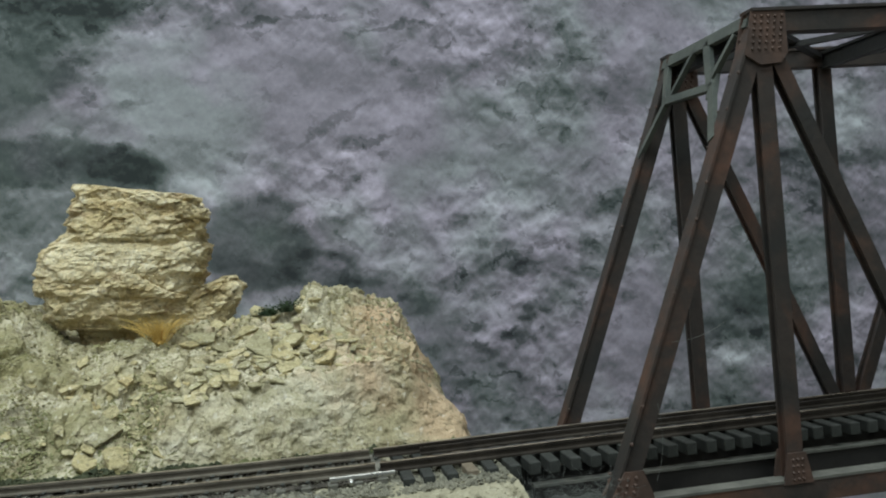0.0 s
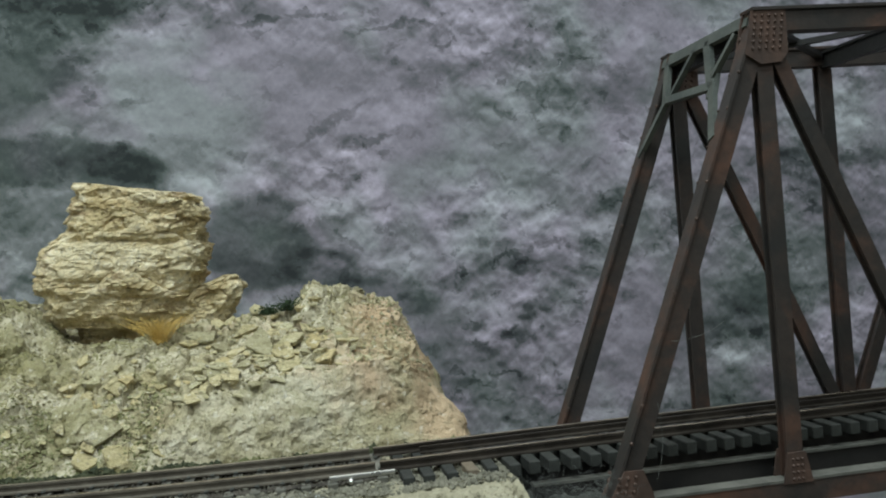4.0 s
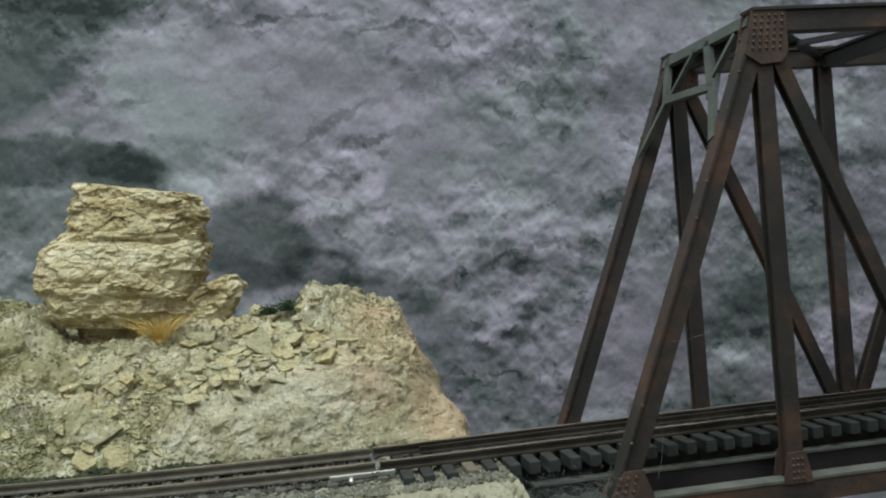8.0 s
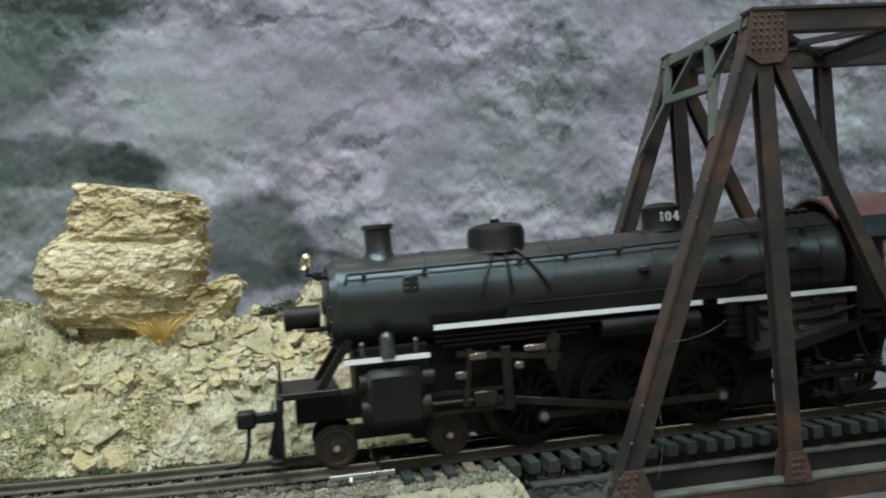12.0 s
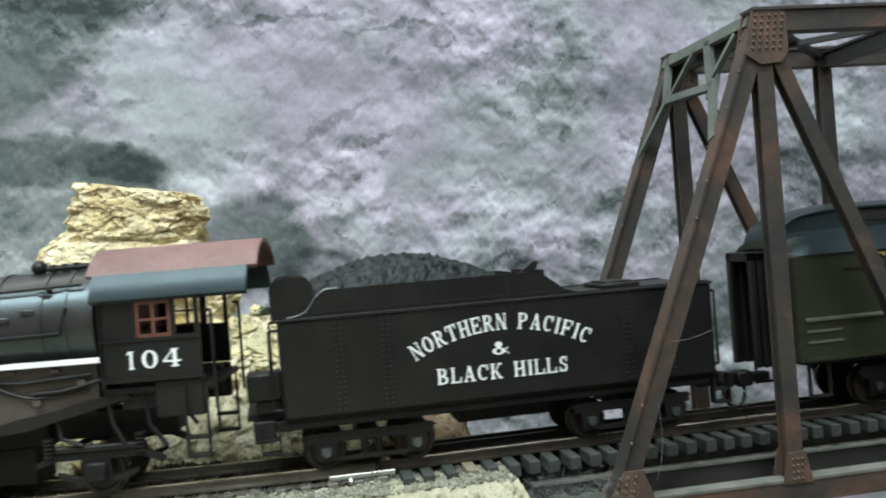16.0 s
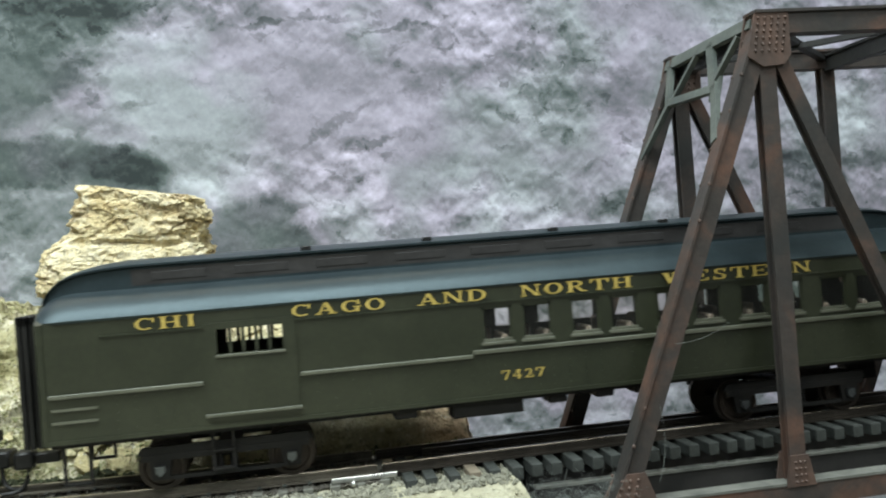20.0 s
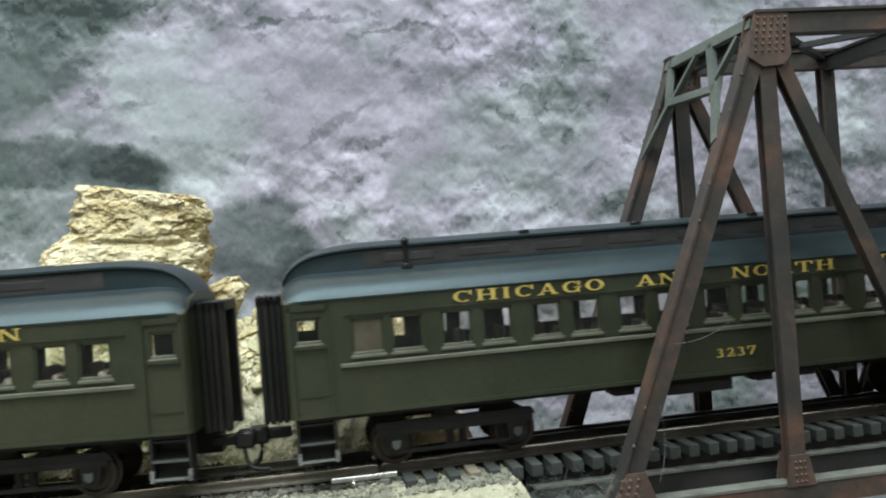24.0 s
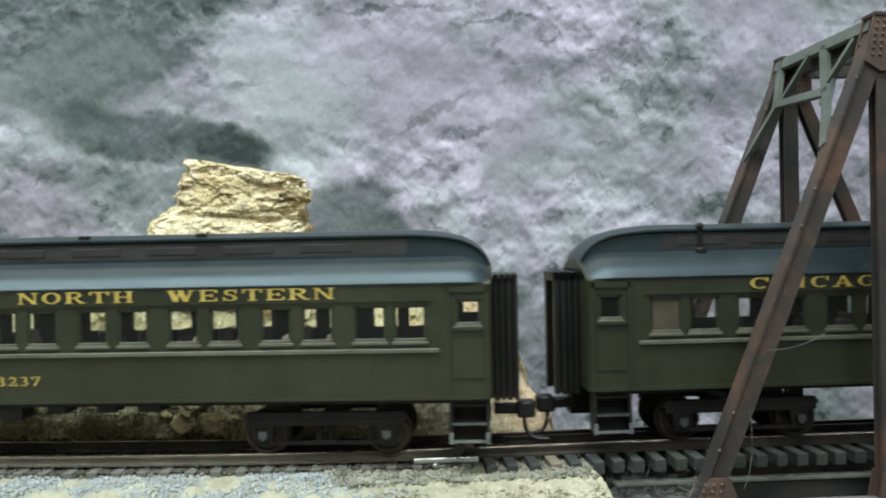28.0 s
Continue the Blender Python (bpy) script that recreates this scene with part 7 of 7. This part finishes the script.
            ball(bm, (x, s * 12.6, 31), 0.9, 8)
        part("lubricator", bm, FRAME_SILVER, root, "dull grey metal lubricator")
        bm = bmesh.new()
        box(bm, 18, 22, s * 11.6, s * 12.4, 43.5, 48.0, 0.3)
        for k in range(3):
            for j in range(2):
                ball(bm, (19 + j * 2.2, s * 12.5, 44.5 + 1.4 * k), 0.5, 6)
        part("inspection_plate", bm, BOILER, root)
        # cylinder block with saddle, steam chest and front boiler brace
        bm = bmesh.new()
        rod(bm, (5.8, s * 13.6, 14.2), (22.2, s * 13.6, 14.2), 3.7, 20)
        box(bm, 5.0, 21.6, s * 8.0, s * 17.5, 9.6, 25.0, 2.2)
        rod(bm, (4.6, s * 13.6, 14.2), (5.9, s * 13.6, 14.2), 3.4, 16)
        rod(bm, (4.4, s * 14.2, 21.4), (23.6, s * 14.2, 21.4), 2.5, 16)
        part("cylinder", bm, BLACK, root)
        bm = bmesh.new()
        beam(bm, (-5.5, s * 9.5, 20.3), (3.0, s * 9.5, 32.5), (0, 1, 0), 2.4, 2.0)
        part("front_brace", bm, BLACK, root)
        # crosshead guides, valve gear frame
        bm = bmesh.new()
        box(bm, 22.2, 43, s * 12.8, s * 14.6, 16.2, 17.1)
        box(bm, 22.2, 43, s * 12.8, s * 14.6, 11.2, 12.1)
        box(bm, 42, 44.5, s * 10, s * 15.4, 10.6, 27.5, 0.3)
        part("crosshead_guide", bm, UNDER, root, smooth=0)
        bm = bmesh.new()
        beam(bm, (30, s * 14.8, 26.6), (58, s * 14.8, 23.5), (0, 1, 0), 0.9, 1.5)
        beam(bm, (52, s * 14.6, 24.0), (57.5, s * 14.6, 29.5), (0, 1, 0), 0.9, 2.2)
        beam(bm, (55.2, s * 14.9, 20.0), (57.0, s * 14.9, 28.5), (0, 1, 0), 0.9, 2.4)
        beam(bm, (33.5, s * 14.9, 27.0), (31.6, s * 14.9, 13.5), (0, 1, 0), 0.8, 1.3)
        for x, z in ((33.5, 26.8), (31.6, 13.8), (56, 26.5), (54.5, 22.5), (38.8, 25.8)):
            rod(bm, (x, s * 14.2, z), (x, s * 15.8, z), 1.1, 10)
        part("valve_gear", bm, ROD, root)
        for x, z, w, h in ((35.5, 25.6, 5.0, 2.0), (51, 26.4, 6.0, 1.8), (46.5, 22.2, 2.4, 2.0), (30.8, 21.0, 3.0, 2.2)):
            bm = bmesh.new()
            box(bm, x - w / 2, x + w / 2, s * 15.0, s * 15.9, z - h / 2, z + h / 2, 0.4)
            rod(bm, (x, s * 15.0, z), (x, s * 16.4, z), 0.7, 8)
            part("gear_link", bm, LINKM, root, "worn brown steel valve link")
        # firebox side sheet, ash pan, sloping rear frame
        bm = bmesh.new()
        plate(bm, [(114, 33.6), (144, 33.6), (144, 23.5), (138, 22.5), (124, 20.6), (115, 18.5), (111, 22)], s * 12.2, s * 13.4)
        part("firebox_side", bm, FIREBOX, root, "brown-black firebox side", smooth=0)
        bm = bmesh.new()
        plate(bm, [(112, 16.4), (113, 18.2), (124, 20.4), (150, 25.6), (152, 24.0), (140, 21.0), (126, 17.6)], s * 13.0, s * 14.4)
        part("rear_frame", bm, UNDER, root, smooth=0)
        bm = bmesh.new()
        pipe(bm, [(114 + 28 * k / 15, s * 14.2, 32 - 8 * math.sin(min(1, k / 15 * 1.6) * 1.57) + 2.5 * k / 15) for k in range(16)], 0.4)
        part("injector_pipe", bm, BLACK, root)
        for pts in (((116, 14.0, 30), (126, 14.4, 29.4), (143, 14.4, 30.4)), ((128, 14.2, 26.5), (136, 14.6, 26.8), (146, 14.6, 29)), ((146, 13.5, 25), (147, 14.0, 18), (150, 14.0, 12)), ((155, 13.5, 25), (156, 14, 17), (160, 14, 11.5)), ((133, 12.8, 20), (134, 13.4, 15), (139, 13.4, 13))):
            bm = bmesh.new()
            pipe(bm, [(p[0], s * p[1], p[2]) for p in pts], 0.55)
            part("feed_pipe", bm, UNDER, root)
        for x, z, h in ((118, 25, 2.4), (129, 23.5, 1.8), (140, 27.5, 2.0), (123, 31.5, 1.2), (134, 31.2, 1.2)):
            bm = bmesh.new()
            box(bm, x - 1.1, x + 1.1, s * 13.2, s * 14.4, z, z + h, 0.2)
            part("washout_plug", bm, FIREBOX, root)
        for x, z in ((128, 46.5), (132, 50.0), (122, 45.0), (108, 45.5), (84, 44.5)):
            bm = bmesh.new()
            yy = math.sqrt(max(0.0, 14.2 ** 2 - (z - 41.8) ** 2))
            box(bm, x - 1.6, x + 1.6, s * (yy - 1), s * (yy + 0.5), z - 0.7, z + 0.7, 0.2)
            part("boiler_fitting", bm, BOILER, root)
        # trailing truck frame with springs
        bm = bmesh.new()
        plate(bm, [(127, 9.2), (131, 11.0), (154, 11.2), (159, 8.6), (158, 7.4), (153, 9.4), (132, 9.3), (127, 7.8)], s * 11.6, s * 12.8)
        plate(bm, [(132, 5.6), (136, 3.6), (148, 3.6), (152, 5.6), (152, 6.6), (147, 5.0), (137, 5.0), (132, 6.6)], s * 11.6, s * 12.8)
        plate(bm, [(138.4, 3.6), (145.6, 3.6), (145.0, 10.6), (139.0, 10.6)], s * 11.7, s * 12.7)
        box(bm, 132, 152, s * 11.0, s * 13.4, 11.2, 12.8, 0.3)
        part("trailing_frame", bm, UNDER, root, smooth=0)
        bm = bmesh.new()
        for x in (130.5, 153):
            for k in range(5):
                rod(bm, (x, s * 12.6, 10.5 + k * 1.0), (x, s * 12.6, 11.1 + k * 1.0), 1.4, 10)
        part("frame_spring", bm, UNDER, root)
        bm = bmesh.new()
        box(bm, 139.6, 144.4, s * 12.6, s * 14.4, 4.0, 8.6, 0.4)
        part("journal_box", bm, UNDER, root)
        # side rod and main rod
        y = s * 12.3
        bm = bmesh.new()
        box(bm, DRIVERS[0] - DRIVERS[1], DRIVERS[2] - DRIVERS[1], y - 0.5, y + 0.5, -0.9, 0.9, 0.1)
        for x in DRIVERS:
            rod(bm, (x - DRIVERS[1], y - 0.8, 0), (x - DRIVERS[1], y + 0.8, 0), 1.9, 14)
        RODS[("side", s)] = part("side_rod", bm, ROD, root, "oily steel coupling rod")
        bm = bmesh.new()
        box(bm, -42, 0, y + s * 1.1 - 0.5, y + s * 1.1 + 0.5, -1.0, 1.0, 0.1)
        rod(bm, (0, y + s * 0.4, 0), (0, y + s * 2.0, 0), 2.1, 14)
        rod(bm, (-42, y + s * 0.4, 0), (-42, y + s * 2.0, 0), 1.5, 12)
        RODS[("main", s)] = part("main_rod", bm, ROD, root, "oily steel driving rod")
        bm = bmesh.new()
        box(bm, -3.2, 3.2, s * 12.4, s * 15.0, -2.2, 2.2, 0.4)
        rod(bm, (-14, s * 13.6, 0), (-3, s * 13.6, 0), 0.7, 8)
        RODS[("cross", s)] = part("crosshead", bm, ROD, root, "steel crosshead with piston rod")
    # frame, saddle, pilot
    bm = bmesh.new()
    box(bm, 22, 128, -6, 6, 12, 29, 0.4)
    box(bm, 36, 124, -5.5, 5.5, 2.6, 12.2, 0.4)
    box(bm, 4, 24, -9, 9, 16, 30, 0.6)
    box(bm, 110, 160, -4, 4, 13, 20, 0.4)
    box(bm, 18, 40, -5.5, 5.5, 4.0, 16, 0.4)
    box(bm, 112, 143, -12.3, 12.3, 20, 36, 0.4)
    box(bm, -12, 6, -4, 4, 11, 18, 0.4)
    part("frame", bm, UNDER, root, smooth=0)
    bm = bmesh.new()
    box(bm, -16.5, -0.5, -13, 13, 18.8, 20.6, 0.3)
    box(bm, -17, -15, -14.5, 14.5, 15.6, 20.0, 0.4)
    part("pilot_deck", bm, BLACK, root, smooth=0)
    bm = bmesh.new()
    box(bm, -19.2, -15.5, -11.5, 11.5, 2.4, 3.8, 0.2)
    pilot = part("pilot", bm, BLACK, root, smooth=0)
    for k in range(9):
        bm = bmesh.new()
        y = -12 + 3 * k
        beam(bm, (-16, y, 15.6), (-19.5 + abs(y) * 0.28, y * 0.9, 3.2), (0, 1, 0), 1.2, 1.2)
        part("pilot_bar", bm, BLACK, pilot, smooth=0)
    bm = bmesh.new()
    for s in (-1, 1):
        rod(bm, (-15.5, s * 12, 20.5), (-15.5, s * 12, 26.0), 0.4, 6)
        rod(bm, (-15.5, s * 12, 26.0), (-15.5, s * 8.5, 26.0), 0.4, 6)
        rod(bm, (-15.5, s * 8.5, 20.5), (-15.5, s * 8.5, 26.0), 0.4, 6)
    rod(bm, (-18, -12.5, 15.5), (-18, 12.5, 15.5), 0.4, 6)
    part("uncoupling_bar", bm, BLACK, root)
    coupler(root, -16.5, -1, 13.2)
    # cab
    for s in (-1, 1):
        bm = bmesh.new()
        y0, y1 = s * 14.8, s * 15.8
        for b in ((143.6, 152.6, 28.0, 48.6), (161.2, 162.2, 28.0, 48.6), (152.6, 161.2, 28.0, 38.4), (152.6, 161.2, 47.2, 48.6), (162.2, 168, 28.0, 38.6), (166.9, 168, 38.6, 48.6)):
            box(bm, b[0], b[1], y0, y1, b[2], b[3])
        bmesh.ops.remove_doubles(bm, verts=bm.verts, dist=0.001)
        part("cab_side", bm, BLACK, root, smooth=0)
        bm = bmesh.new()
        box(bm, 143.6, 168, s * 15.75, s * 16.2, 27.8, 28.8)
        box(bm, 143.6, 168, s * 15.75, s * 16.1, 37.6, 38.3)
        for k in range(14):
            ball(bm, (145 + 1.7 * k, s * 15.8, 47.9), 0.28, 6)
        part("cab_beading", bm, BLACK, root, smooth=0)
        bm = bmesh.new()
        for x0, x1 in ((152.6, 153.5), (156.5, 157.3), (160.4, 161.2)):
            for z0, z1 in ((38.4, 39.2), (39.2, 42.4), (42.4, 43.0), (43.0, 46.4), (46.4, 47.2)):
                box(bm, x0, x1, s * 15.0, s * 15.5, z0, z1)
        for x0, x1 in ((153.5, 156.5), (157.3, 160.4)):
            for z0, z1 in ((38.4, 39.2), (42.4, 43.0), (46.4, 47.2)):
                box(bm, x0, x1, s * 15.0, s * 15.5, z0, z1)
        bmesh.ops.remove_doubles(bm, verts=bm.verts, dist=0.001)
        part("cab_window", bm, CABRED, root, "oxide red window sash", smooth=0)
        bm = bmesh.new()
        rod(bm, (171, s * 15.6, 20), (171, s * 15.6, 44), 0.4, 6)
        rod(bm, (171, s * 15.6, 44), (169.5, s * 15.6, 44), 0.4, 6)
        box(bm, 156, 168, s * 12, s * 15.4, 18.6, 27.8, 0.4)
        box(bm, 163, 169, s * 14.5, s * 17, 8.5, 9.3)
        box(bm, 163, 169, s * 14.5, s * 17, 13.0, 13.8)
        for x in (163, 168.4):
            box(bm, x, x + 0.6, s * 15.8, s * 16.4, 8.5, 26)
        box(bm, 147, 167, s * 7, s * 13.5, 20.5, 27.8, 0.5)
        part("cab_steps", bm, UNDER, root, smooth=0)
    lettering("lettering", "104", WHITE, root, 149.4, -15.85, 30.9, 4.4, 14.6, label="white cab number")
    bm = bmesh.new()
    box(bm, 143.4, 144.6, -15.8, 15.8, 26.4, 50.5)
    box(bm, 143.4, 145, -10, 10, 50, 56)
    part("cab_front", bm, BLACK, root, smooth=0)
    bm = bmesh.new()
    box(bm, 145, 151, -9, 9, 26, 46, 0.5)
    for k in range(6):
        rod(bm, (151, -6 + 2.4 * k, 40), (153, -6 + 2.4 * k, 40), 0.7, 8)
    part("backhead", bm, CABRED, root, "oxide red backhead with valves")
    bm = bmesh.new()
    box(bm, 143.6, 170, -14.8, 14.8, 25.0, 26.4)
    part("cab_floor", bm, UNDER, root, smooth=0)
    lower, upper = [], []
    for y, z in ((17.0, 48.0), (16.6, 49.8), (15.4, 52.0), (13.6, 54.2)):
        lower.append((y, z))
    for y, z in ((13.6, 54.2), (11.0, 56.8), (8.0, 58.8), (4.0, 60.2), (0, 60.7)):
        upper.append((y, z))

    def shell(pts, x0, x1, thick):
        bm = bmesh.new()
        out = pts
        inner = [(y * (1 - thick / 14), z - thick) for y, z in pts[::-1]]
        loft(bm, [[(x, y, z) for y, z in out + inner] for x in (x0, x1)])
        return bm
    for s in (-1, 1):
        part("roof_side", shell([(s * y, z) for y, z in lower], 142.2, 180.3, 0.8), ROOF, root, "blue-grey lower roof")
    part("cab_roof", shell(upper + [(-y, z) for y, z in upper[-2::-1]], 140.8, 182.6, 0.9), CABROOF, root, "oxide red cab roof")
    for x in (-2.4, 27.4):
        wheelset(root, x, 5.0, "pilot_wheelset")
    bm = bmesh.new()
    box(bm, -4, 29, -5, 5, 5.5, 8.0, 0.4)
    part("pilot_truck", bm, UNDER, root, smooth=0)
    wheelset(root, 142, 5.6, "trailing_wheelset")
    for x in DRIVERS:
        driver(root, x, DRIVER_R)
    # the cab stands behind the rear boards
    for c in root.children:
        if c.name.startswith(("cab_", "roof_side", "backhead")) or c.get("label") == "white cab number":
            c.location.x += 2.2 * MM
    settle(root, LOCO_MID)
    return root


# ---- build ----
room()
backdrop()
layout_base()
hill()
roadbed()
abutment()
bridge()
boulder()
stones()
scatter()
plants()
engine = locomotive()
coal_car = tender()
baggage = combine_car()
coach_one = coach()


def copy_car(src):
    """A second coach, with its own wheelsets to turn."""
    twin = copy_thing(src, pose(0, 0, 0))
    old = [w for w in WHEELS if w[1] is src]
    twins = [c for c in twin.children if c.name.startswith("wheelset")]
    for c in twins:
        x = c.location.x / MM
        near = min(old, key=lambda w: abs(w[0].location.x / MM - x))
        WHEELS.append((c, twin, near[2], near[3]))
    return twin


coach_two = copy_car(coach_one)
ballast()
fibres()
track()


# ---- what moves ----
# Seconds and the place of the locomotive's front along the line, in millimetres.
RUN = ((0.0, 600.0), (8.5, 187.0), (9.5, 138.8), (11.0, 61.8), (12.0, 9.6), (15.0, -140.6), (17.0, -240.2), (18.0, -288.0), (20.0, -388.4), (21.0, -438.4), (23.5, -565.2), (24.0, -590.3), (25.0, -643.0), (26.0, -697.0), (27.0, -747.8), (28.0, -800.0))


def front_at(t):
    return float(np.interp(t, [r[0] for r in RUN], [r[1] for r in RUN]))


def body_pose(front, first, second, origin):
    """The pose of a vehicle whose bogie centres and origin lie that far behind the front."""
    xa, xb = front + first, front + second
    ya, yb = line_y(xa), line_y(xb)
    turn = math.degrees(math.atan2(yb - ya, xb - xa))
    k = (origin - first) / (second - first)
    return pose((front + origin) * MM, (ya + (yb - ya) * k) * MM, 0, 0, 0, turn)


def motions():
    steps = [0.25 * i for i in range(113)]
    cars = ((engine, 12.0, 102.0, LOCO_MID, 0.0), (coal_car, 22.0, 96.0, TENDER_L / 2, 184.8), (baggage, 42.3, CAR_L - 43.8, CAR_L / 2, 325.4), (coach_one, 42.3, CAR_L - 43.8, CAR_L / 2, 586.0), (coach_two, 42.3, CAR_L - 43.8, CAR_L / 2, 850.5))
    mids = {}
    for ob, a, b, mid, start in cars:
        mids[ob] = mid
        walk(ob, [(t, body_pose(front_at(t) + start, a, b, mid)) for t in steps])
    fine = [0.1 * i for i in range(281)]
    for wheel, root, x, r in WHEELS:
        walk(wheel, [(t, pose((x - mids[root]) * MM, 0, r * MM, 0, math.degrees(front_at(t) / r), 0)) for t in fine])
    for s in (-1, 1):
        side, main, cross = [], [], []
        for t in fine:
            a = front_at(t) / DRIVER_R
            px, pz = DRIVERS[1] + 5.0 * math.cos(a), DRIVER_R - 5.0 * math.sin(a)
            side.append((t, pose((px - LOCO_MID) * MM, 0, pz * MM)))
            dz = 14.2 - pz
            tilt = math.asin(dz / 42.0)
            main.append((t, pose((px - LOCO_MID) * MM, 0, pz * MM, 0, math.degrees(tilt), 0)))
            cross.append((t, pose((px - 42.0 * math.cos(tilt) - LOCO_MID) * MM, 0, 14.2 * MM)))
        walk(RODS[("side", s)], side)
        walk(RODS[("main", s)], main)
        walk(RODS[("cross", s)], cross)


motions()
